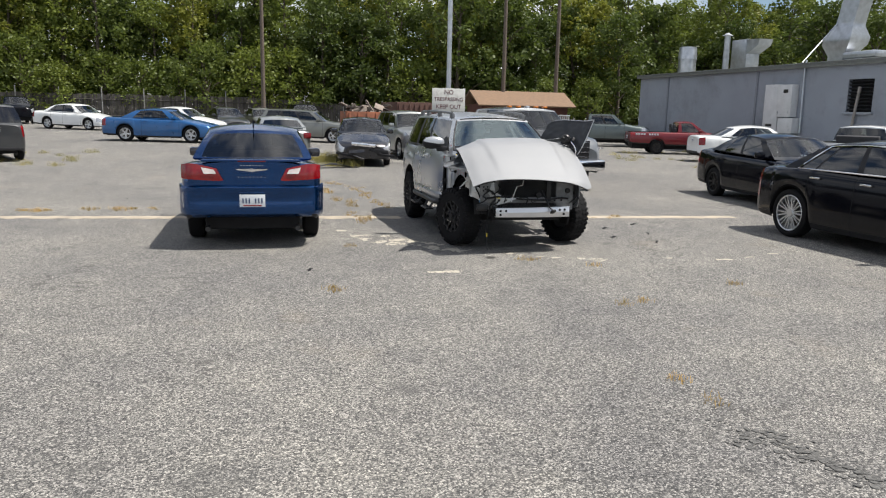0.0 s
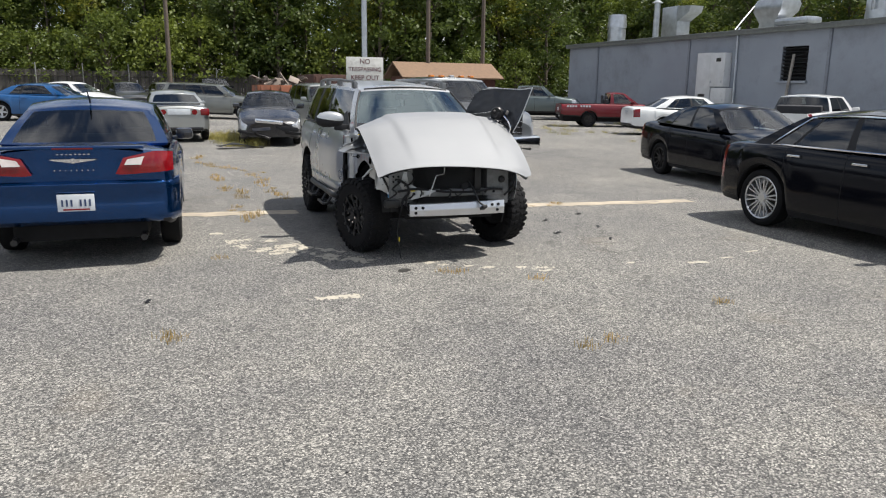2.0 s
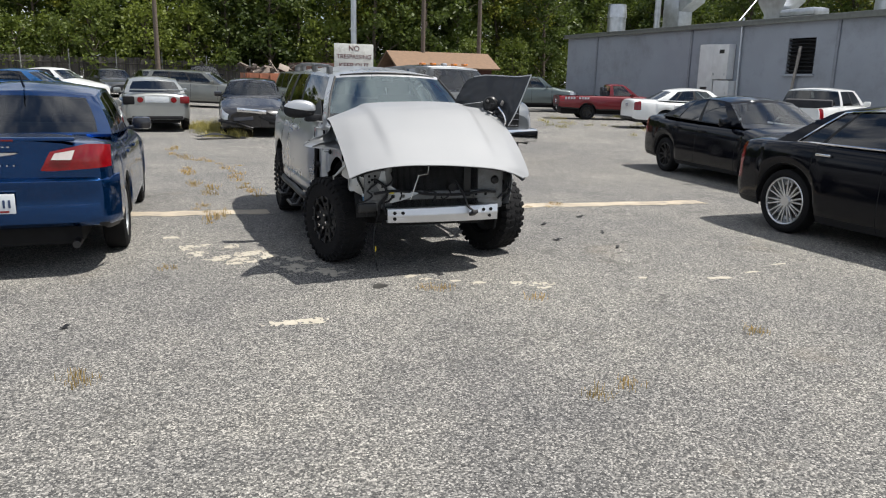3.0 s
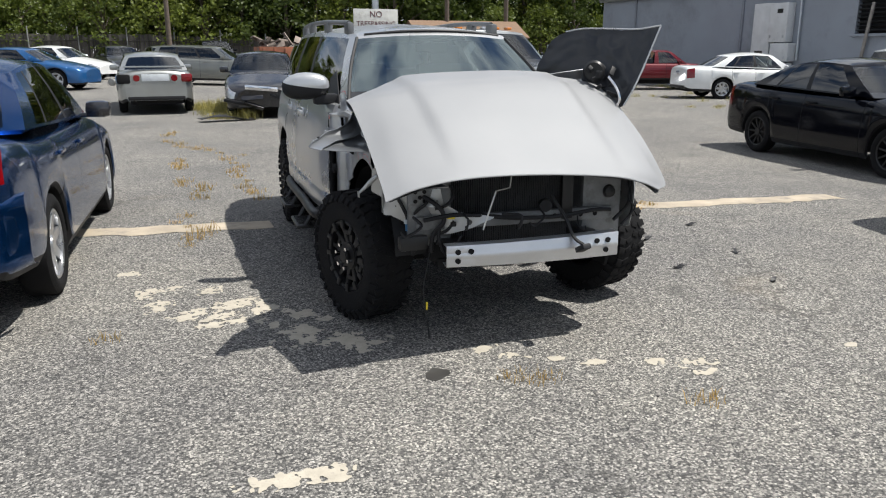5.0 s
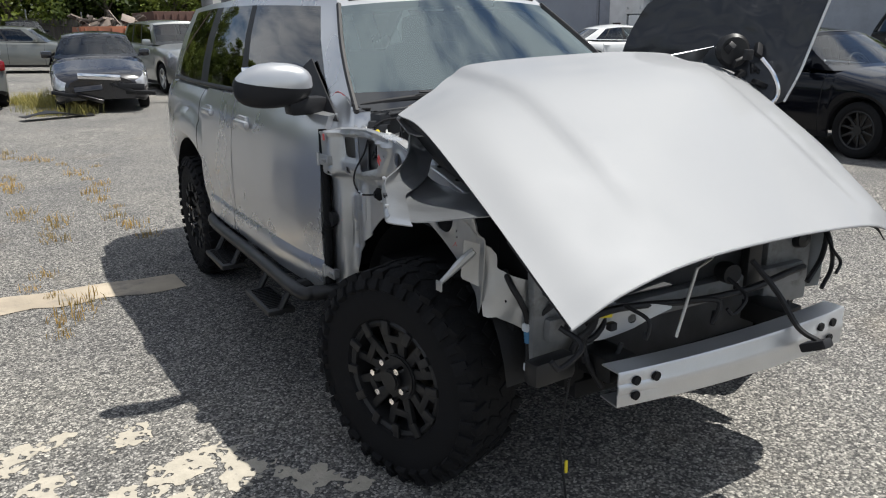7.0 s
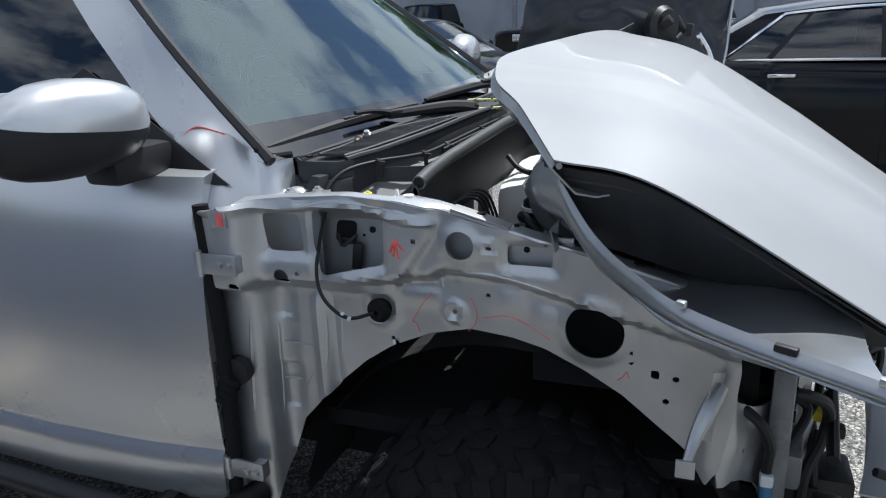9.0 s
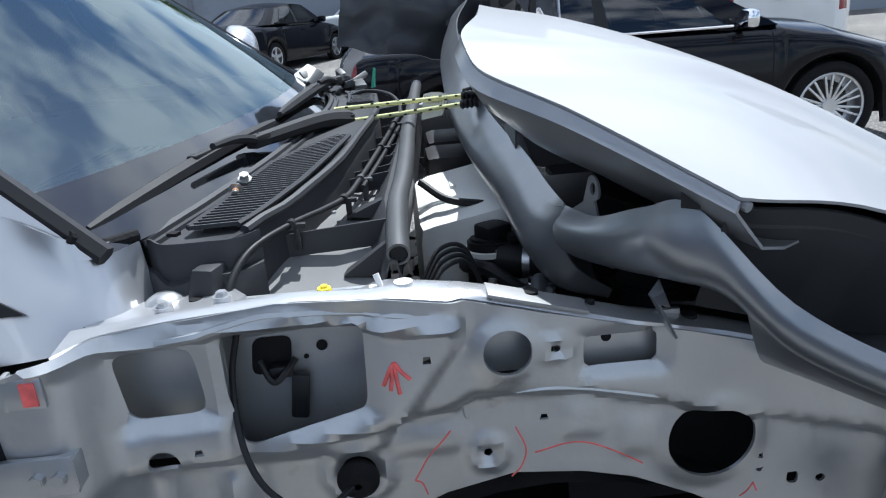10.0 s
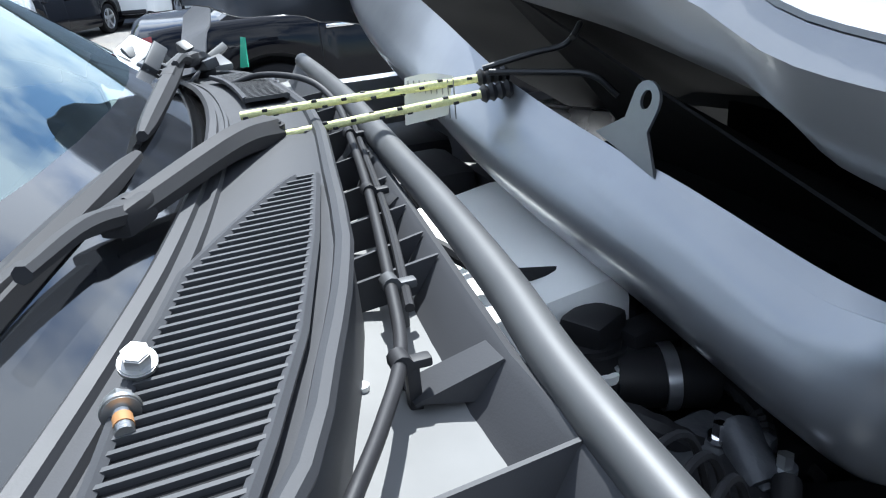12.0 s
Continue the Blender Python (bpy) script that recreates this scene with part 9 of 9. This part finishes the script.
part("wing_blade", thicken(bm, 0.003), WINGM, wing, angle=60)
# the sheet's inner side, hollow behind the outer edge
W3 = [[(-0.905, -0.03, 1.19), (-0.87, -0.07, 1.10), (-0.80, -0.12, 1.07), (-0.66, -0.16, 1.08)],
      [(-1.02, -0.125, 1.135), (-0.97, -0.155, 1.085), (-0.88, -0.20, 1.065), (-0.72, -0.25, 1.085)],
      [(-1.105, -0.20, 1.118), (-1.05, -0.225, 1.080), (-0.94, -0.27, 1.070), (-0.78, -0.31, 1.09)],
      [(-1.165, -0.317, 1.108), (-1.11, -0.325, 1.082), (-0.99, -0.35, 1.072), (-0.82, -0.38, 1.085)],
      [(-1.228, -0.44, 1.098), (-1.13, -0.435, 1.080), (-1.03, -0.43, 1.07), (-0.88, -0.44, 1.06)]]
part("wing_lobe", thicken(bm_grid(surface(W3, 5, 5)), 0.003), WINGM, wing, angle=60)
part("wing_stay", thicken(bm_grid([[Vector((-0.80 - 0.03 * f, 0.012, 1.165 - 0.02 * f)), Vector((-0.80 - 0.03 * f, 0.022, 1.15)), Vector((-0.825 - 0.025 * f, 0.01, 1.12))] for f in (0, 0.5, 1)]), 0.003), WINGM, wing)
part("wing_clip", bm_box((-0.884, 0.016, 1.282), (0.006, 0.018, 0.024), 0.002, Matrix.Rotation(radians(-40), 4, "Z")), BLACK, wing, "black spring clip")
for x, y, z, mm in ((-1.105, -0.20, 1.15, SILVER), (-1.168, -0.317, 1.132, BLACK), (-1.215, -0.408, 1.128, SILVER)):
    part("flange_clip", bm_box((x, y, z), (0.010, 0.026 if mm is BLACK else 0.012, 0.009), 0.002, Matrix.Rotation(radians(-25), 4, "Z")), mm, wing)


def bolt_tab(base0, base1, tip, r=0.02):
    """A pointed tab with a round hole."""
    a, b, t = Vector(base0), Vector(base1), Vector(tip)
    mid = (a + b) / 2
    up = (t - mid).normalized()
    side = (b - a - up * (b - a).dot(up)).normalized()
    nrm = side.cross(up)
    out = [a, a.lerp(t, 0.55) + side * 0.004]
    for k in range(9):
        ang = math.pi * (1 - k / 8)
        out.append(t + side * r * math.cos(ang) + up * r * math.sin(ang))
    out += [b.lerp(t, 0.55) - side * 0.004, b]
    hole = [t + 0.4 * r * (side * math.cos(2 * math.pi * k / 12) + up * 1.35 * math.sin(2 * math.pi * k / 12)) for k in range(12)]
    bm = bmesh.new()
    vo = [bm.verts.new(p) for p in out]
    vh = [bm.verts.new(p) for p in hole]
    eds = [bm.edges.new(e) for e in zip(vo, vo[1:] + vo[:1])] + [bm.edges.new(e) for e in zip(vh, vh[1:] + vh[:1])]
    bmesh.ops.triangle_fill(bm, use_beauty=True, use_dissolve=False, edges=eds)
    return thicken(bm, 0.003)


part("bolt_tab", bolt_tab((-0.325, 0.108, 1.262), (-0.405, 0.102, 1.238), (-0.381, 0.095, 1.297), 0.0155), WINGM, wing)
part("bolt_tab", bolt_tab((-0.652, 0.075, 1.208), (-0.735, 0.062, 1.216), (-0.722, 0.065, 1.252), 0.0155), WINGM, wing)
sheet = surface(W1, 5, 6)
lip = max((sheet[0], sheet[-1], [r[0] for r in sheet]), key=lambda r: max(p.x for p in r) - min(p.x for p in r) + r[0].z)
lip = [p for p in lip if -0.637 < p.x < -0.36]
flange = []
for p in lip:
    f = (p.x + 0.36) / -0.28
    up = max(lerp(1.252, 1.213, f) - p.z, 0.001)
    flange.append([p + Vector((0, 0.002, -0.002)), p + Vector((-0.3 * up, -0.4 * up - 0.001, 0.45 * up))])
part("wing_flange", thicken(bm_grid(flange), 0.002), WINGM, wing)
# Near-black sheet added behind the wing for the shade in the hollow.
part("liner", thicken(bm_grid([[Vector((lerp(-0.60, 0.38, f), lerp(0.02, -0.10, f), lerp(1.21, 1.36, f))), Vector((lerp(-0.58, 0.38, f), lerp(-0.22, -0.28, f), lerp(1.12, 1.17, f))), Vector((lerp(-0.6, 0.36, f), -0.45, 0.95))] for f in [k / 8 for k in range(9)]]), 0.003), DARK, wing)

# ---- far wing standing on edge, with its broken lamp ----
fwg = thing("far_wing", "torn-off dark front wing standing upright with a broken headlight", "car wing")
F = [[(0.42, 0.46, 1.38), (0.52, 0.30, 1.34), (0.64, 0.02, 1.28), (0.72, -0.14, 1.22), (0.74, -0.24, 1.24)],
     [(0.46, 0.44, 1.52), (0.56, 0.28, 1.50), (0.69, 0.02, 1.44), (0.77, -0.16, 1.36), (0.80, -0.26, 1.36)],
     [(0.53, 0.40, 1.66), (0.63, 0.24, 1.66), (0.76, 0.02, 1.62), (0.84, -0.16, 1.55), (0.87, -0.27, 1.52)],
     [(0.60, 0.32, 1.725), (0.68, 0.20, 1.745), (0.80, 0.02, 1.74), (0.88, -0.15, 1.735), (0.95, -0.30, 1.755)]]
FENDIN = mat("dark_wing_inside", (0.022, 0.024, 0.029), 0.42, metal=0.3, vary=0.2, scale=5, coat=0.3)
far_sheet = bm_grid(surface(F, 7, 9))
for v in far_sheet.verts:
    q = v.co * 9
    v.co += Vector((0.7, 0.5, 0)) * (0.026 * noise.noise(q) + 0.012 * noise.noise(q * 2.3)) + Vector((0, 0, 0.012 * noise.noise(q * 1.6)))
part("sheet", thicken(far_sheet, 0.004), FENDIN, fwg, angle=35)
part("edge", bm_tube(spline([(0.60, 0.32, 1.728), (0.68, 0.20, 1.748), (0.80, 0.02, 1.743), (0.88, -0.15, 1.738), (0.95, -0.30, 1.758)], 5), 0.006, 6), SILVER, fwg)
part("edge", bm_tube(spline([(0.95, -0.30, 1.758), (0.87, -0.27, 1.52), (0.80, -0.26, 1.36), (0.74, -0.24, 1.24)], 6), 0.006, 6), SILVER, fwg)
lamp = bm_lathe([(0.0, -0.02), (0.06, -0.02), (0.075, 0.0), (0.07, 0.03), (0.05, 0.035), (0.045, 0.01), (0.0, 0.0)], 20)
part("broken_headlight", lamp, SATIN, fwg).matrix_basis = pose(0.62, -0.04, 1.46, 10, 0, 55)
rnd = random.Random(17)
bits = bmesh.new()
for k in range(14):
    bm_box((0.66 + rnd.uniform(-0.09, 0.1), -0.10 + rnd.uniform(-0.08, 0.08), 1.40 + rnd.uniform(-0.10, 0.10)), (rnd.uniform(0.02, 0.07), rnd.uniform(0.01, 0.04), rnd.uniform(0.02, 0.07)), 0.004, Euler([rnd.uniform(-1, 1) for _ in range(3)]).to_matrix().to_4x4(), bits)
part("lamp_housing", bits, BLACK, fwg)["kind"] = "stuff"
part("lamp_bezel", bm_tube(spline([(0.66, -0.16, 1.43), (0.70, -0.20, 1.36), (0.72, -0.22, 1.28), (0.70, -0.20, 1.22)], 5), 0.010, 7), CHROME, fwg)

fwg.matrix_basis = Matrix.Translation((0.06, 0.0, 0.12)) @ Matrix.Diagonal((0.9, 0.9, 0.9, 1))

# ---- bungee cord ----
cord = thing("bungee_cord", "yellow and black bungee cord stretched from wiper to loose wing", "bungee cord")
YEL = mat("cord_yellow", (0.62, 0.62, 0.30), 0.75, vary=0.15, scale=200, bump=0.3, bscale=600)
for a, b in (((-0.138, 0.394, 1.284), (-0.190, 0.146, 1.297)), ((-0.158, 0.386, 1.262), (-0.207, 0.150, 1.285))):
    a, b = Vector(a), Vector(b)
    pts = [a.lerp(b, k / 30) for k in range(31)]
    cd = part("strand", bm_tube(pts, 0.0042, 10), YEL, cord)
    bl = bmesh.new()
    d = (b - a).normalized()
    s = d.orthogonal().normalized()
    for k in range(26):
        q = a.lerp(b, (k + 0.5) / 26)
        ang = k * 2.4
        o = s * math.cos(ang) + d.cross(s) * math.sin(ang)
        bm_box(q + o * 0.0036, (0.0055, 0.005, 0.003), 0.0008, d.to_track_quat("X", "Z").to_matrix().to_4x4(), bl)
    part("fleck", bl, BLACK, cd)["kind"] = "stuff"
    part("coil", bm_tube([b + d * 0.004 * k for k in range(-4, 5)], 0.0065, 12, None, 0.003), BLACK, cord)
part("hook", bm_tube(spline([(-0.197, 0.159, 1.307), (-0.215, 0.115, 1.318), (-0.23, 0.085, 1.325), (-0.25, 0.08, 1.345), (-0.262, 0.095, 1.335)], 6), 0.0032, 8), SATIN, cord)
part("hook", bm_tube(spline([(-0.205, 0.156, 1.304), (-0.235, 0.11, 1.302), (-0.27, 0.08, 1.30), (-0.285, 0.06, 1.28)], 6), 0.0032, 8), SATIN, cord)
tag = bm_grid([[Vector((lerp(-0.154, -0.182, f), lerp(0.228, 0.186, f), 1.301 + 0.004 * math.sin(3 * f))), Vector((lerp(-0.160, -0.186, f), lerp(0.232, 0.192, f), 1.279)), Vector((lerp(-0.168, -0.194, f), lerp(0.236, 0.198, f), 1.256 + 0.01 * f))] for f in (0, 0.33, 0.66, 1)])
tg = part("paper_tag", thicken(tag, 0.0008), mat("tag_paper", (0.55, 0.54, 0.50), 0.7, vary=0.08), cord, "pale tag with fine unreadable lines")
bars = bmesh.new()
for k in range(9):
    f = k / 8
    p = Vector((lerp(-0.157, -0.184, f), lerp(0.229, 0.190, f), 1.279))
    bm_box(p + Vector((-0.003, -0.0025, 0.0)), (0.0012, 0.001, 0.04), 0, None, bars)
part("tag_lines", bars, mat("tag_ink", (0.2, 0.2, 0.2), 0.7), tg)
